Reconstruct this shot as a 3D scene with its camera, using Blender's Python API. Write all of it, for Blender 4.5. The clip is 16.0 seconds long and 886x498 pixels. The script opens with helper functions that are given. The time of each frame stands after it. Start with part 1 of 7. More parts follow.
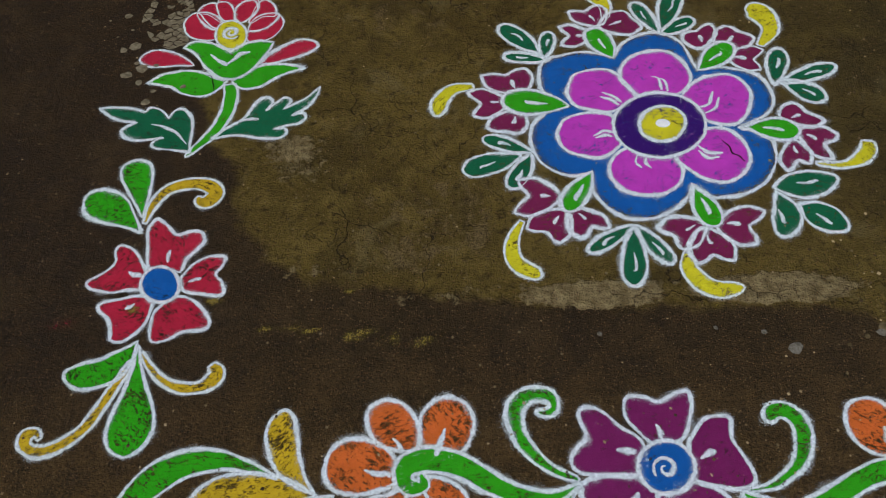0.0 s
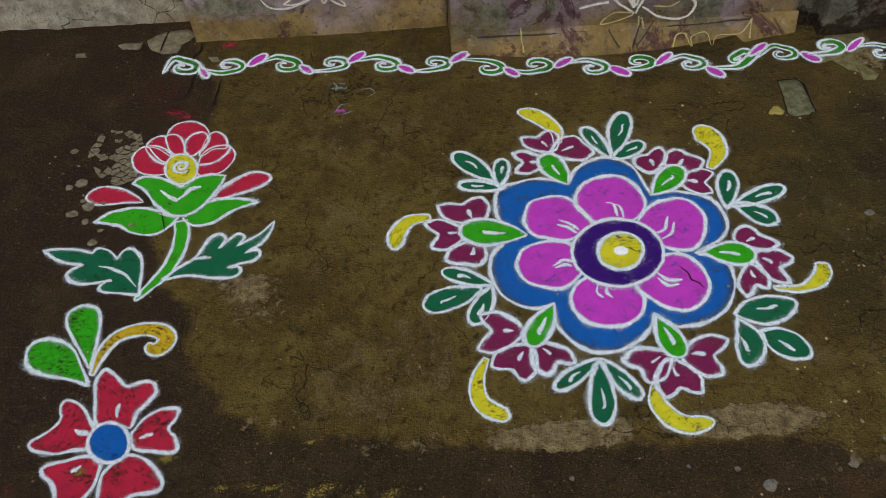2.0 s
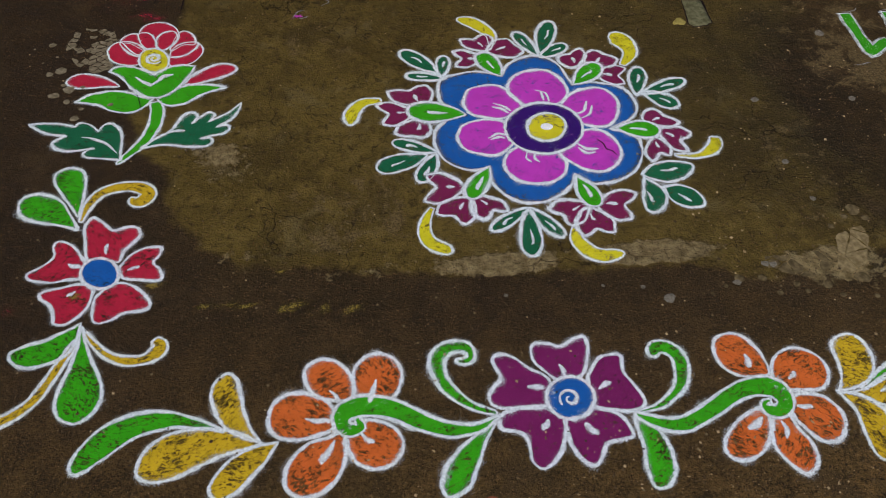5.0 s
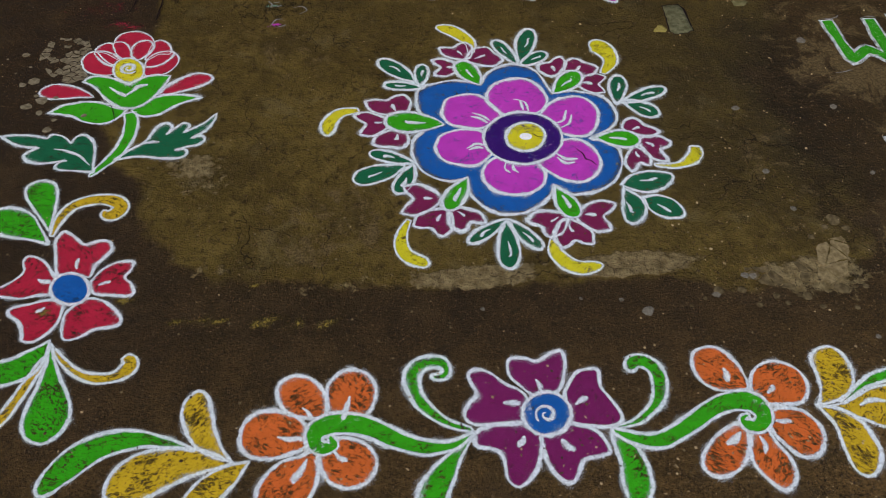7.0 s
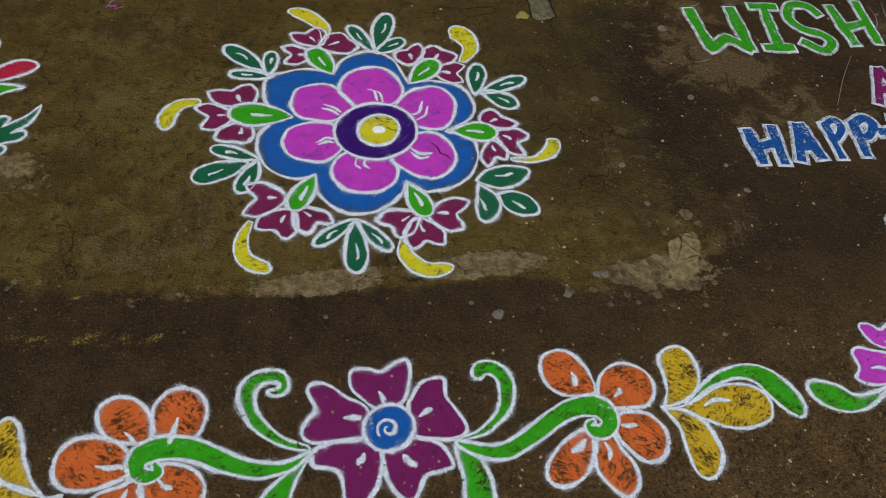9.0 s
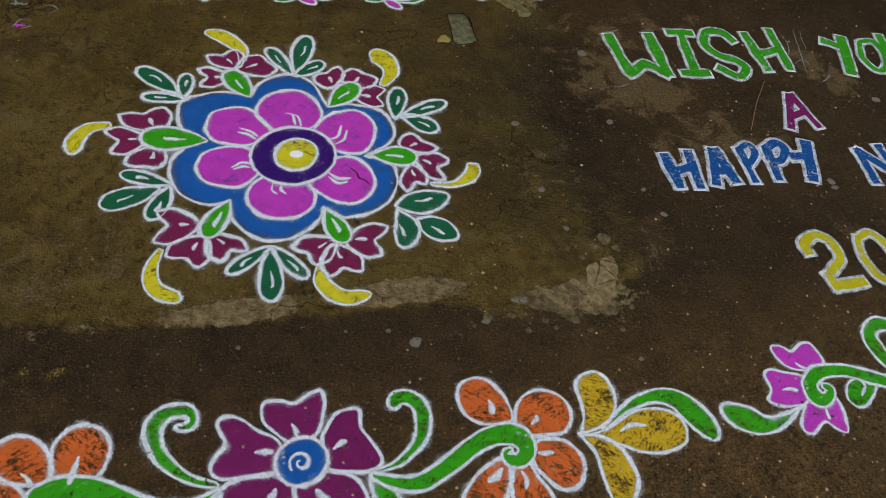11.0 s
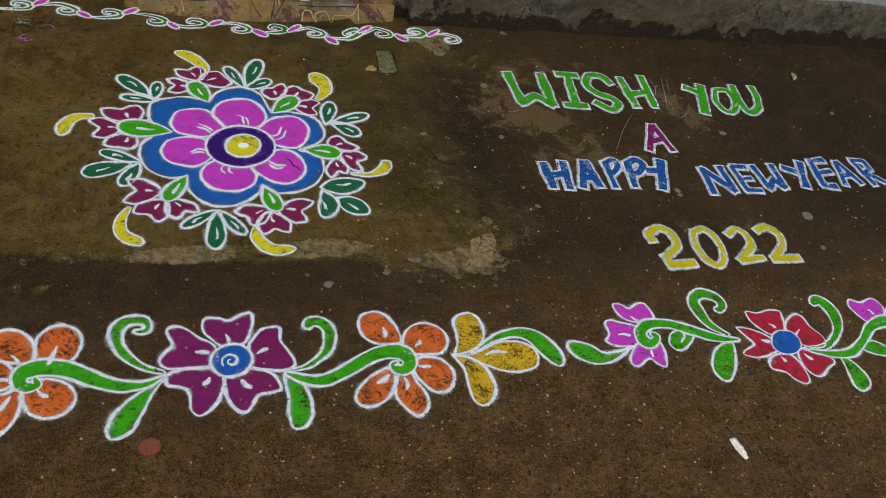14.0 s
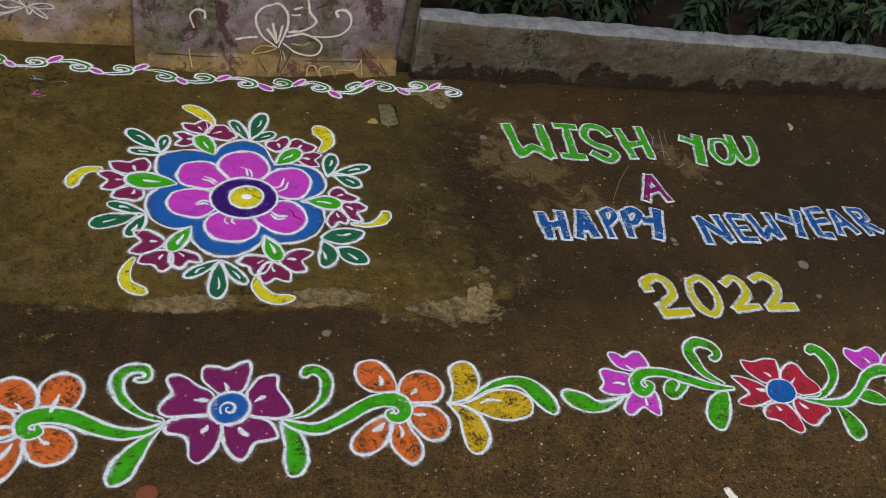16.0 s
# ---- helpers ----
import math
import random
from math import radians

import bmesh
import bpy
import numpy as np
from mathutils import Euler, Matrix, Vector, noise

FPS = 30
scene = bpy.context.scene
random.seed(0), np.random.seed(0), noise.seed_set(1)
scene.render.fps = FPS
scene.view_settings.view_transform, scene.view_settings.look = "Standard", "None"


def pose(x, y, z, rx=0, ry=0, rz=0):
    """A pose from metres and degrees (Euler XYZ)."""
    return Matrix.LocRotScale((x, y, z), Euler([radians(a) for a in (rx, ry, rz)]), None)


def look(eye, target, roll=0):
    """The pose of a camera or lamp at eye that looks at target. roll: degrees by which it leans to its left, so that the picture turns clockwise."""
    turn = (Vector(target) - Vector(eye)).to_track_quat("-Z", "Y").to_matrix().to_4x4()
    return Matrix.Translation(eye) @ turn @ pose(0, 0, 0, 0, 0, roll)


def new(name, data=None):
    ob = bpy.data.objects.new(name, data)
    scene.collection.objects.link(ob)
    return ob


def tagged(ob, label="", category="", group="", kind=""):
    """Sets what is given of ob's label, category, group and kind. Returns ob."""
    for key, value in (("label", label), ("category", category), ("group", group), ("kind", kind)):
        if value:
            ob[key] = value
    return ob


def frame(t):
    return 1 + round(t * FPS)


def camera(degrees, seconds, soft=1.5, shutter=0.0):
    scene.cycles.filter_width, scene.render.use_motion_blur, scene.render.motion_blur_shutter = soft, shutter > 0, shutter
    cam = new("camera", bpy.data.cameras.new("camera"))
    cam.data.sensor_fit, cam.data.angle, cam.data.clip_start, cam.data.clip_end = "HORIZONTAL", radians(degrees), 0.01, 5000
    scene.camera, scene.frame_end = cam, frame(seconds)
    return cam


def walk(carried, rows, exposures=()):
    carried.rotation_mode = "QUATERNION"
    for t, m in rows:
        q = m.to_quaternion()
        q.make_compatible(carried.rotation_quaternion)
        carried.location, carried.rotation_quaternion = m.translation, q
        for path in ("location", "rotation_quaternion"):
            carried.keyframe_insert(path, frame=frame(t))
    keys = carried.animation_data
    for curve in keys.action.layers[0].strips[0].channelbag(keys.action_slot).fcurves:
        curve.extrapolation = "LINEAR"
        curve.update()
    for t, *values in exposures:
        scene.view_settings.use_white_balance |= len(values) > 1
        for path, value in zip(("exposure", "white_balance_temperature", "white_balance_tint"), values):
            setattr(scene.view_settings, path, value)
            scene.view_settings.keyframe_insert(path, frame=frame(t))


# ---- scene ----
from mathutils.geometry import tessellate_polygon

cam = camera(55.1, 16.0, 0.65)
PATH = [
    (0, (0.06, 0.266, 1.494), (-0.027, 1.359, -0.179), -5.9),
    (0.5, (0.024, 0.32, 1.498), (-0.018, 1.389, -0.191), -5.0),
    (1, (0.024, 0.369, 1.516), (0.049, 1.52, -0.12), -2.9),
    (1.5, (0.04, 0.395, 1.543), (0.088, 1.647, -0.016), -2.8),
    (2, (0.043, 0.393, 1.539), (0.083, 1.63, -0.032), -2.7),
    (2.5, (0.051, 0.346, 1.534), (0.069, 1.519, -0.085), -2.2),
    (3, (0.083, 0.286, 1.538), (0.105, 1.43, -0.103), -1.2),
    (3.5, (0.058, 0.16, 1.559), (0.153, 1.351, -0.045), 0.5),
    (4, (-0.031, -0.023, 1.543), (0.124, 1.205, -0.028), 1.9),
    (4.2, (-0.044, -0.052, 1.538), (0.138, 1.185, -0.022), 2.6),
    (6.5, (-0.007, -0.027, 1.543), (0.206, 1.212, -0.012), 3.2),
    (7, (0.006, -0.017, 1.54), (0.224, 1.221, -0.015), 3.3),
    (7.5, (0.025, -0.003, 1.535), (0.249, 1.234, -0.02), 3.5),
    (8, (0.051, 0.018, 1.528), (0.281, 1.252, -0.028), 3.6),
    (8.5, (0.098, 0.033, 1.531), (0.414, 1.226, -0.043), 6.8),
    (9, (0.166, 0.073, 1.528), (0.586, 1.217, -0.057), 10.4),
    (9.2, (0.197, 0.086, 1.526), (0.656, 1.215, -0.059), 11.3),
    (11.3, (0.237, 0.092, 1.54), (0.823, 1.245, 0.014), 15.5),
    (11.5, (0.254, 0.08, 1.547), (0.866, 1.242, 0.038), 16.6),
    (12, (0.28, 0.057, 1.566), (0.997, 1.202, 0.091), 20.2),
    (12.5, (0.232, -0.004, 1.596), (0.996, 1.143, 0.146), 21.6),
    (13, (0.139, -0.173, 1.65), (0.869, 1.014, 0.215), 19.8),
    (13.5, (0.166, -0.366, 1.689), (0.851, 0.863, 0.267), 18.2),
    (14, (0.196, -0.48, 1.751), (0.851, 0.784, 0.347), 17.3),
    (14.5, (0.234, -0.52, 1.799), (0.889, 0.766, 0.415), 16.7),
    (15, (0.222, -0.532, 1.8), (0.885, 0.767, 0.432), 16.7),
    (15.5, (0.22, -0.528, 1.803), (0.871, 0.789, 0.445), 16.4),
    (16, (0.225, -0.514, 1.805), (0.855, 0.833, 0.468), 15.7),
]
walk(cam, [(t, look(eye, target, roll)) for t, eye, target, roll in PATH],
     [(0, 0.36, 6450, 7), (1.5, 0.39, 6450, 6), (3, 0.42, 6550, 11), (4, 0.41, 6700, 12), (7, 0.41, 6600, 11), (9, 0.37, 6550, 10), (11.5, 0.30, 6650, 10), (13, 0.36, 6800, 11), (14.5, 0.49, 6800, 11), (16, 0.53, 6850, 11)])


# ---- daylight: open shade under a bright, hazy sky ----
world = bpy.data.worlds.new("world")
scene.world = world
world.use_nodes = True
sky = world.node_tree.nodes.new("ShaderNodeTexSky")
sky.sky_type, sky.sun_disc = "NISHITA", False
sky.sun_elevation, sky.sun_rotation = radians(55), radians(-150)
sky.dust_density = 3.0
world.node_tree.links.new(sky.outputs[0], world.node_tree.nodes["Background"].inputs[0])
world.node_tree.nodes["Background"].inputs[1].default_value = 0.13
sun = new("sun", bpy.data.lights.new("sun", "SUN"))
sun.data.energy, sun.data.angle, sun.data.color = 1.1, radians(40), (1.0, 0.97, 0.90)
sun.matrix_world = look((-0.9, -1.5, 2.6), (0, 0, 0))


# ---- materials ----
class Mat:
    """A node material with a few short ways to add nodes."""

    def __init__(self, name, rough=0.9):
        self.m = bpy.data.materials.new(name)
        self.m.use_nodes = True
        self.t = self.m.node_tree
        self.b = self.t.nodes["Principled BSDF"]
        self.b.inputs["Roughness"].default_value = rough
        self.b.inputs["Specular IOR Level"].default_value = 0.06
        self.pos = self.node("ShaderNodeNewGeometry").outputs["Position"]

    def node(self, kind, **values):
        n = self.t.nodes.new(kind)
        for k, v in values.items():
            n.inputs[k].default_value = v
        return n

    def link(self, a, b):
        self.t.links.new(a, b)

    def noise(self, scale, detail=3.0, rough=0.55, warp=0.0, vec=None):
        n = self.node("ShaderNodeTexNoise", Scale=scale, Detail=detail, Roughness=rough, Distortion=warp)
        self.link(vec or self.pos, n.inputs["Vector"])
        return n.outputs["Fac"]

    def cells(self, scale, feature="F1", vec=None):
        n = self.node("ShaderNodeTexVoronoi", Scale=scale)
        n.feature = feature
        self.link(vec or self.pos, n.inputs["Vector"])
        return n

    def math(self, op, a, b=0.0, clamp=False):
        n = self.node("ShaderNodeMath")
        n.operation, n.use_clamp = op, clamp
        for i, v in enumerate((a, b)):
            if isinstance(v, (int, float)):
                n.inputs[i].default_value = v
            else:
                self.link(v, n.inputs[i])
        return n.outputs[0]

    def ramp(self, fac, lo, hi, a=0.0, b=1.0):
        n = self.node("ShaderNodeMapRange")
        n.interpolation_type = "SMOOTHSTEP"
        for k, v in zip(("From Min", "From Max", "To Min", "To Max"), (lo, hi, a, b)):
            n.inputs[k].default_value = v
        self.link(fac, n.inputs["Value"])
        return n.outputs[0]

    def mix(self, fac, a, b, blend="MIX"):
        n = self.node("ShaderNodeMix")
        n.data_type, n.blend_type = "RGBA", blend
        for i, v in ((0, fac), (6, a), (7, b)):
            if isinstance(v, (int, float)):
                n.inputs[i].default_value = v
            elif isinstance(v, tuple):
                n.inputs[i].default_value = (*v, 1.0)
            else:
                self.link(v, n.inputs[i])
        return n.outputs[2]

    def attr(self, name):
        n = self.node("ShaderNodeAttribute")
        n.attribute_name = name
        return n.outputs["Fac"]

    def bump(self, height, depth, strength=1.0):
        n = self.node("ShaderNodeBump", Strength=strength, Distance=depth)
        self.link(height, n.inputs["Height"])
        self.link(n.outputs[0], self.b.inputs["Normal"])

    def colour(self, c):
        if isinstance(c, tuple):
            self.b.inputs["Base Color"].default_value = (*c, 1.0)
        else:
            self.link(c, self.b.inputs["Base Color"])

    def alpha(self, a):
        self.link(a, self.b.inputs["Alpha"])


def scaled(c, k):
    return tuple(min(1.0, v * k) for v in c)


def powder(name, col, wear=0.0):
    """Coloured chalk powder: grainy, a little uneven, rubbed thin in streaks by wear."""
    m = Mat(name, 1.0)
    blotch, grain, grit = m.noise(28, 3), m.noise(900, 2), m.noise(330, 3, 0.7)
    c = m.mix(m.ramp(blotch, 0.3, 0.7), scaled(col, 0.86), scaled(col, 1.16))
    c = m.mix(m.ramp(grain, 0.35, 0.72), scaled(col, 0.72), c)
    c = m.mix(m.math("MULTIPLY", m.ramp(grit, 0.60, 0.74), 0.4), c, scaled(col, 0.40))
    c = m.mix(m.math("MULTIPLY", m.ramp(m.noise(620, 2, 0.7), 0.68, 0.76), 0.30), c, (0.62, 0.63, 0.64))
    m.colour(c)
    # the hand's strokes: each patch is rubbed in a direction of its own
    turn, stretch = m.node("ShaderNodeVectorRotate"), m.node("ShaderNodeVectorMath")
    turn.rotation_type, stretch.operation = "Z_AXIS", "MULTIPLY"
    m.link(m.pos, turn.inputs["Vector"])
    m.link(m.math("MULTIPLY", m.math("SUBTRACT", m.node("ShaderNodeObjectInfo").outputs["Random"], 0.5), 1.8), turn.inputs["Angle"])
    m.link(turn.outputs[0], stretch.inputs[0])
    stretch.inputs[1].default_value = (0.50, 1.0, 1.0)
    rub = m.math("ADD", m.noise(165, 5, 0.68, 0.8, stretch.outputs[0]), m.math("MULTIPLY", m.math("SUBTRACT", m.noise(21, 3), 0.5), 0.55))
    rub = m.math("ADD", rub, m.math("MULTIPLY", m.math("SUBTRACT", m.noise(560, 2, 0.6), 0.5), 0.55))
    cut = 0.680 - 0.165 * wear
    bare = m.ramp(rub, cut, cut + 0.05, 1.0, 0.10)
    frayed = m.math("ADD", m.attr("rim"), m.math("MULTIPLY", m.math("SUBTRACT", m.noise(300, 3, 0.7), 0.5), 2.2))
    m.alpha(m.math("MULTIPLY", bare, m.ramp(frayed, 0.72, 0.92, 1.0, 0.0)))
    m.bump(m.math("ADD", grain, m.noise(300, 2)), 0.0015, 0.8)
    return m.m


def chalk_line(name="white_chalk_powder", dull=(0.40, 0.445, 0.48), clean=(0.67, 0.73, 0.755)):
    """Chalk powder strewn in lines: dense in the middle, specks at the rim."""
    m = Mat(name, 1.0)
    rim = m.attr("rim")
    speck, clump = m.noise(620, 3, 0.75), m.noise(60, 4, 0.6)
    c = m.mix(m.ramp(m.noise(260, 2), 0.3, 0.7), dull, clean)
    m.colour(c)
    dense = m.math("ADD", m.math("SUBTRACT", 0.90, rim), m.math("MULTIPLY", m.math("SUBTRACT", speck, 0.5), 2.5))
    dense = m.math("ADD", dense, m.math("MULTIPLY", m.math("SUBTRACT", clump, 0.5), 1.3))
    # dust strewn past the line, thinner with distance
    drift = m.math("ADD", m.noise(480, 3, 0.72), m.math("MULTIPLY", m.math("SUBTRACT", m.noise(23, 3), 0.5), 0.42))
    drift = m.math("SUBTRACT", drift, m.math("MULTIPLY", rim, 0.105))
    m.alpha(m.math("MAXIMUM", m.ramp(dense, 0.22, 0.34), m.ramp(drift, 0.442, 0.468, 0.0, 0.58)))
    m.bump(speck, 0.002, 0.8)
    return m.m


WHITE = chalk_line()
BLUE = powder("blue_chalk_powder", (0.009, 0.094, 0.345), 0.4)
PINK = powder("magenta_chalk_powder", (0.47, 0.045, 0.43), 0.35)
NAVY = powder("indigo_chalk_powder", (0.035, 0.008, 0.13), 0.1)
YELLOW = powder("lemon_chalk_powder", (0.57, 0.525, 0.02), 0.62)
LETTER_GREEN = powder("dense_green_chalk_powder", (0.033, 0.27, 0.012), 0.35)
LETTER_BLUE = powder("dense_blue_chalk_powder", (0.011, 0.073, 0.245), 0.45)
LEMON = powder("dense_lemon_chalk_powder", (0.47, 0.425, 0.012), 0.5)
MAROON = powder("maroon_chalk_powder", (0.165, 0.016, 0.066), 0.4)
GREEN = powder("leaf_green_chalk_powder", (0.032, 0.310, 0.009), 0.86)
DARK = powder("bottle_green_chalk_powder", (0.010, 0.105, 0.046), 0.35)
RED = powder("crimson_chalk_powder", (0.385, 0.018, 0.043), 0.7)
ORANGE = powder("orange_chalk_powder", (0.56, 0.125, 0.026), 0.95)
LEAF = powder("fresh_green_chalk_powder", (0.034, 0.315, 0.010), 0.28)
ROSE = powder("fresh_crimson_chalk_powder", (0.40, 0.018, 0.046), 0.2)
STEM = powder("thick_green_chalk_powder", (0.034, 0.310, 0.010), 0.60)
MUSTARD = powder("mustard_chalk_powder", (0.51, 0.345, 0.018), 0.9)


# ---- the lie of the ground ----
def bump_z(x, y):
    """Height of the trodden ground in metres."""
    return 0.0007 * noise.noise((x * 1.4, y * 1.4, 3.0)) + 0.0003 * noise.noise((x * 6.0, y * 6.0, 7.0))


def smooth_line(pts, step=0.006, closed=False):
    """A smooth line through the points, as evenly set points."""
    p = [np.array(q, float) for q in pts]
    n = len(p)
    out = []
    for i in range(n if closed else n - 1):
        b, c = p[i], p[(i + 1) % n]
        a = p[i - 1] if closed or i else 2 * b - c
        d = p[(i + 2) % n] if closed or i + 2 < n else 2 * c - b
        k = max(3, int(np.linalg.norm(c - b) / step))
        for j in range(k):
            t = j / k
            out.append(0.5 * (2 * b + (c - a) * t + (2 * a - 5 * b + 4 * c - d) * t * t + (3 * b - a - 3 * c + d) * t ** 3))
    if not closed:
        out.append(p[-1])
    return np.array(out)


def sideways(line, closed=False):
    """Unit vectors to the left of a line at each of its points."""
    if closed:
        d = np.roll(line, -1, 0) - np.roll(line, 1, 0)
    else:
        d = np.gradient(line, axis=0)
    d /= np.linalg.norm(d, axis=1)[:, None] + 1e-9
    return np.stack([-d[:, 1], d[:, 0]], 1)


def resample(line, n):
    s = np.r_[0, np.cumsum(np.linalg.norm(np.diff(line, axis=0), axis=1))]
    u = np.linspace(0, s[-1], n)
    return np.stack([np.interp(u, s, line[:, k]) for k in (0, 1)], 1)


# ---- things drawn in powder ----
def motif(name, centre, label, category, group=""):
    """An Empty on the ground that holds the parts of one drawn figure."""
    return tagged_at(new(name), centre, label, category, group)


def tagged_at(ob, centre, label, category, group):
    ob.location = (*centre, 0)
    ob.empty_display_size = 0.05
    return tagged(ob, label, category, group)


def put_mesh(name, verts, faces, mat, parent, thing, rim=None, label=""):
    """A mesh of world points as a part of a figure whose origin lies at thing's place."""
    o = thing.location
    me = bpy.data.meshes.new(name)
    me.from_pydata([(x - o.x, y - o.y, bump_z(x, y) + 0.38 * (z - bump_z(x, y))) for x, y, z in verts], [], faces)
    me.materials.append(mat)
    for p in me.polygons:
        p.use_smooth = True
    if rim is not None:
        me.attributes.new("rim", "FLOAT", "POINT").data.foreach_set("value", rim)
    ob = new(name, me)
    ob.parent = parent
    return tagged(ob, label)


def strewn(pts, width, closed=False, lift=0.0, seed=0.0, mound=0.0022, taper=0.0, halo=False):
    """Verts, faces and rim values of a low ridge of powder along a line."""
    line = smooth_line(pts, 0.006, closed) if not isinstance(pts, np.ndarray) else pts
    side = sideways(line, closed)
    verts, faces, rim = [], [], []
    across = (-2.8, -1.0, 0.0, 1.0, 2.8) if halo else (-1.0, -0.6, 0.0, 0.6, 1.0)
    for i, (q, s) in enumerate(zip(line, side)):
        w = width + min(width, 0.012) * (0.18 * noise.noise((q[0] * 45, q[1] * 45, seed)) + 0.55 * noise.noise((q[0] * 12, q[1] * 12, seed + 5)) - 0.08)
        if taper:
            u = i / (len(line) - 1)
            w *= 0.25 + 0.95 * min(1.0, u / 0.5) ** 0.6 * min(1.0, (1 - u) / taper + 0.05) ** 0.5
        j = 0.0026 * noise.noise((q[0] * 25, q[1] * 25, seed + 9))
        for a in across:
            r = q + s * (a * w * 0.68 + j)
            verts.append((r[0], r[1], bump_z(r[0], r[1]) + 0.0006 + lift + mound * max(0.0, 1 - a * a)))
            rim.append(abs(a))
    n = len(line)
    for i in range(n if closed else n - 1):
        k = (i + 1) % n
        for j in range(4):
            faces.append((i * 5 + j, k * 5 + j, k * 5 + j + 1, i * 5 + j + 1))
    return verts, faces, rim


LINE, THIN = 0.0126, 0.0112
tick = [0]


def outline(fill, thing, edge, width=LINE, closed=True, lift=0.0):
    tick[0] += 1
    v, f, r = strewn(edge, width * 0.78, closed, lift + 0.0002 * (tick[0] % 5), tick[0] * 1.7, halo=True)
    return put_mesh("outline", v, f, WHITE, fill, thing, r)


def stroke(thing, pts, width=0.006, lift=0.002, parent=None, name="highlight"):
    """A loose stroke of white powder."""
    tick[0] += 1
    if len(pts) == 2:
        a, b = np.array(pts[0], float), np.array(pts[1], float)
        d = b - a
        pts = [tuple(a), tuple(a + 0.55 * d + np.array([-d[1], d[0]]) * 0.10 * math.sin(tick[0] * 2.1)), tuple(b), tuple(b + 0.10 * d + np.array([-d[1], d[0]]) * 0.16 * math.sin(tick[0] * 3.7))]
    v, f, r = strewn(smooth_line(pts, 0.003), width * 1.15, False, lift + 0.0002 * (tick[0] % 5), tick[0] * 1.3, 0.0022, 0.3)
    return put_mesh(name, v, f, WHITE, parent or thing, thing, r)


def filled(name, thing, mat, edge, lift=0.0, label=""):
    """A thin bed of powder inside a closed edge."""
    c = edge.mean(0)
    verts, rim = [(c[0], c[1], bump_z(*c) + 0.0010 + lift)], [0.0]
    n = len(edge)
    for k in (0.3, 0.6, 0.85, 1.0):
        for q in edge:
            r = c + (q - c) * k
            verts.append((r[0], r[1], bump_z(r[0], r[1]) + lift + (0.0010 if k < 1 else 0.0007)))
            rim.append(1.0 if k == 1.0 else 0.0)
    faces = [(0, 1 + i, 1 + (i + 1) % n) for i in range(n)]
    for j in range(3):
        a, b = 1 + j * n, 1 + (j + 1) * n
        faces += [(a + i, b + i, b + (i + 1) % n, a + (i + 1) % n) for i in range(n)]
    return put_mesh(name, verts, faces, mat, thing, thing, rim, label)


def frond(thing, name, mat, axis, width, a=1.0, b=0.5, lift=0.0, line=LINE):
    """A leaf, petal or curl: an axis with a half-width that swells by s**a and closes by (1-s)**b."""
    width = max(0.4 * width, width - 0.8 * line)
    far, near = np.array(axis[-1], float), np.array(axis[-2], float)
    axis = list(axis[:-1]) + [tuple(far + (near - far) / np.linalg.norm(near - far) * 0.4 * line)]
    mid = resample(smooth_line(axis, 0.004), max(18, int(np.linalg.norm(np.diff(np.array(axis), axis=0), axis=1).sum() / 0.007)))
    n = len(mid)
    s = 0.5 - 0.5 * np.cos(np.linspace(0, math.pi, n)) if len(axis) < 4 else np.linspace(0, 1, n)
    full = resample(mid, 400)
    mid = np.stack([np.interp(s, np.linspace(0, 1, 400), full[:, k]) for k in (0, 1)], 1)
    top = (a / (a + b)) ** a * (b / (a + b)) ** b
    half = 0.5 * width * s ** a * (1 - s) ** b / top
    left, right = half.copy(), half.copy()
    side = sideways(mid)
    verts, faces, rim = [], [], []
    for q, d, l, r in zip(mid, side, left, right):
        for k in (1.0, 0.6, 0.0, -0.6, -1.0):
            p = q + d * (k * (l if k > 0 else r))
            verts.append((p[0], p[1], bump_z(p[0], p[1]) + lift + (0.0012 if abs(k) < 1 else 0.0008)))
            rim.append(1.0 if abs(k) == 1 else 0.0)
    for i in range(n - 1):
        faces += [(i * 5 + j, i * 5 + j + 1, i * 5 + j + 6, i * 5 + j + 5) for j in range(4)]
    fill = put_mesh(name, verts, faces, mat, thing, thing, rim)
    edge = np.vstack([mid + side * left[:, None], (mid - side * right[:, None])[::-1][1:-1]])
    total = np.linalg.norm(np.diff(edge, axis=0), axis=1).sum()
    outline(fill, thing, resample(np.vstack([edge, edge[:1]]), int(total / 0.006))[:-1], line, True, lift)
    return fill


def drawn(pts, sharp=()):
    """An even closed line through hand-set points, smooth but for its sharp corners."""
    n = len(pts)
    if not sharp:
        return smooth_line(pts, 0.005, True)
    out = []
    for a, b in zip(sharp, tuple(sharp[1:]) + (sharp[0] + n,)):
        out.append(smooth_line([pts[i % n] for i in range(a, b + 1)], 0.005)[:-1])
    return np.vstack(out)


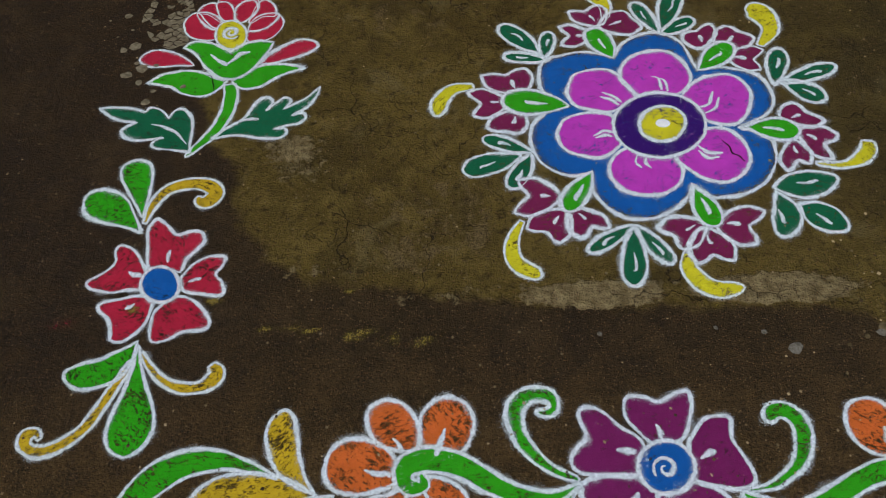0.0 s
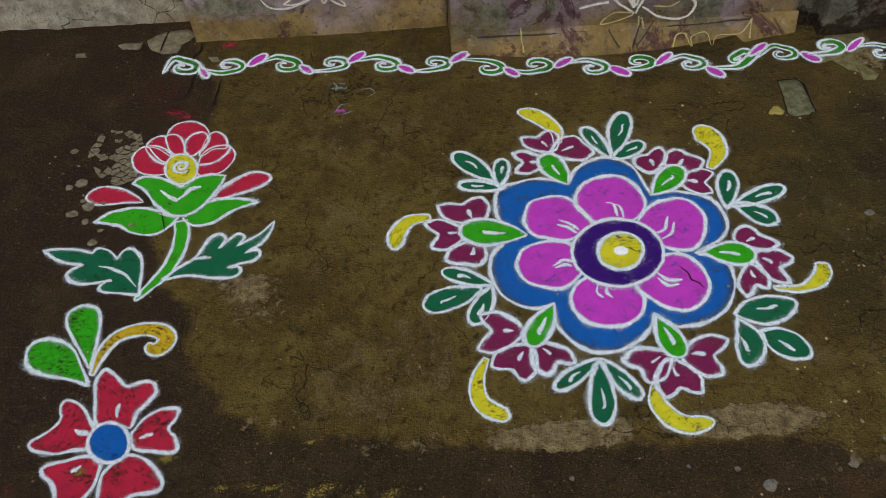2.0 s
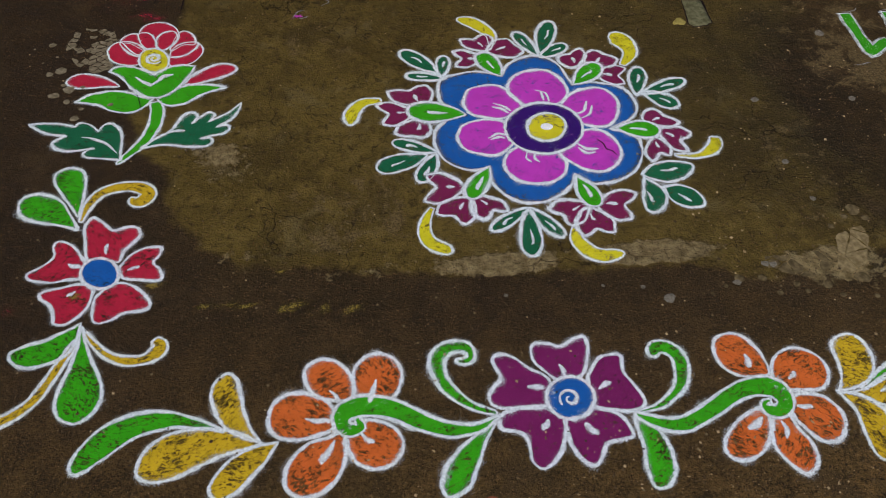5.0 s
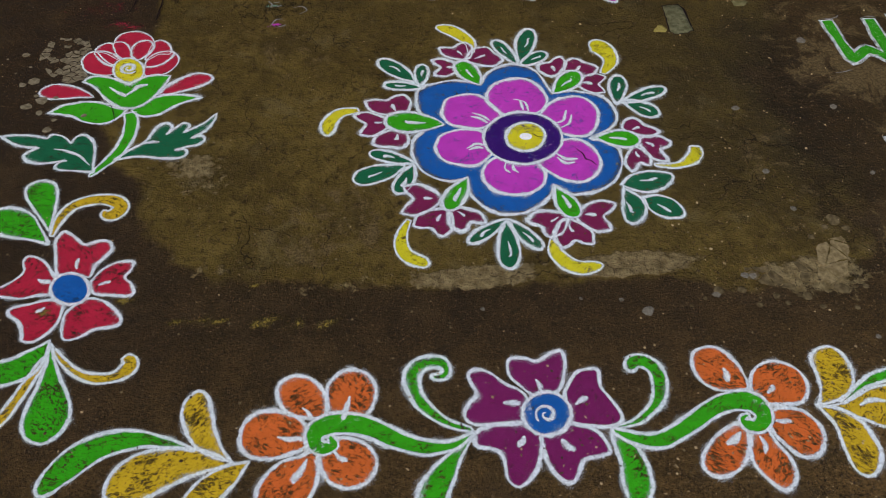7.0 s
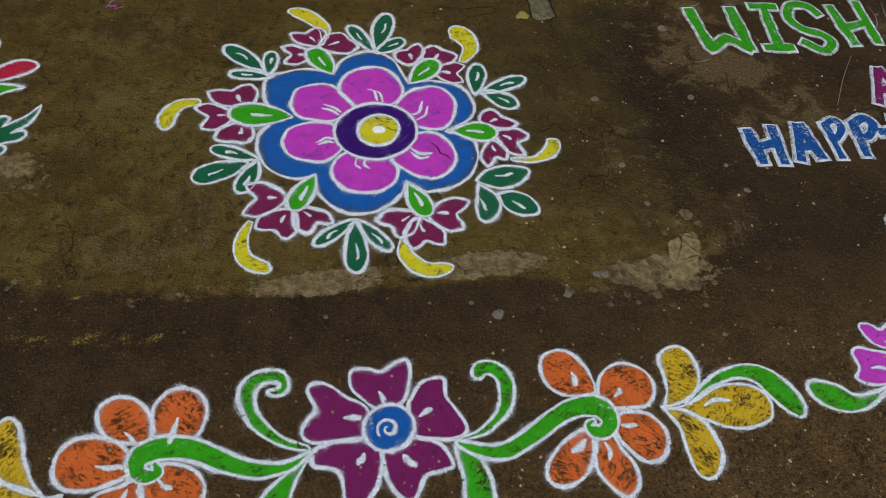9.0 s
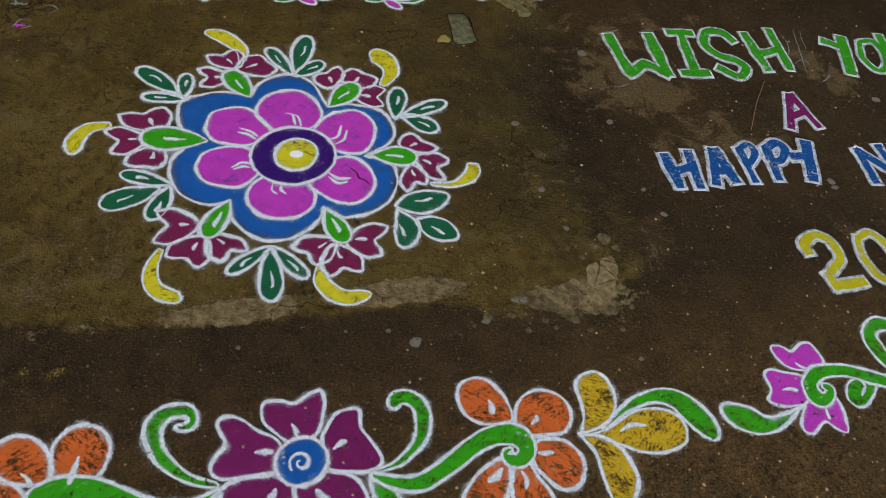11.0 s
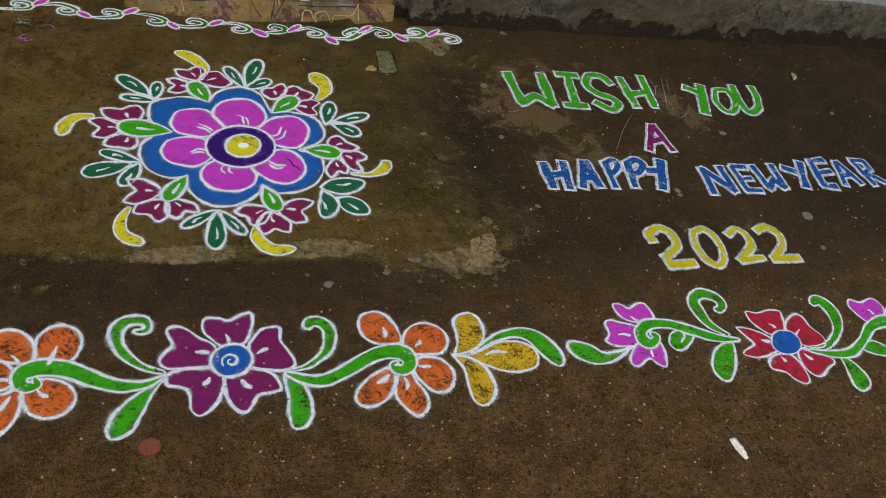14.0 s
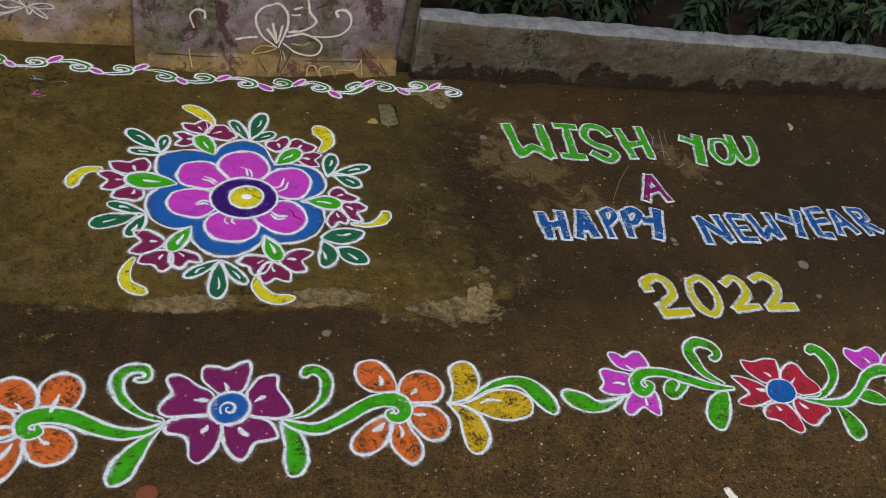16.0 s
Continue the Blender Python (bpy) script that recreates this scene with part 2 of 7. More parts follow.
def patch(thing, name, mat, pts, sharp=(), line=THIN, lift=0.0, broad=False):
    """A bed of powder inside a hand-drawn outline; a broad one follows the ground in rings."""
    edge = drawn(pts, sharp)
    if broad:
        fill = filled(name, thing, mat, edge, lift)
        outline(fill, thing, edge, line, True, lift)
        return fill
    verts = [(q[0], q[1], bump_z(*q) + lift + 0.0009) for q in edge]
    faces = [tuple(f) for f in tessellate_polygon([[Vector(v) for v in verts]])]
    faces = [f if (edge[f[1]] - edge[f[0]])[0] * (edge[f[2]] - edge[f[0]])[1] > (edge[f[1]] - edge[f[0]])[1] * (edge[f[2]] - edge[f[0]])[0] else f[::-1] for f in faces]
    fill = put_mesh(name, verts, faces, mat, thing, thing, [0.0] * len(verts))
    outline(fill, thing, edge, line, True, lift)
    return fill


def ribbon(thing, name, mat, axis, line=THIN, lift=0.0):
    """A stem, tail or curl: an axis of points, each with its breadth, round at the ends."""
    flow = smooth_line(axis, 0.004)
    mid, half = flow[:, :2], np.maximum(flow[:, 2], 0.002) / 2
    side = sideways(mid)
    verts, faces = [], []
    for q, d, w in zip(mid, side, half):
        for k in (1.0, 0.0, -1.0):
            p = q + d * k * w
            verts.append((p[0], p[1], bump_z(p[0], p[1]) + lift + (0.0014 if k == 0 else 0.0009)))
    for i in range(len(mid) - 1):
        faces += [(i * 3 + j, i * 3 + j + 1, i * 3 + j + 4, i * 3 + j + 3) for j in range(2)]
    fill = put_mesh(name, verts, faces, mat, thing, thing, [0.0] * len(verts))
    edge = np.vstack([mid + side * half[:, None], (mid - side * half[:, None])[::-1]])
    total = np.linalg.norm(np.diff(edge, axis=0), axis=1).sum()
    outline(fill, thing, resample(np.vstack([edge, edge[:1]]), int(total / 0.006))[:-1], line, True, lift)
    return fill



def petal(thing, mat, base, left, notch, right, bulge=0.20, lift=0.0, dash=True, line=LINE, name="petal"):
    """A notched petal: it widens from its base to two horns with a dip between them."""
    b, l, m, r = (np.array(p, float) for p in (base, left, notch, right))
    hub = (b + l + r) / 3
    l, m, r = (p + (hub - p) / np.linalg.norm(hub - p) * 0.4 * line for p in (l, m, r))
    out = m - b
    out /= np.linalg.norm(out)

    span = np.linalg.norm(l - r)
    across = (l - r) / span
    bl, br = b + across * 0.18 * span, b - across * 0.18 * span

    def side(p, q):
        d = p - q
        o = np.array([-d[1], d[0]])
        return q + 0.60 * d + o * bulge * (1 if o @ (p - m) > 0 else -1)

    sl, sr = side(l, bl), side(r, br)
    pts = [br, bl, sl, l + (sl - l) * 0.16, l + (m - l) * 0.10 + out * span * 0.03, (l + m) / 2 + out * span * 0.06, m]
    pts += [(r + m) / 2 + out * span * 0.06, r + (m - r) * 0.10 + out * span * 0.03, r + (sr - r) * 0.16, sr]
    edge = smooth_line(pts, 0.006, True)
    fill = filled(name, thing, mat, edge, lift)
    outline(fill, thing, edge, line, True, lift)
    if dash:
        stroke(thing, [tuple(b + (m - b) * 0.22), tuple(b + (m - b) * 0.58 + np.array([0.002, 0.001]))], 0.007, lift + 0.003, fill)
    return fill


def ellipse(c, u, v, n=48):
    t = np.linspace(0, 2 * math.pi, n, endpoint=False)[:, None]
    return np.array(c) + np.cos(t) * np.array(u) + np.sin(t) * np.array(v)


def disc(thing, name, mat, c, u, v, lift=0.0, line=LINE):
    """A round patch about c; u and v are its half axes."""
    edge = ellipse(c, u, v)
    fill = filled(name, thing, mat, edge, lift)
    if line:
        outline(fill, thing, edge, line, True, lift)
    return fill


def spiral(thing, c, r, turns=1.6, width=0.007, lift=0.004, squash=1.0, parent=None, start=0.0):
    t = np.linspace(0.15, 1, 26)
    a = start + t * turns * 2 * math.pi
    pts = [(c[0] + r * k * math.cos(w), c[1] + r * k * squash * math.sin(w)) for k, w in zip(t, a)]
    return stroke(thing, pts, width, lift, parent, "spiral")


def letter(char, mat, strokes, width, label, group):
    """A drawn capital: broad strokes of colour on a wider white bed."""
    pts = np.array([p for s in strokes for p in s])
    c = pts.mean(0)
    thing = motif("letter" if not char.isdigit() else "numeral", tuple(c), label, "letter" if not char.isdigit() else "numeral", group)
    beds = []
    for wide, mat_, lift, name, grow in ((0.95 * width + (0.012 if char.isdigit() else 0.014), WHITE, 0.0, "white_bed", 0.007), ((0.88 if mat is LETTER_GREEN else 0.80) * width, mat, 0.0062, "colour", 0.0)):
        verts, faces, rim = [], [], []
        for k, s in enumerate(strokes):
            line = smooth_line(s, 0.005) if len(s) > 2 and char in "SOUP20" else np.vstack([resample(np.array([a, b]), max(3, int(math.dist(a, b) / 0.006))) for a, b in zip(s, s[1:])])
            keep = np.r_[True, np.linalg.norm(np.diff(line, axis=0), axis=1) > 1e-6]
            line = line[keep]
            d0, d1 = line[0] - line[1], line[-1] - line[-2]
            line[0] += d0 / np.linalg.norm(d0) * (grow + 0.3 * width)
            line[-1] += d1 / np.linalg.norm(d1) * (grow + 0.3 * width)
            v, f, r = strewn(line, wide / 1.1, False, lift + 0.0003 * k, ord(char) + k, 0.0012)
            n = len(verts)
            verts += v
            faces += [tuple(i + n for i in q) for q in f]
            rim += [q * (0.74 if grow else 0.40) for q in r]
        beds.append(put_mesh(name, verts, faces, mat_, thing, thing, rim))
    return thing


MAROON2 = powder("purple_chalk_powder", (0.155, 0.014, 0.090), 0.2)
WHITE_FILL = powder("loose_white_powder", (0.80, 0.81, 0.84), 0.1)


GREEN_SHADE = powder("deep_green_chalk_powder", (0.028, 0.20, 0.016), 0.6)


# ---- ground ----
SLAB = [(-0.58, 2.60), (-0.566, 2.286), (-0.50, 2.25), (-0.487, 2.117), (-0.55, 1.957), (-0.585, 1.70), (-0.575, 1.554), (-0.50, 1.49), (-0.46, 1.32), (-0.388, 1.238), (-0.30, 1.168), (-0.11, 1.136), (0.21, 1.095), (0.72, 1.084), (0.87, 1.03), (1.15, 1.02), (1.25, 1.12), (1.34, 1.40), (1.40, 1.80), (1.36, 2.60)]


def slab_depth(x, y):
    """How far inside the cement slab a point lies (negative: outside it)."""
    inside, near = False, 9.0
    for (ax, ay), (bx, by) in zip(SLAB, SLAB[1:] + SLAB[:1]):
        if (ay > y) != (by > y) and x < ax + (y - ay) / (by - ay) * (bx - ax):
            inside = not inside
        dx, dy = bx - ax, by - ay
        t = min(1.0, max(0.0, ((x - ax) * dx + (y - ay) * dy) / (dx * dx + dy * dy)))
        near = min(near, math.hypot(x - ax - t * dx, y - ay - t * dy))
    near = near if inside else -near
    fade = 0.30 * (1.30 - x) + 0.05 * noise.noise((x * 2.2, y * 2.2, 8.0))
    return min(near, fade) + 0.020 * noise.noise((x * 5, y * 5, 2.0)) + 0.012 * noise.noise((x * 13, y * 13, 5.0))


def blob(x, y, cx, cy, rx, ry):
    return max(0.0, 1 - math.hypot((x - cx) / rx, (y - cy) / ry))


def pale_crust(x, y):
    """Where the cement is chipped and pale: along the slab's near edge and at its far corner."""
    v = 1.25 * blob(x, y, 0.30, 1.115, 0.17, 0.045) + 1.5 * blob(x, y, 0.66, 1.118, 0.20, 0.05) + 0.6 * blob(x, y, 0.25, 1.13, 0.8, 0.05)
    v += 0.85 * blob(x, y, 1.06, 1.06, 0.20, 0.07) + 0.6 * blob(x, y, 1.10, 1.02, 0.22, 0.11) + 0.9 * blob(x, y, 1.30, 2.17, 0.10, 0.13)
    v += 0.6 * blob(x, y, -0.34, 1.47, 0.14, 0.14) + 0.65 * blob(x, y, -0.38, 1.55, 0.12, 0.08) + 0.5 * blob(x, y, -0.28, 1.20, 0.2, 0.05)
    v += 0.45 * blob(x, y, -0.20, 1.055, 0.22, 0.03)
    return v


def dusty(x, y):
    """Where pale dust lies on the earth round the greeting."""
    v = 0.75 * blob(x, y, 1.56, 1.70, 0.30, 0.16) + 0.75 * blob(x, y, 1.64, 1.50, 0.34, 0.12) + 0.65 * blob(x, y, 1.45, 1.85, 0.28, 0.30)
    v += 0.5 * blob(x, y, 1.70, 2.02, 0.45, 0.10) + 0.8 * blob(x, y, 2.17, 1.80, 0.12, 0.16) + 0.35 * blob(x, y, 2.2, 1.60, 0.6, 0.3)
    v += 0.6 * blob(x, y, -0.02, 1.30, 0.45, 0.22) + 0.4 * blob(x, y, -0.15, 1.95, 0.4, 0.25) + 0.45 * blob(x, y, 1.10, 1.42, 0.22, 0.35) + 0.4 * blob(x, y, 1.3, 1.12, 0.35, 0.25) + 0.4 * blob(x, y, 1.9, 1.15, 0.5, 0.25)
    return v


def damp_and_dim_earth(x, y):
    """Where the ground is darker: damp beside the slab, and weaker light painted in on the far side."""
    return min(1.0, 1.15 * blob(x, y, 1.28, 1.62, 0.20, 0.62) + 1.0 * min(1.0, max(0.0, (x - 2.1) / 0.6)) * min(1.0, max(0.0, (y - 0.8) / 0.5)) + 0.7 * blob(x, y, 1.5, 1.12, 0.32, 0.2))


def wine_and_dim(x, y):
    """Where the earth is dark and a little purple: left of the slab, deepened there for falling light, and along its
    near edge.
    """
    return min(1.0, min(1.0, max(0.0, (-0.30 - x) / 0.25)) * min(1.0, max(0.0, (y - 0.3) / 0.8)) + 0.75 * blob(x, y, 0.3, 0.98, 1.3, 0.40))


def rusty(x, y):
    """Where the trodden earth is redder and grittier: along and below the border."""
    return min(1.0, max(0.0, (1.06 - y) / 0.35) * min(1.0, max(0.55, (x + 0.1) / 1.4)))


def darker_cement(x, y):
    # how much darker the cement gets towards its right side and the wall
    return min(1.0, 1.0 * min(1, max(0, (x - 0.50) / 0.45)) * min(1, max(0, (y - 1.1) / 0.4)) + 0.45 * min(1, max(0, (y - 1.9) / 0.3)) )


def ground_material(name="trodden_earth_and_cement"):
    m = Mat(name, 0.85)
    slab, pale, damp_and_dim, rust = m.attr("slab"), m.attr("pale"), m.attr("damp_and_dim"), m.attr("rust")
    broad, mid, small = m.noise(2.2, 4), m.noise(14, 5, 0.62), m.noise(48, 4, 0.65)
    fine, grit, sand = m.noise(150, 4, 0.68), m.noise(380, 3, 0.65), m.noise(1000, 2)
    # bare earth
    soil = m.mix(m.ramp(broad, 0.3, 0.7), (0.026, 0.0170, 0.0066), (0.042, 0.0272, 0.0098))
    soil = m.mix(m.ramp(mid, 0.42, 0.70), soil, (0.052, 0.0325, 0.0138))
    soil = m.mix(m.math("MULTIPLY", m.ramp(small, 0.50, 0.70), 0.75), soil, (0.016, 0.0098, 0.0056))
    soil = m.mix(m.math("MULTIPLY", m.ramp(fine, 0.52, 0.68), 0.55), soil, (0.078, 0.047, 0.0185))
    soil = m.mix(m.math("MULTIPLY", damp_and_dim, m.ramp(mid, 0.25, 0.75, 0.80, 0.45)), soil, (0.0175, 0.0126, 0.0070))
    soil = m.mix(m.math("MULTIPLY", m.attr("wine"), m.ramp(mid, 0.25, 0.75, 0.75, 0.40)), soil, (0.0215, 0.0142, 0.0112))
    red = m.math("MULTIPLY", rust, m.ramp(m.math("ADD", m.math("MULTIPLY", mid, 0.4), m.math("MULTIPLY", fine, 0.6)), 0.38, 0.60))
    soil = m.mix(m.math("MULTIPLY", red, 0.9), soil, (0.132, 0.079, 0.0260))
    crumb = m.noise(75, 6, 0.72, 0.5)
    soil = m.mix(m.math("MULTIPLY", rust, m.ramp(crumb, 0.53, 0.62)), soil, (0.020, 0.0125, 0.0060))
    soil = m.mix(m.math("MULTIPLY", rust, m.ramp(crumb, 0.40, 0.33)), soil, (0.190, 0.118, 0.048))
    soil = m.mix(m.math("MULTIPLY", m.ramp(m.noise(5.5, 6, 0.72, 0.5), 0.50, 0.66), 0.6), soil, (0.058, 0.0375, 0.0170))
    soil = m.mix(m.math("MULTIPLY", m.ramp(m.noise(27, 5, 0.72), 0.58, 0.68), 0.6), soil, (0.012, 0.0078, 0.0046))
    lump = m.noise(95, 5, 0.70, 0.4)
    soil = m.mix(m.math("MULTIPLY", m.ramp(lump, 0.56, 0.64), 0.55), soil, (0.013, 0.0085, 0.0060))
    soil = m.mix(m.math("MULTIPLY", m.ramp(lump, 0.40, 0.33), 0.50), soil, (0.062, 0.040, 0.0215))
    # worn cement, olive-brown with dust
    cem = m.mix(m.ramp(broad, 0.36, 0.66), (0.0650, 0.0440, 0.0100), (0.1090, 0.0760, 0.0168))
    cem = m.mix(m.ramp(mid, 0.44, 0.70), cem, (0.126, 0.0900, 0.0230))
    cem = m.mix(m.ramp(small, 0.52, 0.70), cem, (0.037, 0.0240, 0.0068))
    cem = m.mix(m.math("MULTIPLY", m.ramp(fine, 0.50, 0.70), 0.6), cem, (0.130, 0.093, 0.030))
    cem = m.mix(m.math("MULTIPLY", m.ramp(m.noise(3.4, 7, 0.70, 0.7), 0.48, 0.66), 0.65), cem, (0.033, 0.0222, 0.0078))
    cem = m.mix(m.math("MULTIPLY", m.ramp(m.noise(7.7, 6, 0.68, 0.8), 0.54, 0.68), 0.55), cem, (0.135, 0.105, 0.042))
    cem = m.mix(m.math("MULTIPLY", m.ramp(m.noise(24, 5, 0.7, 0.4), 0.56, 0.66), 0.5), cem, (0.026, 0.0175, 0.0075))
    cem = m.mix(m.math("MULTIPLY", m.attr("darker_cement"), m.ramp(m.noise(6.0, 5, 0.7), 0.30, 0.62, 0.85, 0.35)), cem, (0.027, 0.0205, 0.0088))
    cem = m.mix(m.math("MULTIPLY", damp_and_dim, 0.75), cem, (0.0170, 0.0136, 0.0098))
    ragged = m.math("ADD", slab, m.math("MULTIPLY", m.math("SUBTRACT", mid, 0.5), 0.075))
    ragged = m.math("ADD", ragged, m.math("MULTIPLY", m.math("SUBTRACT", small, 0.5), 0.035))
    inside = m.ramp(ragged, -0.012, 0.020)
    c = m.mix(inside, soil, cem)
    # a thin dust over earth and cement
    powdery = m.math("ADD", m.attr("dust"), m.math("MULTIPLY", m.math("SUBTRACT", m.noise(11, 7, 0.76, 0.6), 0.5), 2.6))
    c = m.mix(m.math("MULTIPLY", m.math("MULTIPLY", m.ramp(powdery, 0.42, 0.66), m.ramp(m.attr("dust"), 0.02, 0.25)), 0.80), c, m.mix(m.ramp(fine, 0.35, 0.65), (0.066, 0.045, 0.0175), (0.160, 0.115, 0.050)))
    chip = m.math("ADD", pale, m.math("MULTIPLY", m.math("SUBTRACT", m.noise(22, 6, 0.74), 0.5), 2.0))
    chipped = m.math("MULTIPLY", m.ramp(chip, 0.46, 0.62), m.ramp(pale, 0.02, 0.20))
    c = m.mix(chipped, c, m.mix(m.ramp(small, 0.3, 0.7), (0.100, 0.073, 0.029), (0.240, 0.185, 0.090)))
    # cracks
    bend = m.node("ShaderNodeTexNoise", Scale=9.0, Detail=5.0)
    m.link(m.pos, bend.inputs["Vector"])
    shrink, warp = m.node("ShaderNodeVectorMath"), m.node("ShaderNodeVectorMath")
    shrink.operation, warp.operation = "SCALE", "ADD"
    shrink.inputs[3].default_value = 0.16
    m.link(bend.outputs["Color"], shrink.inputs[0])
    m.link(m.pos, warp.inputs[0])
    m.link(shrink.outputs[0], warp.inputs[1])
    net = m.cells(5.0, "DISTANCE_TO_EDGE", warp.outputs[0])
    web = m.cells(19.0, "DISTANCE_TO_EDGE", warp.outputs[0])
    line = m.math("MULTIPLY", m.ramp(net.outputs["Distance"], 0.002, 0.009, 1.0, 0.0), m.ramp(m.noise(3.1, 3), 0.48, 0.56))
    hair = m.math("MULTIPLY", m.ramp(web.outputs["Distance"], 0.008, 0.03, 1.0, 0.0), m.ramp(m.noise(4.3, 3), 0.52, 0.62))
    split = m.math("MAXIMUM", line, m.math("MULTIPLY", hair, 0.65))
    split = m.math("MULTIPLY", split, m.ramp(inside, 0.2, 0.9, 0.22, 1.0))
    c = m.mix(m.math("MULTIPLY", split, 0.75), c, (0.010, 0.0070, 0.0048))
    # single grains: pale, tan, rust-red and black
    for scale, size, share, tone in ((38, 0.14, 0.95, (0.15, 0.115, 0.062)), (95, 0.17, 0.92, (0.16, 0.115, 0.058)), (210, 0.27, 0.86, (0.15, 0.094, 0.042)), (290, 0.30, 0.91, (0.150, 0.078, 0.030)), (170, 0.26, 0.89, (0.006, 0.0045, 0.003)), (300, 0.30, 0.91, (0.007, 0.005, 0.0035))):
        cell = m.cells(scale)
        cell.voronoi_dimensions = "2D"
        pick = m.node("ShaderNodeSeparateColor")
        m.link(cell.outputs["Color"], pick.inputs[0])
        hit = m.math("MULTIPLY", m.ramp(cell.outputs["Distance"], size * 0.55, size, 1.0, 0.0), m.ramp(pick.outputs[0], share, share + 0.04))
        c = m.mix(hit, c, tone)
    c = m.mix(m.math("MULTIPLY", m.ramp(sand, 0.44, 0.27), 0.25), c, (0.010, 0.007, 0.005))
    c = m.mix(m.math("MULTIPLY", m.ramp(grit, 0.57, 0.70), m.ramp(damp_and_dim, 0.0, 1.0, 0.36, 0.14)), c, (0.125, 0.084, 0.038))
    m.colour(c)
    h = m.math("ADD", m.math("MULTIPLY", small, 1.0), m.math("ADD", m.math("MULTIPLY", fine, 0.8), m.math("MULTIPLY", mid, 1.4)))
    h = m.math("ADD", h, m.math("ADD", m.math("MULTIPLY", grit, 0.45), m.math("MULTIPLY", chipped, 0.5)))
    h = m.math("SUBTRACT", m.math("ADD", h, m.math("MULTIPLY", inside, 0.8)), m.math("MULTIPLY", split, 0.8))
    m.bump(h, 0.009, 1.0)
    m.link(m.ramp(mid, 0.3, 0.8, 0.68, 0.95), m.b.inputs["Roughness"])
    return m.m


def build_ground():
    def spaced(lo, hi, step, far):
        mid = list(np.arange(lo, hi, step))
        a, b, d = [], [], step
        x, y = mid[0], mid[-1]
        while x > -far:
            d *= 1.5
            x, y = x - d, y + d
            a.append(x)
            b.append(y)
        return a[::-1] + mid + b

    xs, ys = spaced(-1.5, 3.9, 0.014, 250), spaced(-0.4, 2.60, 0.014, 250)
    verts = [(x, y, bump_z(x, y) if abs(x) < 8 and abs(y) < 8 else 0.0) for y in ys for x in xs]
    w = len(xs)
    faces = [(j * w + i, j * w + i + 1, j * w + w + i + 1, j * w + w + i) for j in range(len(ys) - 1) for i in range(w - 1)]
    me = bpy.data.meshes.new("ground")
    me.from_pydata(verts, [], faces)
    me.materials.append(ground_material())
    for name, f in (("slab", slab_depth), ("damp_and_dim", damp_and_dim_earth), ("wine", wine_and_dim), ("pale", pale_crust), ("dust", dusty), ("darker_cement", darker_cement), ("rust", rusty)):
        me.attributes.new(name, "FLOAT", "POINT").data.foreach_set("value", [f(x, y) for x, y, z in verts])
    for p in me.polygons:
        p.use_smooth = True
    ob = new("ground", me)
    return tagged(ob, "dark trodden earth with a worn olive cement slab", "ground", "", "structure")


ground = build_ground()


# ---- walls ----
def wall_material(name="worn_painted_plaster", k=1.0, wine_share=0.54):
    """Old limewash: mauve, grey-green, maroon and ochre, worn to the plaster and soiled at the foot."""
    m = Mat(name, 0.9)
    big, mid, fine = m.noise(3.0, 4, 0.6, 0.4), m.noise(11, 5, 0.65), m.noise(90, 4, 0.65)
    sep = m.node("ShaderNodeSeparateXYZ")
    m.link(m.pos, sep.inputs[0])
    mauve = m.mix(m.ramp(mid, 0.35, 0.7), scaled((0.130, 0.095, 0.098), k), scaled((0.235, 0.185, 0.190), k))
    moss = m.mix(m.ramp(m.noise(30, 5, 0.7), 0.35, 0.65), scaled((0.068, 0.064, 0.040), k), scaled((0.150, 0.142, 0.098), k))
    ochre = m.mix(m.ramp(mid, 0.3, 0.7), scaled((0.105, 0.072, 0.028), k), scaled((0.205, 0.140, 0.052), k))
    wine = m.mix(m.ramp(fine, 0.3, 0.7), (0.026, 0.013, 0.014), (0.090, 0.036, 0.038))
    low = m.math("ADD", m.math("MULTIPLY", sep.outputs["Z"], 5.0), m.math("MULTIPLY", m.math("SUBTRACT", big, 0.5), 3.0))
    c = m.mix(m.ramp(m.noise(3.6, 7, 0.74, 0.8), 0.47, 0.53), mauve, moss)
    c = m.mix(m.ramp(low, 0.1, 0.8), ochre, c)
    c = m.mix(m.math("MULTIPLY", m.ramp(m.noise(4.0, 7, 0.74, 1.0), wine_share - 0.02, wine_share + 0.03), 0.85), c, wine)
    c = m.mix(m.math("MULTIPLY", m.ramp(m.noise(17, 6, 0.72, 0.4), 0.56, 0.66), 0.6), c, (0.045, 0.036, 0.026))
    c = m.mix(m.ramp(m.noise(45, 4, 0.7), 0.60, 0.70), c, scaled((0.26, 0.225, 0.20), k))
    c = m.mix(m.math("MULTIPLY", m.ramp(fine, 0.54, 0.72), 0.75), c, (0.05, 0.036, 0.03))
    m.colour(c)
    m.bump(m.math("ADD", fine, m.math("MULTIPLY", mid, 1.5)), 0.006, 0.8)
    return m.m


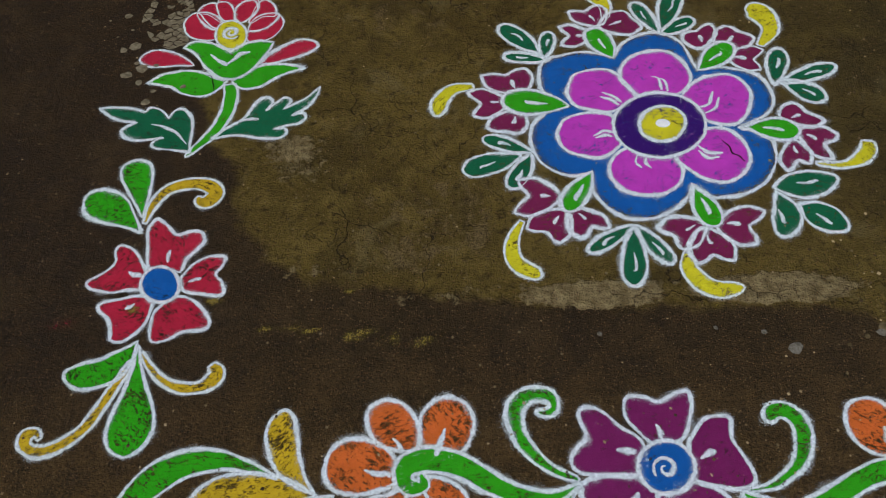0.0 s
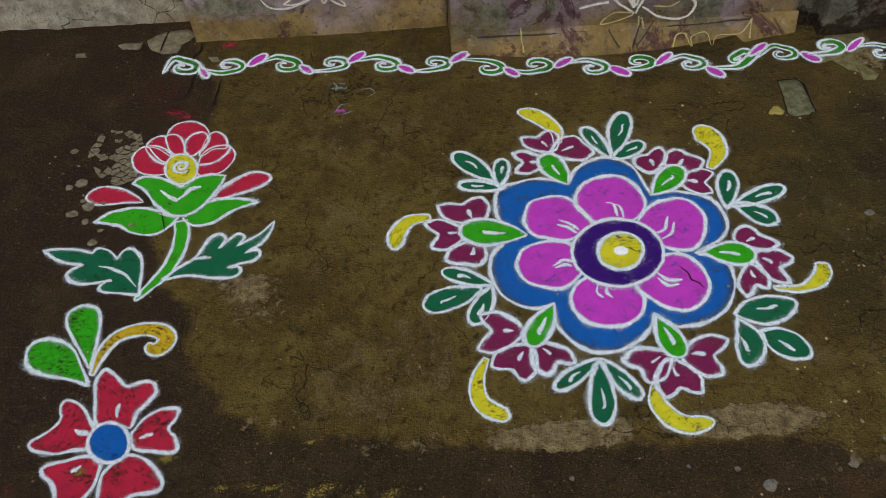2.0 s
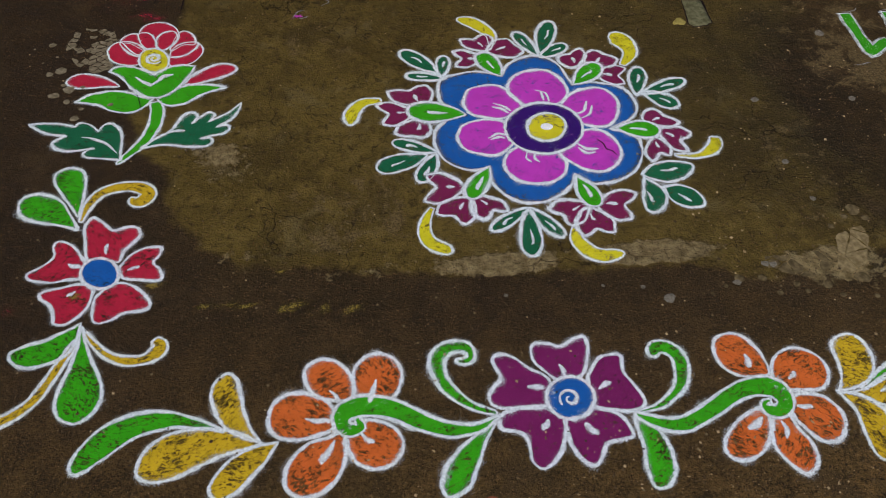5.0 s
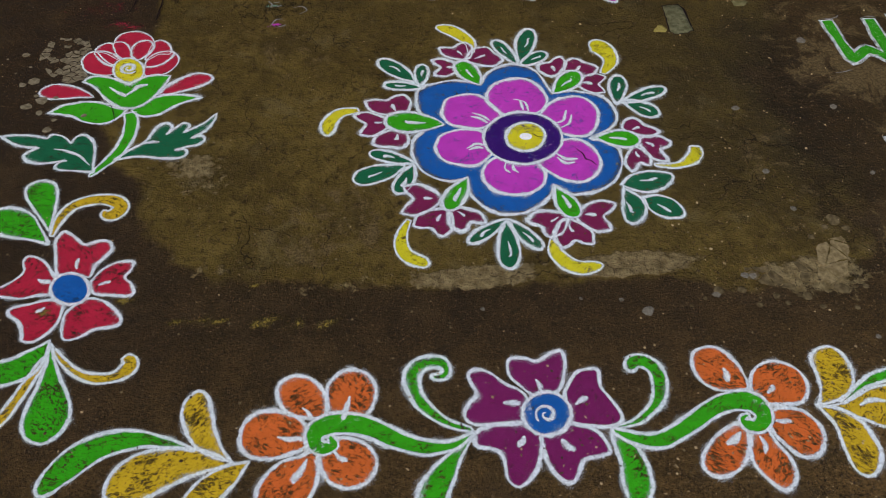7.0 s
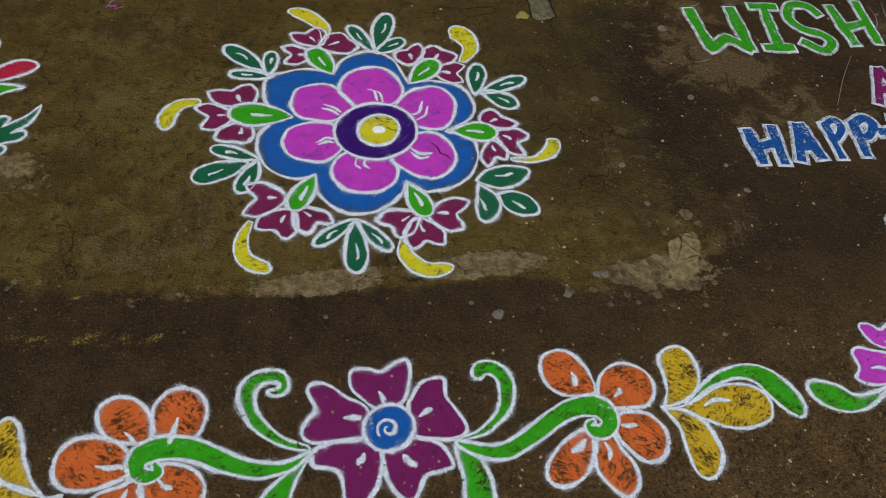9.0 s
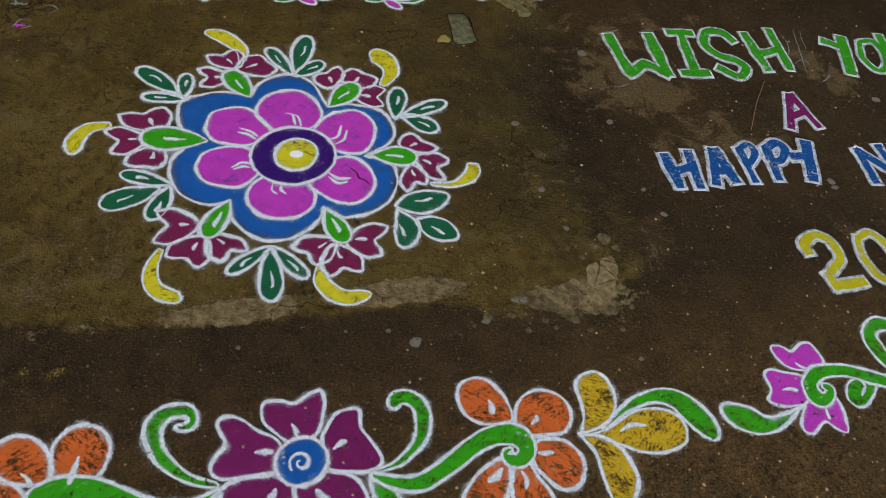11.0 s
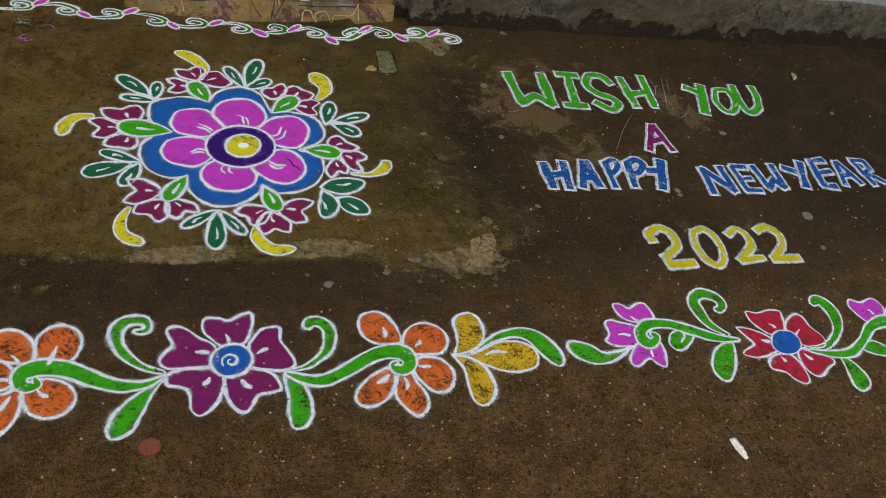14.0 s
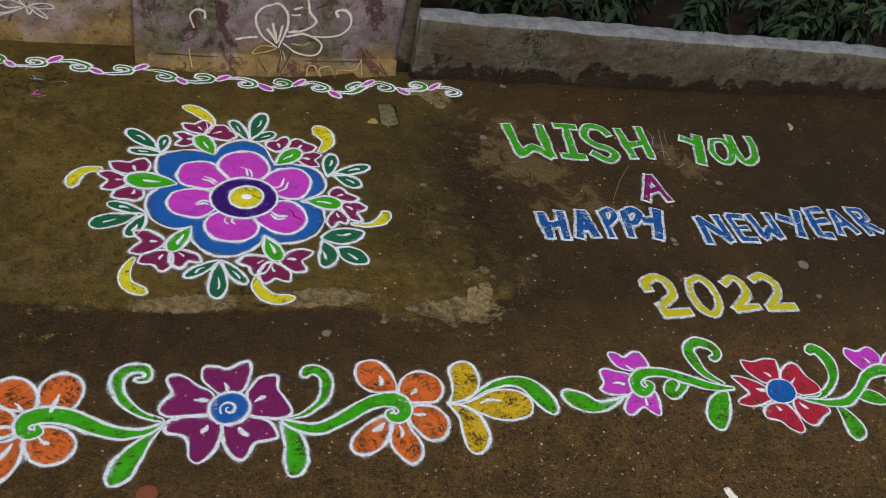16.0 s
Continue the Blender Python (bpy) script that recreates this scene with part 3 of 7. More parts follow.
def cement_material(name="weathered_cement", k=1.0, splashed=True):
    """Grey-tan weathered cement, pitted and cracked, darker where earth has splashed it."""
    m = Mat(name, 0.92)
    big, mid, fine = m.noise(3.5, 4, 0.6), m.noise(17, 5, 0.7), m.noise(120, 4, 0.65)
    c = m.mix(m.ramp(mid, 0.3, 0.72), scaled((0.070, 0.062, 0.043), k), scaled((0.155, 0.142, 0.106), k))
    c = m.mix(m.ramp(big, 0.45, 0.66), c, scaled((0.092, 0.070, 0.044), k))
    c = m.mix(m.math("MULTIPLY", m.ramp(m.noise(55, 5, 0.72), 0.56, 0.68), 0.7), c, scaled((0.042, 0.034, 0.024), k))
    web = m.cells(9.0, "DISTANCE_TO_EDGE")
    bend = m.node("ShaderNodeTexNoise", Scale=14.0, Detail=5.0)
    m.link(m.pos, bend.inputs["Vector"])
    shift = m.node("ShaderNodeMix")
    shift.data_type, shift.blend_type = "RGBA", "LINEAR_LIGHT"
    shift.inputs[0].default_value = 0.06
    m.link(m.pos, shift.inputs[6])
    m.link(bend.outputs["Color"], shift.inputs[7])
    m.link(shift.outputs[2], web.inputs["Vector"])
    split = m.math("MULTIPLY", m.ramp(web.outputs["Distance"], 0.004, 0.018, 1.0, 0.0), m.ramp(m.noise(4.0, 3), 0.46, 0.56))
    c = m.mix(m.math("MULTIPLY", split, 0.85), c, (0.016, 0.012, 0.009))
    splash = m.math("ADD", m.math("ADD", m.attr("height"), 0.0 if splashed else 1.0), m.math("MULTIPLY", m.math("SUBTRACT", m.noise(6, 6, 0.7), 0.5), 0.36))
    c = m.mix(m.ramp(splash, 0.058, 0.080, 1.0, 0.0), c, m.mix(m.ramp(fine, 0.3, 0.7), (0.022, 0.015, 0.010), (0.045, 0.031, 0.020)))
    # sky light on the upper face is put into this pale blue-grey
    c = m.mix(m.ramp(m.attr("lit_top"), 0.35, 0.75), c, m.mix(m.ramp(mid, 0.3, 0.7), (0.165, 0.172, 0.175), (0.270, 0.280, 0.288)))
    c = m.mix(m.math("MULTIPLY", m.ramp(fine, 0.58, 0.75), 0.6), c, (0.055, 0.046, 0.035))
    m.colour(c)
    h = m.math("ADD", m.math("MULTIPLY", fine, 0.9), m.math("MULTIPLY", mid, 2.6))
    m.bump(m.math("SUBTRACT", h, m.math("MULTIPLY", split, 0.8)), 0.018 if splashed else 0.006, 1.0)
    return m.m


def garden_earth():
    m = Mat("dark_garden_earth", 0.95)
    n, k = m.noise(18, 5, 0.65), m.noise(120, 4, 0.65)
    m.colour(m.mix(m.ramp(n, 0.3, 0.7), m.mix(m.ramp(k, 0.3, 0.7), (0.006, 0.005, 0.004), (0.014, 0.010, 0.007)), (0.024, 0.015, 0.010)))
    m.bump(m.math("ADD", n, k), 0.02, 1.0)
    return m.m


def rough_block(name, x0, x1, y0, y1, h0, h1, mat, rough=0.006, label="", category="wall", rounding=0.02, skew=0.0, step=0.02, yaw=0.0):
    """A hand-plastered wall: its section is swept from x0 to x1, with worn edges and an uneven face."""
    n = max(2, int((x1 - x0) / step))
    verts, faces, hs, lit_tops = [], [], [], []

    def section(h):
        d = y1 - y0
        pts = [(0.0, -0.05)] + [(0.0, z) for z in np.linspace(0.0, h - rounding, 9)]
        pts += [(rounding * (1 - math.cos(a)), h - rounding + rounding * math.sin(a)) for a in (0.5, 1.05)]
        pts += [(q, h) for q in np.linspace(rounding, d - rounding, 5)]
        return pts + [(d - rounding * 0.3, h - rounding * 0.3), (d, h - rounding), (d, -0.05)]

    for i in range(n + 1):
        t = i / n
        x = x0 + (x1 - x0) * t
        h = h0 + (h1 - h0) * t + 0.6 * rough * noise.noise((x * 5, 1.0, h0))
        ring = section(h)
        for y, z in ring:
            k = rough * (noise.noise((x * 7, z * 9, y0)) + 0.6 * noise.noise((x * 23, z * 25, y0 + 3)))
            lean = skew * z
            verts.append((x, y0 + y + yaw * (x - x0) + lean - (k if y < 0.03 else 0) + 0.01 * noise.noise((x * 1.7, 0.3, y0)), z + (0.5 * k if z > h * 0.9 else 0)))
            hs.append(z)
            lit_tops.append(1.0 if z >= h - rounding * 0.45 else 0.0)
    m = len(ring)
    for i in range(n):
        faces += [(i * m + j, i * m + m + j, i * m + m + j + 1, i * m + j + 1) for j in range(m - 1)]
    faces += [tuple(range(m)), tuple(range(n * m, n * m + m))[::-1]]
    me = bpy.data.meshes.new(name)
    me.from_pydata(verts, [], [f[::-1] for f in faces])
    me.materials.append(mat)
    me.attributes.new("height", "FLOAT", "POINT").data.foreach_set("value", hs)
    me.attributes.new("lit_top", "FLOAT", "POINT").data.foreach_set("value", lit_tops)
    for p in me.polygons:
        p.use_smooth = len(p.vertices) == 4
    return tagged(new(name, me), label, category, "", "structure")


PALE_PAINTED = wall_material("pale_painted_plaster", 1.30, 0.62)
PAINTED, CEMENT, PLASTER, EARTH = wall_material(), cement_material(), cement_material("pale_weathered_plaster", 2.7, False), garden_earth()
rough_block("wall_pilaster", 0.155, 1.125, 2.308, 2.75, 1.1, 1.1, PAINTED, 0.006, "mauve and ochre limewashed wall front with a white flower drawn on it", "wall", 0.012)
rough_block("wall_ledge", -0.575, 0.153, 2.426, 2.75, 1.1, 1.1, PALE_PAINTED, 0.007, "recessed stretch of worn mauve and yellow limewashed wall", "wall", 0.012)
rough_block("wall_plinth", -3.2, -0.600, 2.536, 2.85, 1.1, 1.1, PLASTER, 0.009, "pale grey cement foot of the wall", "wall", 0.015)
rough_block("wall_end", 1.127, 1.185, 2.314, 2.75, 1.1, 1.1, CEMENT, 0.010, "bare grey cement end of the wall", "wall", 0.02)
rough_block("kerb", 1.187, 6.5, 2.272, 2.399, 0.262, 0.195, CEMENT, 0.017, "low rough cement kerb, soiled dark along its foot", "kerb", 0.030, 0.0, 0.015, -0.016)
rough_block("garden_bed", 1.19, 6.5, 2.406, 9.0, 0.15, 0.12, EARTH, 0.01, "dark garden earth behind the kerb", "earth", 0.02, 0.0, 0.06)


def wall_toe():
    """The sloping plaster toe at the foot of the painted wall."""
    verts, faces = [], []
    for i in range(61):
        x = 0.20 + 0.93 * i / 60
        t = i / 60
        out = 0.062 * math.sin(math.pi * min(1, t * 1.15 + 0.04)) ** 0.6 if t < 0.83 else 0.03 * (1 - t) / 0.17 + 0.02
        top = 0.055 + 0.010 * noise.noise((x * 6, 2.0, 1.0))
        for k in range(6):
            u = k / 5
            verts.append((x, 2.313 - out * u ** 0.8 - 0.004 * noise.noise((x * 14, u * 3, 4.0)), top * (1 - u) - 0.004 * u + 0.004))
    for i in range(60):
        faces += [(i * 6 + j, i * 6 + j + 1, i * 6 + j + 7, i * 6 + j + 6) for j in range(5)]
    me = bpy.data.meshes.new("wall_toe")
    me.from_pydata(verts, [], faces)
    me.materials.append(PAINTED)
    for p in me.polygons:
        p.use_smooth = True
    return tagged(new("wall_toe", me), "ochre plaster toe sloping out at the wall's foot", "wall", "", "structure")


wall_toe()
# an added wall, never in view, that dims the sky light on the left
rough_block("shade_wall", -6.0, -2.30, -3.4, 0.75, 1.8, 1.8, PLASTER, 0.01, "unseen plain wall added to shade the left of the drawing", "wall", 0.02, 0.0, 0.1)


# ---- the great medallion ----
m = motif("rangoli_medallion", (0.486, 1.564), "round powder medallion of six magenta petals on a scalloped blue bed", "rangoli flower")
patch(m, "bed", BLUE, [(0.400, 1.781), (0.435, 1.832), (0.507, 1.858), (0.567, 1.819), (0.592, 1.725), (0.655, 1.730), (0.726, 1.700), (0.750, 1.646), (0.740, 1.595), (0.704, 1.562), (0.655, 1.539), (0.712, 1.517), (0.720, 1.459), (0.697, 1.404), (0.648, 1.362), (0.575, 1.347), (0.526, 1.374), (0.480, 1.321), (0.407, 1.297), (0.353, 1.315), (0.316, 1.363), (0.307, 1.424), (0.260, 1.421), (0.206, 1.460), (0.185, 1.520), (0.192, 1.575), (0.225, 1.610), (0.279, 1.628), (0.225, 1.668), (0.216, 1.728), (0.228, 1.771), (0.268, 1.793), (0.337, 1.801)], sharp=(0, 4, 10, 16, 21, 27), line=0.0138, broad=True)
patch(m, "petal", PINK, [(0.458, 1.641), (0.419, 1.684), (0.408, 1.723), (0.434, 1.771), (0.494, 1.794), (0.548, 1.775), (0.572, 1.720), (0.562, 1.676), (0.526, 1.645)], lift=0.003, line=0.0125)
patch(m, "petal", PINK, [(0.538, 1.590), (0.538, 1.629), (0.567, 1.675), (0.614, 1.701), (0.665, 1.703), (0.698, 1.662), (0.691, 1.600), (0.659, 1.556), (0.616, 1.549), (0.573, 1.573)], lift=0.003, line=0.0125)
patch(m, "petal", PINK, [(0.507, 1.511), (0.572, 1.537), (0.618, 1.539), (0.655, 1.503), (0.661, 1.452), (0.640, 1.410), (0.605, 1.389), (0.566, 1.392), (0.527, 1.421), (0.501, 1.462)], lift=0.003, line=0.0125)
patch(m, "petal", PINK, [(0.441, 1.502), (0.488, 1.469), (0.511, 1.436), (0.501, 1.394), (0.471, 1.367), (0.424, 1.360), (0.378, 1.376), (0.354, 1.414), (0.355, 1.451), (0.383, 1.486)], lift=0.003, line=0.0125)
patch(m, "petal", PINK, [(0.394, 1.523), (0.344, 1.471), (0.295, 1.477), (0.260, 1.498), (0.246, 1.537), (0.262, 1.583), (0.303, 1.601), (0.350, 1.601), (0.379, 1.585)], lift=0.003, line=0.0125)
patch(m, "petal", PINK, [(0.434, 1.635), (0.377, 1.605), (0.341, 1.608), (0.294, 1.627), (0.279, 1.670), (0.297, 1.720), (0.339, 1.739), (0.388, 1.734), (0.420, 1.691)], lift=0.003, line=0.0125)
disc(m, "ring", NAVY, (0.478, 1.558), (0.103, -0.010), (-0.019, -0.096), lift=0.006)
disc(m, "eye", YELLOW, (0.485, 1.559), (0.052, -0.005), (-0.011, -0.052), lift=0.009)
disc(m, "pupil", WHITE_FILL, (0.486, 1.559), (0.017, -0.002), (-0.002, -0.013), lift=0.012, line=0)
stroke(m, [(0.479, 1.709), (0.497, 1.699), (0.500, 1.663)], 0.0065, lift=0.0055)
stroke(m, [(0.500, 1.702), (0.511, 1.690), (0.512, 1.658)], 0.0065, lift=0.0055)
stroke(m, [(0.586, 1.585), (0.613, 1.600), (0.627, 1.632)], 0.0065, lift=0.0055)
stroke(m, [(0.566, 1.601), (0.599, 1.614), (0.615, 1.651)], 0.0065, lift=0.0055)
stroke(m, [(0.552, 1.494), (0.574, 1.470), (0.605, 1.467)], 0.0065, lift=0.0055)
stroke(m, [(0.551, 1.478), (0.570, 1.455), (0.596, 1.455)], 0.0065, lift=0.0055)
stroke(m, [(0.420, 1.473), (0.413, 1.451), (0.423, 1.435)], 0.0065, lift=0.0055)
stroke(m, [(0.440, 1.471), (0.433, 1.449), (0.443, 1.432)], 0.0065, lift=0.0055)
stroke(m, [(0.324, 1.532), (0.352, 1.546), (0.377, 1.537)], 0.0065, lift=0.0055)
stroke(m, [(0.330, 1.525), (0.354, 1.533), (0.369, 1.528)], 0.0065, lift=0.0055)
stroke(m, [(0.359, 1.665), (0.384, 1.649), (0.402, 1.630)], 0.0065, lift=0.0055)
stroke(m, [(0.353, 1.650), (0.378, 1.641), (0.395, 1.622)], 0.0065, lift=0.0055)
b = motif("rangoli_blossom", (0.177, 1.652), "maroon three-petalled powder blossom with green bud and yellow tail", "rangoli flower", "maroon blossoms round the medallion")
ribbon(b, "tail", YELLOW, [(0.059, 1.705, 0.017), (0.010, 1.697, 0.030), (-0.019, 1.666, 0.038), (-0.027, 1.634, 0.037), (-0.031, 1.614, 0.014)], line=0.0095)
petal(b, MAROON, (0.163, 1.677), (0.073, 1.735), (0.134, 1.741), (0.194, 1.755), lift=.0015)
petal(b, MAROON, (0.130, 1.649), (0.056, 1.602), (0.079, 1.644), (0.042, 1.689), lift=.0015)
petal(b, MAROON, (0.157, 1.615), (0.172, 1.550), (0.135, 1.550), (0.082, 1.573), lift=.0015)
frond(b, "bud", LEAF, [(0.278, 1.628), (0.121, 1.657)], 0.088, 0.9, 0.5, lift=0.004)
stroke(b, [(0.231, 1.637), (0.183, 1.642)], 0.007, lift=0.0068)
b = motif("rangoli_blossom", (0.358, 1.884), "maroon three-petalled powder blossom with green bud and yellow tail", "rangoli flower", "maroon blossoms round the medallion")
ribbon(b, "tail", YELLOW, [(0.396, 1.920, 0.018), (0.398, 1.968, 0.035), (0.363, 2.016, 0.045), (0.333, 2.037, 0.038), (0.311, 2.048, 0.013)], line=0.0095)
petal(b, MAROON, (0.384, 1.881), (0.438, 1.946), (0.465, 1.917), (0.485, 1.871), lift=.0015)
petal(b, MAROON, (0.374, 1.894), (0.300, 1.945), (0.342, 1.949), (0.391, 1.971), lift=.0015)
petal(b, MAROON, (0.350, 1.857), (0.276, 1.823), (0.295, 1.859), (0.277, 1.898), lift=.0015)
frond(b, "bud", LEAF, [(0.399, 1.775), (0.351, 1.885)], 0.074, 0.9, 0.5, lift=0.004)
stroke(b, [(0.385, 1.807), (0.372, 1.839)], 0.007, lift=0.0068)
b = motif("rangoli_blossom", (0.667, 1.793), "maroon three-petalled powder blossom with green bud and yellow tail", "rangoli flower", "maroon blossoms round the medallion")
ribbon(b, "tail", YELLOW, [(0.755, 1.795, 0.016), (0.789, 1.848, 0.041), (0.785, 1.895, 0.059), (0.765, 1.922, 0.058), (0.748, 1.932, 0.020)], line=0.0095)
petal(b, MAROON, (0.619, 1.802), (0.568, 1.844), (0.612, 1.861), (0.655, 1.882), lift=.0015)
petal(b, MAROON, (0.662, 1.797), (0.678, 1.872), (0.716, 1.852), (0.749, 1.817), lift=.0015)
petal(b, MAROON, (0.674, 1.763), (0.761, 1.786), (0.735, 1.748), (0.740, 1.710), lift=.0015)
frond(b, "bud", LEAF, [(0.595, 1.723), (0.691, 1.809)], 0.071, 0.9, 0.5, lift=0.004)
stroke(b, [(0.623, 1.748), (0.656, 1.772)], 0.007, lift=0.0068)
b = motif("rangoli_blossom", (0.780, 1.516), "maroon three-petalled powder blossom with green bud and yellow tail", "rangoli flower", "maroon blossoms round the medallion")
ribbon(b, "tail", YELLOW, [(0.800, 1.429, 0.009), (0.853, 1.422, 0.018), (0.893, 1.435, 0.030), (0.920, 1.461, 0.036), (0.924, 1.486, 0.026)], line=0.0095)
petal(b, MAROON, (0.763, 1.557), (0.785, 1.613), (0.816, 1.582), (0.851, 1.545), lift=.0015)
petal(b, MAROON, (0.762, 1.492), (0.794, 1.426), (0.767, 1.436), (0.729, 1.409), lift=.0015)
petal(b, MAROON, (0.786, 1.519), (0.869, 1.511), (0.831, 1.476), (0.837, 1.431), lift=.0015)
frond(b, "bud", LEAF, [(0.670, 1.540), (0.790, 1.523)], 0.075, 0.9, 0.5, lift=0.004)
stroke(b, [(0.705, 1.535), (0.746, 1.526)], 0.007, lift=0.0068)
b = motif("rangoli_blossom", (0.544, 1.271), "maroon three-petalled powder blossom with green bud and yellow tail", "rangoli flower", "maroon blossoms round the medallion")
ribbon(b, "tail", YELLOW, [(0.490, 1.221, 0.011), (0.483, 1.175, 0.032), (0.504, 1.138, 0.041), (0.536, 1.121, 0.037), (0.570, 1.123, 0.026), (0.583, 1.129, 0.009)], line=0.0095)
petal(b, MAROON, (0.527, 1.285), (0.429, 1.280), (0.462, 1.249), (0.481, 1.215), lift=.0015)
petal(b, MAROON, (0.531, 1.265), (0.495, 1.181), (0.539, 1.199), (0.585, 1.186), lift=.0015)
petal(b, MAROON, (0.564, 1.280), (0.664, 1.313), (0.630, 1.270), (0.630, 1.221), lift=.0015)
frond(b, "bud", LEAF, [(0.524, 1.382), (0.558, 1.267)], 0.064, 0.9, 0.5, lift=0.004)
stroke(b, [(0.535, 1.347), (0.547, 1.308)], 0.007, lift=0.0068)
b = motif("rangoli_blossom", (0.232, 1.329), "maroon three-petalled powder blossom with green bud and yellow tail", "rangoli flower", "maroon blossoms round the medallion")
ribbon(b, "tail", YELLOW, [(0.153, 1.306, 0.013), (0.129, 1.258, 0.026), (0.129, 1.213, 0.033), (0.149, 1.186, 0.036), (0.174, 1.173, 0.029), (0.185, 1.170, 0.012)], line=0.0095)
petal(b, MAROON, (0.230, 1.366), (0.150, 1.420), (0.173, 1.367), (0.136, 1.322), lift=.0015)
petal(b, MAROON, (0.240, 1.326), (0.155, 1.287), (0.200, 1.269), (0.234, 1.242), lift=.0015)
petal(b, MAROON, (0.263, 1.329), (0.269, 1.249), (0.303, 1.281), (0.341, 1.280), lift=.0015)
frond(b, "bud", LEAF, [(0.312, 1.429), (0.243, 1.322)], 0.063, 0.9, 0.5, lift=0.004)
stroke(b, [(0.291, 1.396), (0.270, 1.359)], 0.007, lift=0.0068)
s = motif("rangoli_leaf_sprig", (0.230, 1.790), "sprig of three dark green powder leaves with white outlines", "rangoli leaf", "dark leaf sprigs round the medallion")
frond(s, "leaf", DARK, [(0.223, 1.805), (0.129, 1.913)], 0.063, 0.8, 0.48)
stroke(s, [(0.185, 1.849), (0.162, 1.875)], 0.006, lift=0.0025)
frond(s, "leaf", DARK, [(0.232, 1.786), (0.252, 1.883)], 0.048, 0.8, 0.48)
stroke(s, [(0.240, 1.826), (0.248, 1.849)], 0.006, lift=0.0025)
frond(s, "leaf", DARK, [(0.243, 1.780), (0.130, 1.802)], 0.045, 0.8, 0.48)
stroke(s, [(0.195, 1.790), (0.169, 1.793)], 0.006, lift=0.0025)
s = motif("rangoli_leaf_sprig", (0.525, 1.850), "sprig of three dark green powder leaves with white outlines", "rangoli leaf", "dark leaf sprigs round the medallion")
frond(s, "leaf", DARK, [(0.528, 1.867), (0.588, 2.020)], 0.067, 0.8, 0.48)
stroke(s, [(0.552, 1.929), (0.571, 1.966)], 0.006, lift=0.0025)
frond(s, "leaf", DARK, [(0.520, 1.855), (0.467, 1.975)], 0.052, 0.8, 0.48)
stroke(s, [(0.497, 1.905), (0.486, 1.933)], 0.006, lift=0.0025)
frond(s, "leaf", DARK, [(0.525, 1.850), (0.617, 1.903)], 0.052, 0.8, 0.48)
stroke(s, [(0.562, 1.872), (0.589, 1.883)], 0.006, lift=0.0025)
s = motif("rangoli_leaf_sprig", (0.759, 1.672), "sprig of three dark green powder leaves with white outlines", "rangoli leaf", "dark leaf sprigs round the medallion")
frond(s, "leaf", DARK, [(0.760, 1.664), (0.798, 1.788)], 0.059, 0.8, 0.48)
stroke(s, [(0.775, 1.716), (0.787, 1.746)], 0.006, lift=0.0025)
frond(s, "leaf", DARK, [(0.776, 1.670), (0.919, 1.722)], 0.052, 0.8, 0.48)
stroke(s, [(0.836, 1.692), (0.874, 1.703)], 0.006, lift=0.0025)
frond(s, "leaf", DARK, [(0.785, 1.676), (0.869, 1.611)], 0.066, 0.8, 0.48)
stroke(s, [(0.820, 1.649), (0.844, 1.630)], 0.006, lift=0.0025)
s = motif("rangoli_leaf_sprig", (0.679, 1.372), "sprig of three dark green powder leaves with white outlines", "rangoli leaf", "dark leaf sprigs round the medallion")
patch(s, "leaf", DARK, [(0.695, 1.369), (0.728, 1.400), (0.771, 1.408), (0.813, 1.403), (0.834, 1.391), (0.827, 1.369), (0.794, 1.346), (0.749, 1.339), (0.716, 1.351)], sharp=(0,))
stroke(s, [(0.744, 1.378), (0.786, 1.381)], 0.006, lift=0.0025)
patch(s, "leaf", DARK, [(0.738, 1.323), (0.775, 1.325), (0.809, 1.307), (0.825, 1.275), (0.819, 1.253), (0.791, 1.248), (0.765, 1.258), (0.745, 1.280)], sharp=(0,))
stroke(s, [(0.766, 1.296), (0.789, 1.271)], 0.006, lift=0.0025)
patch(s, "leaf", DARK, [(0.696, 1.358), (0.712, 1.345), (0.731, 1.321), (0.735, 1.288), (0.721, 1.258), (0.695, 1.241), (0.677, 1.252), (0.678, 1.293)], sharp=(0,))
stroke(s, [(0.689, 1.311), (0.695, 1.277)], 0.006, lift=0.0025)
s = motif("rangoli_leaf_sprig", (0.387, 1.287), "sprig of three dark green powder leaves with white outlines", "rangoli leaf", "dark leaf sprigs round the medallion")
frond(s, "leaf", DARK, [(0.386, 1.284), (0.281, 1.220)], 0.044, 0.8, 0.48)
stroke(s, [(0.342, 1.257), (0.317, 1.238)], 0.006, lift=0.0025)
frond(s, "leaf", DARK, [(0.384, 1.280), (0.368, 1.129)], 0.062, 0.8, 0.48)
stroke(s, [(0.378, 1.215), (0.376, 1.174)], 0.006, lift=0.0025)
frond(s, "leaf", DARK, [(0.389, 1.284), (0.456, 1.181)], 0.048, 0.8, 0.48)
stroke(s, [(0.418, 1.240), (0.437, 1.212)], 0.006, lift=0.0025)
s = motif("rangoli_leaf_sprig", (0.186, 1.493), "sprig of three dark green powder leaves with white outlines", "rangoli leaf", "dark leaf sprigs round the medallion")
frond(s, "leaf", DARK, [(0.186, 1.493), (0.072, 1.543)], 0.049, 0.8, 0.48)
stroke(s, [(0.138, 1.514), (0.112, 1.525)], 0.006, lift=0.0025)
frond(s, "leaf", DARK, [(0.159, 1.486), (0.024, 1.446)], 0.069, 0.8, 0.48)
stroke(s, [(0.102, 1.469), (0.069, 1.457)], 0.006, lift=0.0025)
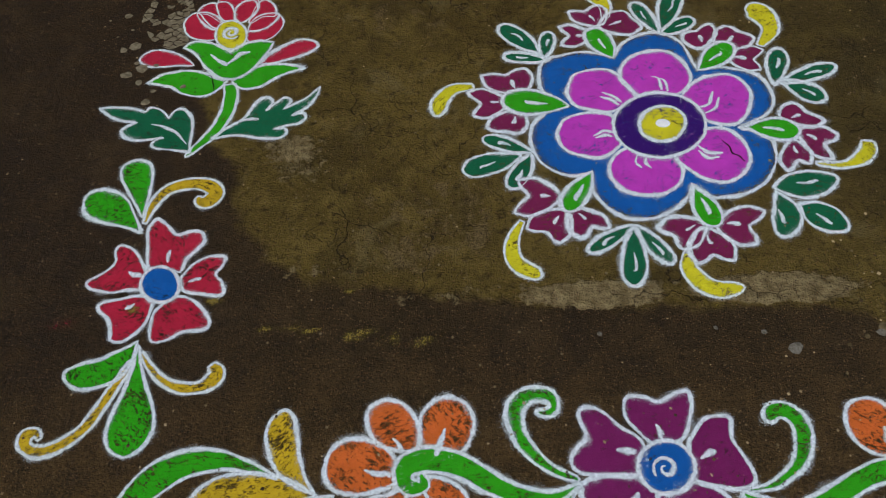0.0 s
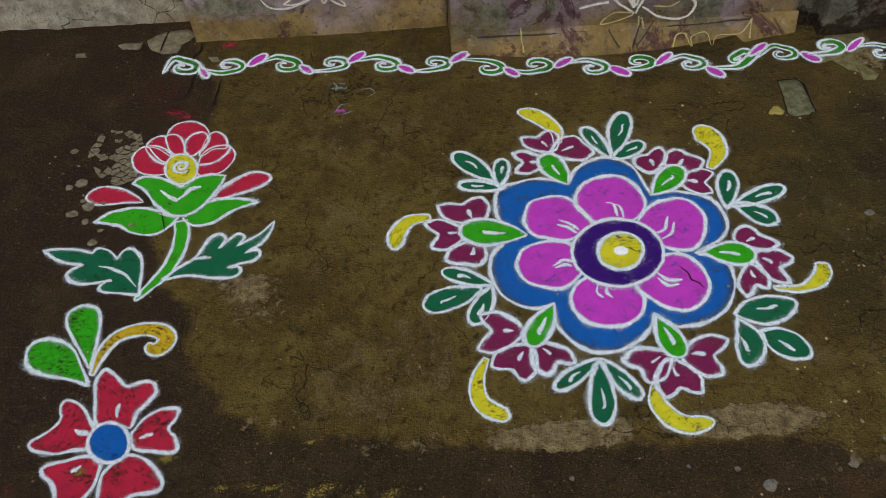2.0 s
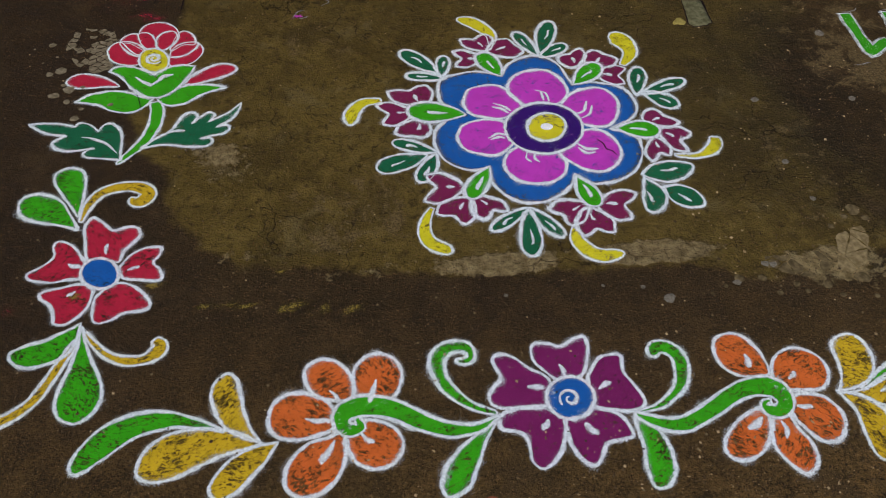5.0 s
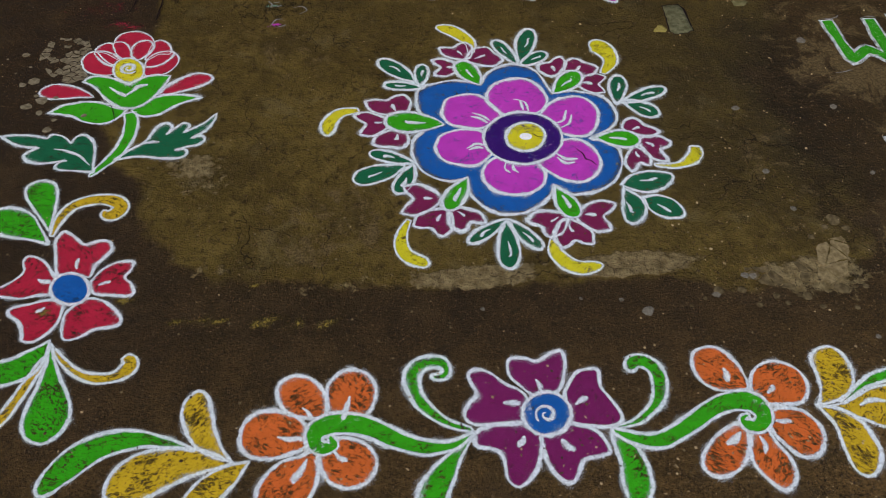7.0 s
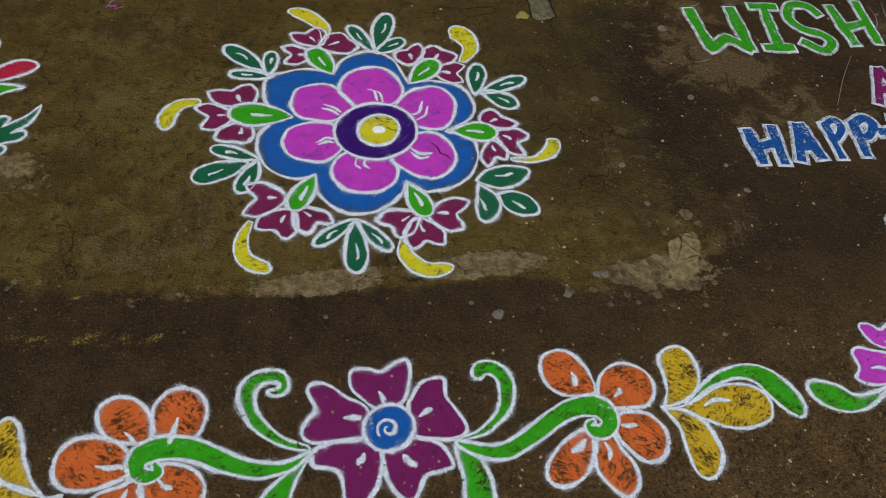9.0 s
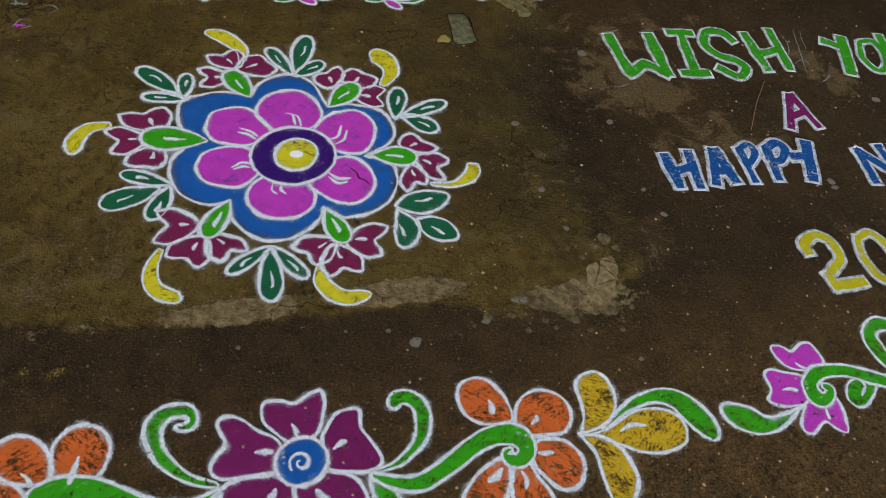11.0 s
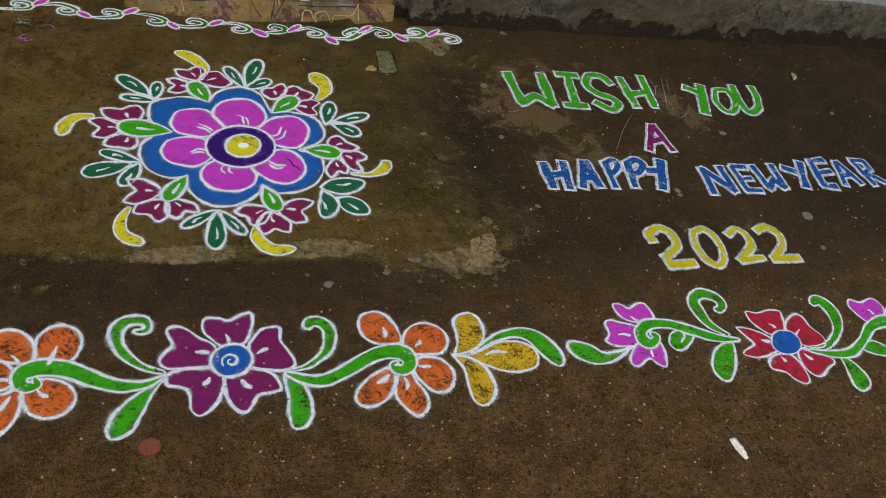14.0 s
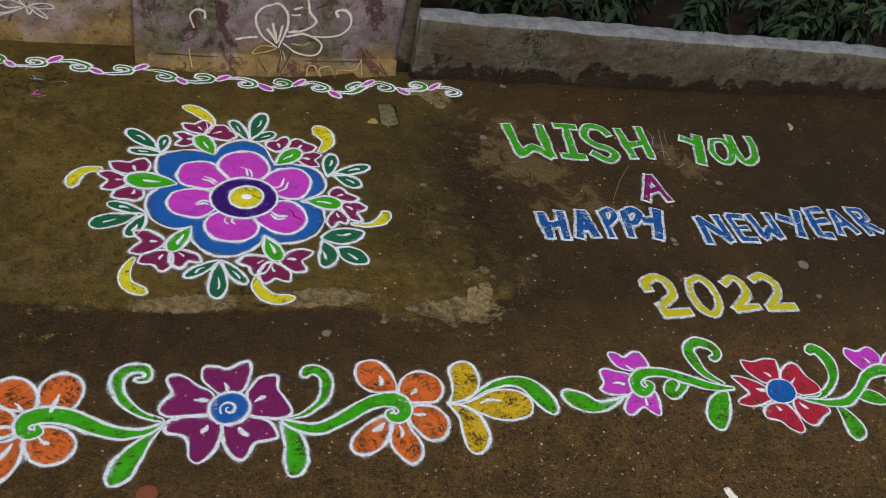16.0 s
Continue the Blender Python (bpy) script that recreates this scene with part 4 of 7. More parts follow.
frond(s, "leaf", DARK, [(0.183, 1.488), (0.130, 1.387)], 0.053, 0.8, 0.48)
stroke(s, [(0.160, 1.445), (0.148, 1.417)], 0.006, lift=0.0025)


# ---- the rose and the red flower at the side ----
r = motif("rangoli_rose", (-0.560, 1.899), "crimson powder rose with yellow heart, green stem and dark leaves", "rangoli flower")
patch(r, "dark_leaf", DARK, [(-0.854, 1.687), (-0.811, 1.686), (-0.764, 1.679), (-0.734, 1.668), (-0.722, 1.682), (-0.697, 1.673), (-0.673, 1.647), (-0.663, 1.666), (-0.644, 1.673), (-0.622, 1.654), (-0.611, 1.623), (-0.608, 1.587), (-0.609, 1.559), (-0.604, 1.535), (-0.650, 1.545), (-0.689, 1.551), (-0.702, 1.563), (-0.693, 1.578), (-0.675, 1.584), (-0.719, 1.577), (-0.759, 1.586), (-0.779, 1.604), (-0.773, 1.621), (-0.749, 1.635), (-0.796, 1.646), (-0.826, 1.664)], sharp=(0, 3, 6, 13, 18, 23))
stroke(r, [(-0.712, 1.626), (-0.681, 1.617), (-0.645, 1.595), (-0.617, 1.559)], 0.007, lift=0.0028)
patch(r, "dark_leaf", DARK, [(-0.559, 1.573), (-0.530, 1.602), (-0.494, 1.628), (-0.478, 1.654), (-0.459, 1.688), (-0.438, 1.698), (-0.425, 1.681), (-0.437, 1.655), (-0.415, 1.680), (-0.398, 1.695), (-0.381, 1.683), (-0.395, 1.658), (-0.361, 1.678), (-0.336, 1.699), (-0.313, 1.725), (-0.321, 1.691), (-0.337, 1.662), (-0.375, 1.635), (-0.350, 1.643), (-0.341, 1.629), (-0.357, 1.610), (-0.382, 1.605), (-0.410, 1.596), (-0.388, 1.596), (-0.382, 1.581), (-0.401, 1.566), (-0.450, 1.571), (-0.502, 1.580)], sharp=(0, 7, 11, 14, 17, 22))
stroke(r, [(-0.501, 1.625), (-0.481, 1.628), (-0.453, 1.628)], 0.007, lift=0.0028)
ribbon(r, "stem", LEAF, [(-0.537, 1.748, 0.030), (-0.530, 1.698, 0.033), (-0.535, 1.648, 0.031), (-0.555, 1.596, 0.029), (-0.586, 1.556, 0.018), (-0.613, 1.522, 0.005)], line=0.0095)
patch(r, "petal", ROSE, [(-0.609, 2.045), (-0.600, 2.078), (-0.575, 2.093), (-0.545, 2.092), (-0.518, 2.076), (-0.500, 2.046), (-0.497, 2.012), (-0.518, 1.978), (-0.553, 1.965), (-0.592, 1.996)], line=0.0075, lift=0.0)
patch(r, "petal", ROSE, [(-0.657, 2.009), (-0.647, 2.035), (-0.621, 2.047), (-0.602, 2.024), (-0.587, 1.985), (-0.589, 1.965), (-0.629, 2.000)], line=0.0075, lift=0.0004)
patch(r, "petal", ROSE, [(-0.500, 2.034), (-0.484, 2.049), (-0.462, 2.036), (-0.448, 2.005), (-0.452, 1.983), (-0.482, 1.984), (-0.509, 1.963), (-0.517, 1.974)], line=0.0075, lift=0.0008)
patch(r, "petal", ROSE, [(-0.655, 2.007), (-0.680, 1.997), (-0.688, 1.968), (-0.676, 1.934), (-0.650, 1.912), (-0.602, 1.905), (-0.585, 1.935), (-0.616, 1.958)], line=0.0075, lift=0.0012)
patch(r, "petal", ROSE, [(-0.439, 1.984), (-0.426, 1.964), (-0.430, 1.934), (-0.447, 1.906), (-0.474, 1.892), (-0.509, 1.893), (-0.519, 1.918), (-0.510, 1.931), (-0.485, 1.934), (-0.455, 1.953)], line=0.0075, lift=0.0016)
patch(r, "petal", ROSE, [(-0.657, 2.009), (-0.631, 2.010), (-0.604, 1.993), (-0.585, 1.969), (-0.587, 1.949), (-0.607, 1.943), (-0.634, 1.964), (-0.651, 1.988)], line=0.0075, lift=0.002)
patch(r, "petal", ROSE, [(-0.516, 1.949), (-0.501, 1.978), (-0.476, 1.994), (-0.447, 1.995), (-0.440, 1.978), (-0.458, 1.951), (-0.485, 1.932), (-0.513, 1.929)], line=0.0075, lift=0.0024)
patch(r, "petal", ROSE, [(-0.557, 1.982), (-0.558, 2.013), (-0.546, 2.039), (-0.525, 2.049), (-0.506, 2.043), (-0.497, 2.017), (-0.508, 1.991), (-0.522, 1.972), (-0.538, 1.964)], sharp=(0,), line=0.0075, lift=0.0028)
patch(r, "petal", ROSE, [(-0.610, 2.039), (-0.591, 2.046), (-0.574, 2.033), (-0.560, 2.003), (-0.557, 1.970), (-0.578, 1.970), (-0.600, 1.997)], sharp=(3,), line=0.0075, lift=0.0032)
disc(r, "heart", YELLOW, (-0.557, 1.920), (0.041, -0.004), (0.006, -0.053), lift=0.006, line=0.009)
spiral(r, (-0.557, 1.926), 0.024, 1.9, lift=0.009, width=0.0075)
patch(r, "side_petal", ROSE, [(-0.782, 1.846), (-0.768, 1.871), (-0.732, 1.878), (-0.687, 1.862), (-0.656, 1.837), (-0.639, 1.818), (-0.673, 1.818), (-0.721, 1.818), (-0.759, 1.821)], sharp=(5,))
patch(r, "side_petal", ROSE, [(-0.470, 1.812), (-0.449, 1.849), (-0.416, 1.874), (-0.375, 1.893), (-0.339, 1.885), (-0.328, 1.865), (-0.351, 1.842), (-0.391, 1.826), (-0.432, 1.813)], sharp=(0,))
patch(r, "leaf", LEAF, [(-0.748, 1.763), (-0.716, 1.788), (-0.677, 1.798), (-0.636, 1.798), (-0.600, 1.785), (-0.571, 1.768), (-0.547, 1.760), (-0.560, 1.736), (-0.584, 1.714), (-0.617, 1.711), (-0.652, 1.723), (-0.690, 1.749)], sharp=(0, 6), lift=0.0015)
patch(r, "leaf", LEAF, [(-0.533, 1.755), (-0.511, 1.778), (-0.479, 1.800), (-0.432, 1.810), (-0.390, 1.803), (-0.357, 1.791), (-0.395, 1.776), (-0.427, 1.758), (-0.459, 1.735), (-0.492, 1.728), (-0.517, 1.737)], sharp=(0, 5), lift=0.0015)
patch(r, "calyx", LEAF, [(-0.672, 1.880), (-0.655, 1.899), (-0.623, 1.900), (-0.585, 1.882), (-0.550, 1.859), (-0.515, 1.884), (-0.481, 1.892), (-0.443, 1.885), (-0.450, 1.860), (-0.464, 1.832), (-0.485, 1.793), (-0.510, 1.770), (-0.543, 1.761), (-0.578, 1.776), (-0.611, 1.813), (-0.642, 1.858)], sharp=(0, 4, 7), lift=0.007)
stroke(r, [(-0.599, 1.851), (-0.577, 1.827), (-0.555, 1.810), (-0.553, 1.809)], 0.008, lift=0.0095)
stroke(r, [(-0.555, 1.810), (-0.537, 1.828), (-0.525, 1.845), (-0.499, 1.852)], 0.008, lift=0.0095)
f = motif("rangoli_flower", (-0.616, 1.181), "crimson five-petalled powder flower with blue eye, green leaves and mustard curls", "rangoli flower")
ribbon(f, "curl", MUSTARD, [(-0.674, 1.337, 0.011), (-0.663, 1.389, 0.023), (-0.634, 1.429, 0.027), (-0.585, 1.444, 0.030), (-0.542, 1.435, 0.036), (-0.525, 1.412, 0.035), (-0.541, 1.391, 0.036), (-0.560, 1.393, 0.022), (-0.564, 1.406, 0.007)], line=0.0105)
ribbon(f, "curl", MUSTARD, [(-0.635, 1.005, 0.009), (-0.655, 0.961, 0.019), (-0.679, 0.907, 0.022), (-0.705, 0.862, 0.023), (-0.742, 0.832, 0.025), (-0.782, 0.821, 0.025), (-0.810, 0.834, 0.023), (-0.810, 0.854, 0.028), (-0.793, 0.858, 0.017), (-0.783, 0.846, 0.007)], line=0.0105)
ribbon(f, "curl", MUSTARD, [(-0.621, 1.020, 0.007), (-0.598, 0.989, 0.015), (-0.565, 0.959, 0.017), (-0.528, 0.943, 0.021), (-0.493, 0.942, 0.025), (-0.468, 0.957, 0.033), (-0.462, 0.976, 0.029), (-0.475, 0.990, 0.017)], line=0.009)
patch(f, "leaf", GREEN, [(-0.683, 1.356), (-0.708, 1.394), (-0.733, 1.435), (-0.753, 1.468), (-0.755, 1.500), (-0.729, 1.517), (-0.695, 1.507), (-0.679, 1.473), (-0.677, 1.424), (-0.680, 1.385)], sharp=(0,))
patch(f, "leaf", GREEN, [(-0.677, 1.313), (-0.725, 1.331), (-0.779, 1.348), (-0.814, 1.371), (-0.824, 1.408), (-0.810, 1.431), (-0.779, 1.436), (-0.743, 1.420), (-0.709, 1.379)], sharp=(0,))
patch(f, "leaf", GREEN, [(-0.634, 1.047), (-0.663, 1.029), (-0.699, 1.011), (-0.737, 1.000), (-0.768, 0.985), (-0.759, 0.961), (-0.730, 0.946), (-0.692, 0.950), (-0.656, 0.967), (-0.639, 0.997)], sharp=(0,))
patch(f, "leaf", GREEN, [(-0.630, 1.038), (-0.632, 0.991), (-0.643, 0.931), (-0.656, 0.885), (-0.658, 0.846), (-0.641, 0.818), (-0.612, 0.806), (-0.583, 0.822), (-0.568, 0.855), (-0.572, 0.888), (-0.593, 0.941), (-0.615, 0.990)], sharp=(0,))
patch(f, "petal", RED, [(-0.645, 1.221), (-0.657, 1.286), (-0.660, 1.323), (-0.646, 1.348), (-0.617, 1.327), (-0.594, 1.305), (-0.564, 1.311), (-0.541, 1.307), (-0.532, 1.283), (-0.550, 1.259), (-0.565, 1.239), (-0.574, 1.208), (-0.610, 1.219)])
patch(f, "petal", RED, [(-0.568, 1.183), (-0.566, 1.199), (-0.550, 1.224), (-0.517, 1.244), (-0.482, 1.242), (-0.483, 1.221), (-0.496, 1.200), (-0.481, 1.179), (-0.474, 1.154), (-0.491, 1.146), (-0.527, 1.154), (-0.558, 1.162)])
patch(f, "petal", RED, [(-0.585, 1.143), (-0.562, 1.148), (-0.530, 1.134), (-0.503, 1.106), (-0.493, 1.080), (-0.508, 1.068), (-0.548, 1.063), (-0.575, 1.048), (-0.603, 1.045), (-0.613, 1.071), (-0.614, 1.104), (-0.605, 1.123)])
patch(f, "petal", RED, [(-0.621, 1.144), (-0.646, 1.152), (-0.682, 1.149), (-0.727, 1.137), (-0.730, 1.124), (-0.707, 1.101), (-0.694, 1.068), (-0.691, 1.052), (-0.667, 1.048), (-0.641, 1.066), (-0.625, 1.091), (-0.621, 1.120)])
patch(f, "petal", RED, [(-0.641, 1.199), (-0.655, 1.228), (-0.680, 1.265), (-0.714, 1.281), (-0.724, 1.267), (-0.718, 1.238), (-0.743, 1.211), (-0.769, 1.191), (-0.759, 1.174), (-0.721, 1.164), (-0.679, 1.167), (-0.650, 1.169)])
stroke(f, [(-0.603, 1.232), (-0.603, 1.260)], 0.0075, lift=0.0028)
stroke(f, [(-0.552, 1.182), (-0.529, 1.189)], 0.0075, lift=0.0028)
stroke(f, [(-0.685, 1.212), (-0.661, 1.202)], 0.0075, lift=0.0028)
stroke(f, [(-0.657, 1.135), (-0.669, 1.124)], 0.0075, lift=0.0028)
disc(f, "eye", BLUE, (-0.610, 1.178), (0.041, -0.002), (0.008, -0.044), lift=0.005)


# ---- the border of flowers along the near side ----
y = motif("rangoli_leaf_sprig", (-0.259, 0.738), "sprig of mustard powder leaves and a long green leaf", "rangoli leaf")
ribbon(y, "green_leaf", GREEN, [(-0.321, 0.761, 0.006), (-0.387, 0.786, 0.023), (-0.441, 0.797, 0.039), (-0.497, 0.790, 0.053), (-0.538, 0.769, 0.059), (-0.570, 0.742, 0.055), (-0.592, 0.715, 0.038), (-0.600, 0.700, 0.011)])
patch(y, "leaf", MUSTARD, [(-0.320, 0.890), (-0.301, 0.875), (-0.291, 0.840), (-0.285, 0.802), (-0.273, 0.764), (-0.250, 0.730), (-0.277, 0.738), (-0.316, 0.765), (-0.341, 0.802), (-0.351, 0.840), (-0.343, 0.874)], sharp=(5,))
patch(y, "leaf", MUSTARD, [(-0.242, 0.724), (-0.299, 0.755), (-0.359, 0.770), (-0.417, 0.768), (-0.457, 0.747), (-0.480, 0.718), (-0.482, 0.685), (-0.459, 0.668), (-0.414, 0.671), (-0.364, 0.691), (-0.313, 0.712)], sharp=(0,))
patch(y, "leaf", MUSTARD, [(-0.218, 0.725), (-0.261, 0.720), (-0.297, 0.705), (-0.327, 0.678), (-0.345, 0.642), (-0.329, 0.618), (-0.289, 0.635), (-0.249, 0.678)], sharp=(0,))
o = motif("rangoli_flower", (-0.070, 0.777), "orange five-petalled powder flower with dark specks showing through", "rangoli flower", "powder flowers of the border")
patch(o, "petal", ORANGE, [(-0.100, 0.781), (-0.130, 0.812), (-0.169, 0.831), (-0.208, 0.827), (-0.230, 0.802), (-0.236, 0.772), (-0.227, 0.747), (-0.202, 0.730), (-0.165, 0.726), (-0.127, 0.736), (-0.097, 0.750)], line=0.0125)
patch(o, "petal", ORANGE, [(-0.086, 0.802), (-0.136, 0.816), (-0.158, 0.844), (-0.163, 0.877), (-0.152, 0.896), (-0.123, 0.906), (-0.094, 0.894), (-0.072, 0.867), (-0.064, 0.834), (-0.069, 0.796)], line=0.0125)
patch(o, "petal", ORANGE, [(-0.062, 0.795), (-0.065, 0.847), (-0.054, 0.881), (-0.030, 0.903), (-0.003, 0.907), (0.024, 0.890), (0.038, 0.855), (0.031, 0.823), (0.013, 0.800), (-0.019, 0.791)], line=0.0125)
patch(o, "petal", ORANGE, [(-0.077, 0.736), (-0.086, 0.713), (-0.077, 0.683), (-0.059, 0.661), (-0.028, 0.649), (0.003, 0.657), (0.024, 0.683), (0.024, 0.713), (0.005, 0.739), (-0.027, 0.754), (-0.055, 0.752)], line=0.0125)
patch(o, "petal", ORANGE, [(-0.086, 0.731), (-0.121, 0.725), (-0.159, 0.716), (-0.188, 0.690), (-0.204, 0.661), (-0.202, 0.630), (-0.176, 0.608), (-0.140, 0.612), (-0.108, 0.636), (-0.089, 0.673)], line=0.0125)
stroke(o, [(-0.164, 0.771), (-0.120, 0.763)], 0.009, lift=0.0028)
stroke(o, [(-0.113, 0.830), (-0.096, 0.805)], 0.009, lift=0.0028)
stroke(o, [(-0.018, 0.846), (-0.032, 0.798)], 0.009, lift=0.0028)
stroke(o, [(-0.056, 0.730), (-0.035, 0.707)], 0.009, lift=0.0028)
stroke(o, [(-0.107, 0.719), (-0.135, 0.678)], 0.009, lift=0.0028)
v = motif("rangoli_vine", (0.073, 0.744), "green powder stem that curls into an orange flower", "rangoli vine")
ribbon(v, "stem", STEM, [(-0.062, 0.762, 0.009), (-0.055, 0.743, 0.021), (-0.074, 0.736, 0.028), (-0.092, 0.750, 0.032), (-0.085, 0.777, 0.042), (-0.042, 0.787, 0.046), (0.013, 0.772, 0.043), (0.066, 0.740, 0.040), (0.120, 0.717, 0.032), (0.175, 0.714, 0.021), (0.221, 0.735, 0.006)], lift=0.004)
patch(v, "leaf", GREEN, [(0.221, 0.735), (0.174, 0.702), (0.131, 0.671), (0.105, 0.640), (0.091, 0.602), (0.102, 0.579), (0.139, 0.591), (0.164, 0.633), (0.188, 0.682)], sharp=(0,))
ribbon(v, "tendril", GREEN, [(0.220, 0.743, 0.008), (0.171, 0.766, 0.018), (0.132, 0.806, 0.025), (0.114, 0.849, 0.029), (0.118, 0.887, 0.033), (0.144, 0.907, 0.030), (0.175, 0.905, 0.027), (0.188, 0.886, 0.019), (0.177, 0.871, 0.016), (0.155, 0.872, 0.008)], line=0.01)
p = motif("rangoli_flower", (0.387, 0.770), "purple five-petalled powder flower with a blue eye and white spiral", "rangoli flower", "powder flowers of the border")
patch(p, "petal", MAROON2, [(0.353, 0.810), (0.319, 0.851), (0.316, 0.886), (0.328, 0.901), (0.358, 0.895), (0.380, 0.886), (0.414, 0.903), (0.437, 0.905), (0.440, 0.879), (0.430, 0.846), (0.411, 0.812), (0.378, 0.805)], line=0.0115)
patch(p, "petal", MAROON2, [(0.422, 0.800), (0.431, 0.819), (0.458, 0.850), (0.490, 0.857), (0.504, 0.848), (0.499, 0.811), (0.514, 0.783), (0.527, 0.749), (0.524, 0.730), (0.503, 0.720), (0.469, 0.724), (0.421, 0.742)], line=0.0115)
patch(p, "petal", MAROON2, [(0.408, 0.737), (0.425, 0.733), (0.462, 0.718), (0.479, 0.692), (0.484, 0.667), (0.459, 0.660), (0.429, 0.655), (0.412, 0.628), (0.391, 0.613), (0.372, 0.626), (0.357, 0.657), (0.353, 0.694), (0.360, 0.720)], line=0.0115)
patch(p, "petal", MAROON2, [(0.356, 0.720), (0.347, 0.676), (0.324, 0.637), (0.293, 0.616), (0.274, 0.632), (0.273, 0.673), (0.262, 0.694), (0.225, 0.708), (0.223, 0.733), (0.260, 0.747), (0.318, 0.749), (0.338, 0.735)], line=0.0115)
patch(p, "petal", MAROON2, [(0.336, 0.751), (0.272, 0.750), (0.227, 0.755), (0.209, 0.774), (0.220, 0.802), (0.240, 0.820), (0.235, 0.847), (0.230, 0.868), (0.244, 0.880), (0.274, 0.870), (0.305, 0.839), (0.341, 0.809)], line=0.0115)
stroke(p, [(0.369, 0.843), (0.375, 0.818)], 0.01, lift=0.0028)
stroke(p, [(0.437, 0.777), (0.462, 0.790)], 0.01, lift=0.0028)
stroke(p, [(0.392, 0.703), (0.410, 0.680)], 0.01, lift=0.0028)
stroke(p, [(0.321, 0.719), (0.309, 0.701)], 0.01, lift=0.0028)
stroke(p, [(0.291, 0.795), (0.320, 0.791)], 0.01, lift=0.0028)
disc(p, "eye", BLUE, (0.376, 0.763), (0.049, -0.006), (-0.010, -0.048), lift=0.005)
spiral(p, (0.374, 0.759), 0.023, lift=0.008, width=0.0085)
v = motif("rangoli_vine", (0.652, 0.720), "green powder stem that curls into an orange flower", "rangoli vine")
ribbon(v, "stem", STEM, [(0.501, 0.711, 0.008), (0.547, 0.686, 0.028), (0.592, 0.679, 0.032), (0.644, 0.698, 0.034), (0.703, 0.730, 0.037), (0.757, 0.747, 0.042), (0.804, 0.742, 0.047), (0.820, 0.710, 0.038), (0.800, 0.687, 0.028), (0.779, 0.691, 0.028), (0.771, 0.707, 0.016), (0.788, 0.714, 0.007)], lift=0.004)
ribbon(v, "tendril", GREEN, [(0.508, 0.716, 0.006), (0.558, 0.727, 0.016), (0.604, 0.760, 0.023), (0.625, 0.798, 0.031), (0.627, 0.838, 0.035), (0.609, 0.861, 0.032), (0.587, 0.864, 0.029), (0.575, 0.851, 0.023), (0.570, 0.843, 0.012)], line=0.01)
patch(v, "leaf", GREEN, [(0.496, 0.712), (0.525, 0.693), (0.545, 0.660), (0.550, 0.618), (0.546, 0.583), (0.527, 0.557), (0.500, 0.557), (0.493, 0.595), (0.499, 0.647)], sharp=(0,))
o = motif("rangoli_flower", (0.829, 0.730), "orange five-petalled powder flower with dark specks showing through", "rangoli flower", "powder flowers of the border")
patch(o, "petal", ORANGE, [(0.808, 0.774), (0.747, 0.777), (0.717, 0.802), (0.709, 0.845), (0.724, 0.875), (0.760, 0.883), (0.791, 0.862), (0.808, 0.821)], line=0.0125)
patch(o, "petal", ORANGE, [(0.812, 0.755), (0.833, 0.813), (0.869, 0.831), (0.908, 0.825), (0.934, 0.799), (0.936, 0.764), (0.914, 0.734), (0.876, 0.729), (0.838, 0.733)], line=0.0125)
patch(o, "petal", ORANGE, [(0.826, 0.716), (0.889, 0.718), (0.915, 0.697), (0.926, 0.665), (0.912, 0.625), (0.886, 0.611), (0.859, 0.615), (0.836, 0.644), (0.824, 0.672)], line=0.0125)
patch(o, "petal", ORANGE, [(0.787, 0.699), (0.813, 0.691), (0.825, 0.645), (0.839, 0.608), (0.832, 0.567), (0.803, 0.551), (0.779, 0.574), (0.762, 0.610), (0.767, 0.652)], line=0.0125)
patch(o, "petal", ORANGE, [(0.781, 0.700), (0.729, 0.688), (0.691, 0.665), (0.665, 0.634), (0.663, 0.606), (0.689, 0.591), (0.727, 0.602), (0.759, 0.636)], line=0.0125)
stroke(o, [(0.771, 0.827), (0.773, 0.800)], 0.009, lift=0.0028)
stroke(o, [(0.844, 0.757), (0.859, 0.768), (0.862, 0.776)], 0.009, lift=0.0028)
stroke(o, [(0.837, 0.695), (0.867, 0.692)], 0.009, lift=0.0028)
stroke(o, [(0.758, 0.679), (0.726, 0.657)], 0.009, lift=0.0028)
stroke(o, [(0.792, 0.666), (0.797, 0.648), (0.790, 0.627)], 0.009, lift=0.0028)
y = motif("rangoli_leaf_sprig", (0.968, 0.723), "sprig of mustard powder leaves and a curved green leaf", "rangoli leaf")
patch(y, "leaf", MUSTARD, [(0.941, 0.718), (0.963, 0.757), (0.967, 0.791), (0.970, 0.825), (0.987, 0.847), (1.023, 0.854), (1.045, 0.831), (1.047, 0.791), (1.031, 0.754), (0.996, 0.729)], sharp=(0,), line=0.012)
patch(y, "leaf", MUSTARD, [(0.968, 0.715), (1.020, 0.726), (1.067, 0.746), (1.118, 0.748), (1.163, 0.730), (1.177, 0.696), (1.161, 0.663), (1.119, 0.649), (1.064, 0.656), (1.022, 0.679)], sharp=(0,))
patch(y, "leaf", MUSTARD, [(0.936, 0.722), (0.957, 0.674), (0.957, 0.647), (0.954, 0.608), (0.960, 0.573), (0.979, 0.560), (1.007, 0.573), (1.026, 0.612), (1.024, 0.648), (1.008, 0.686), (0.982, 0.708)], sharp=(0,), line=0.0125)
stroke(y, [(1.027, 0.710), (1.055, 0.717), (1.090, 0.713)], 0.0075, lift=0.0028)
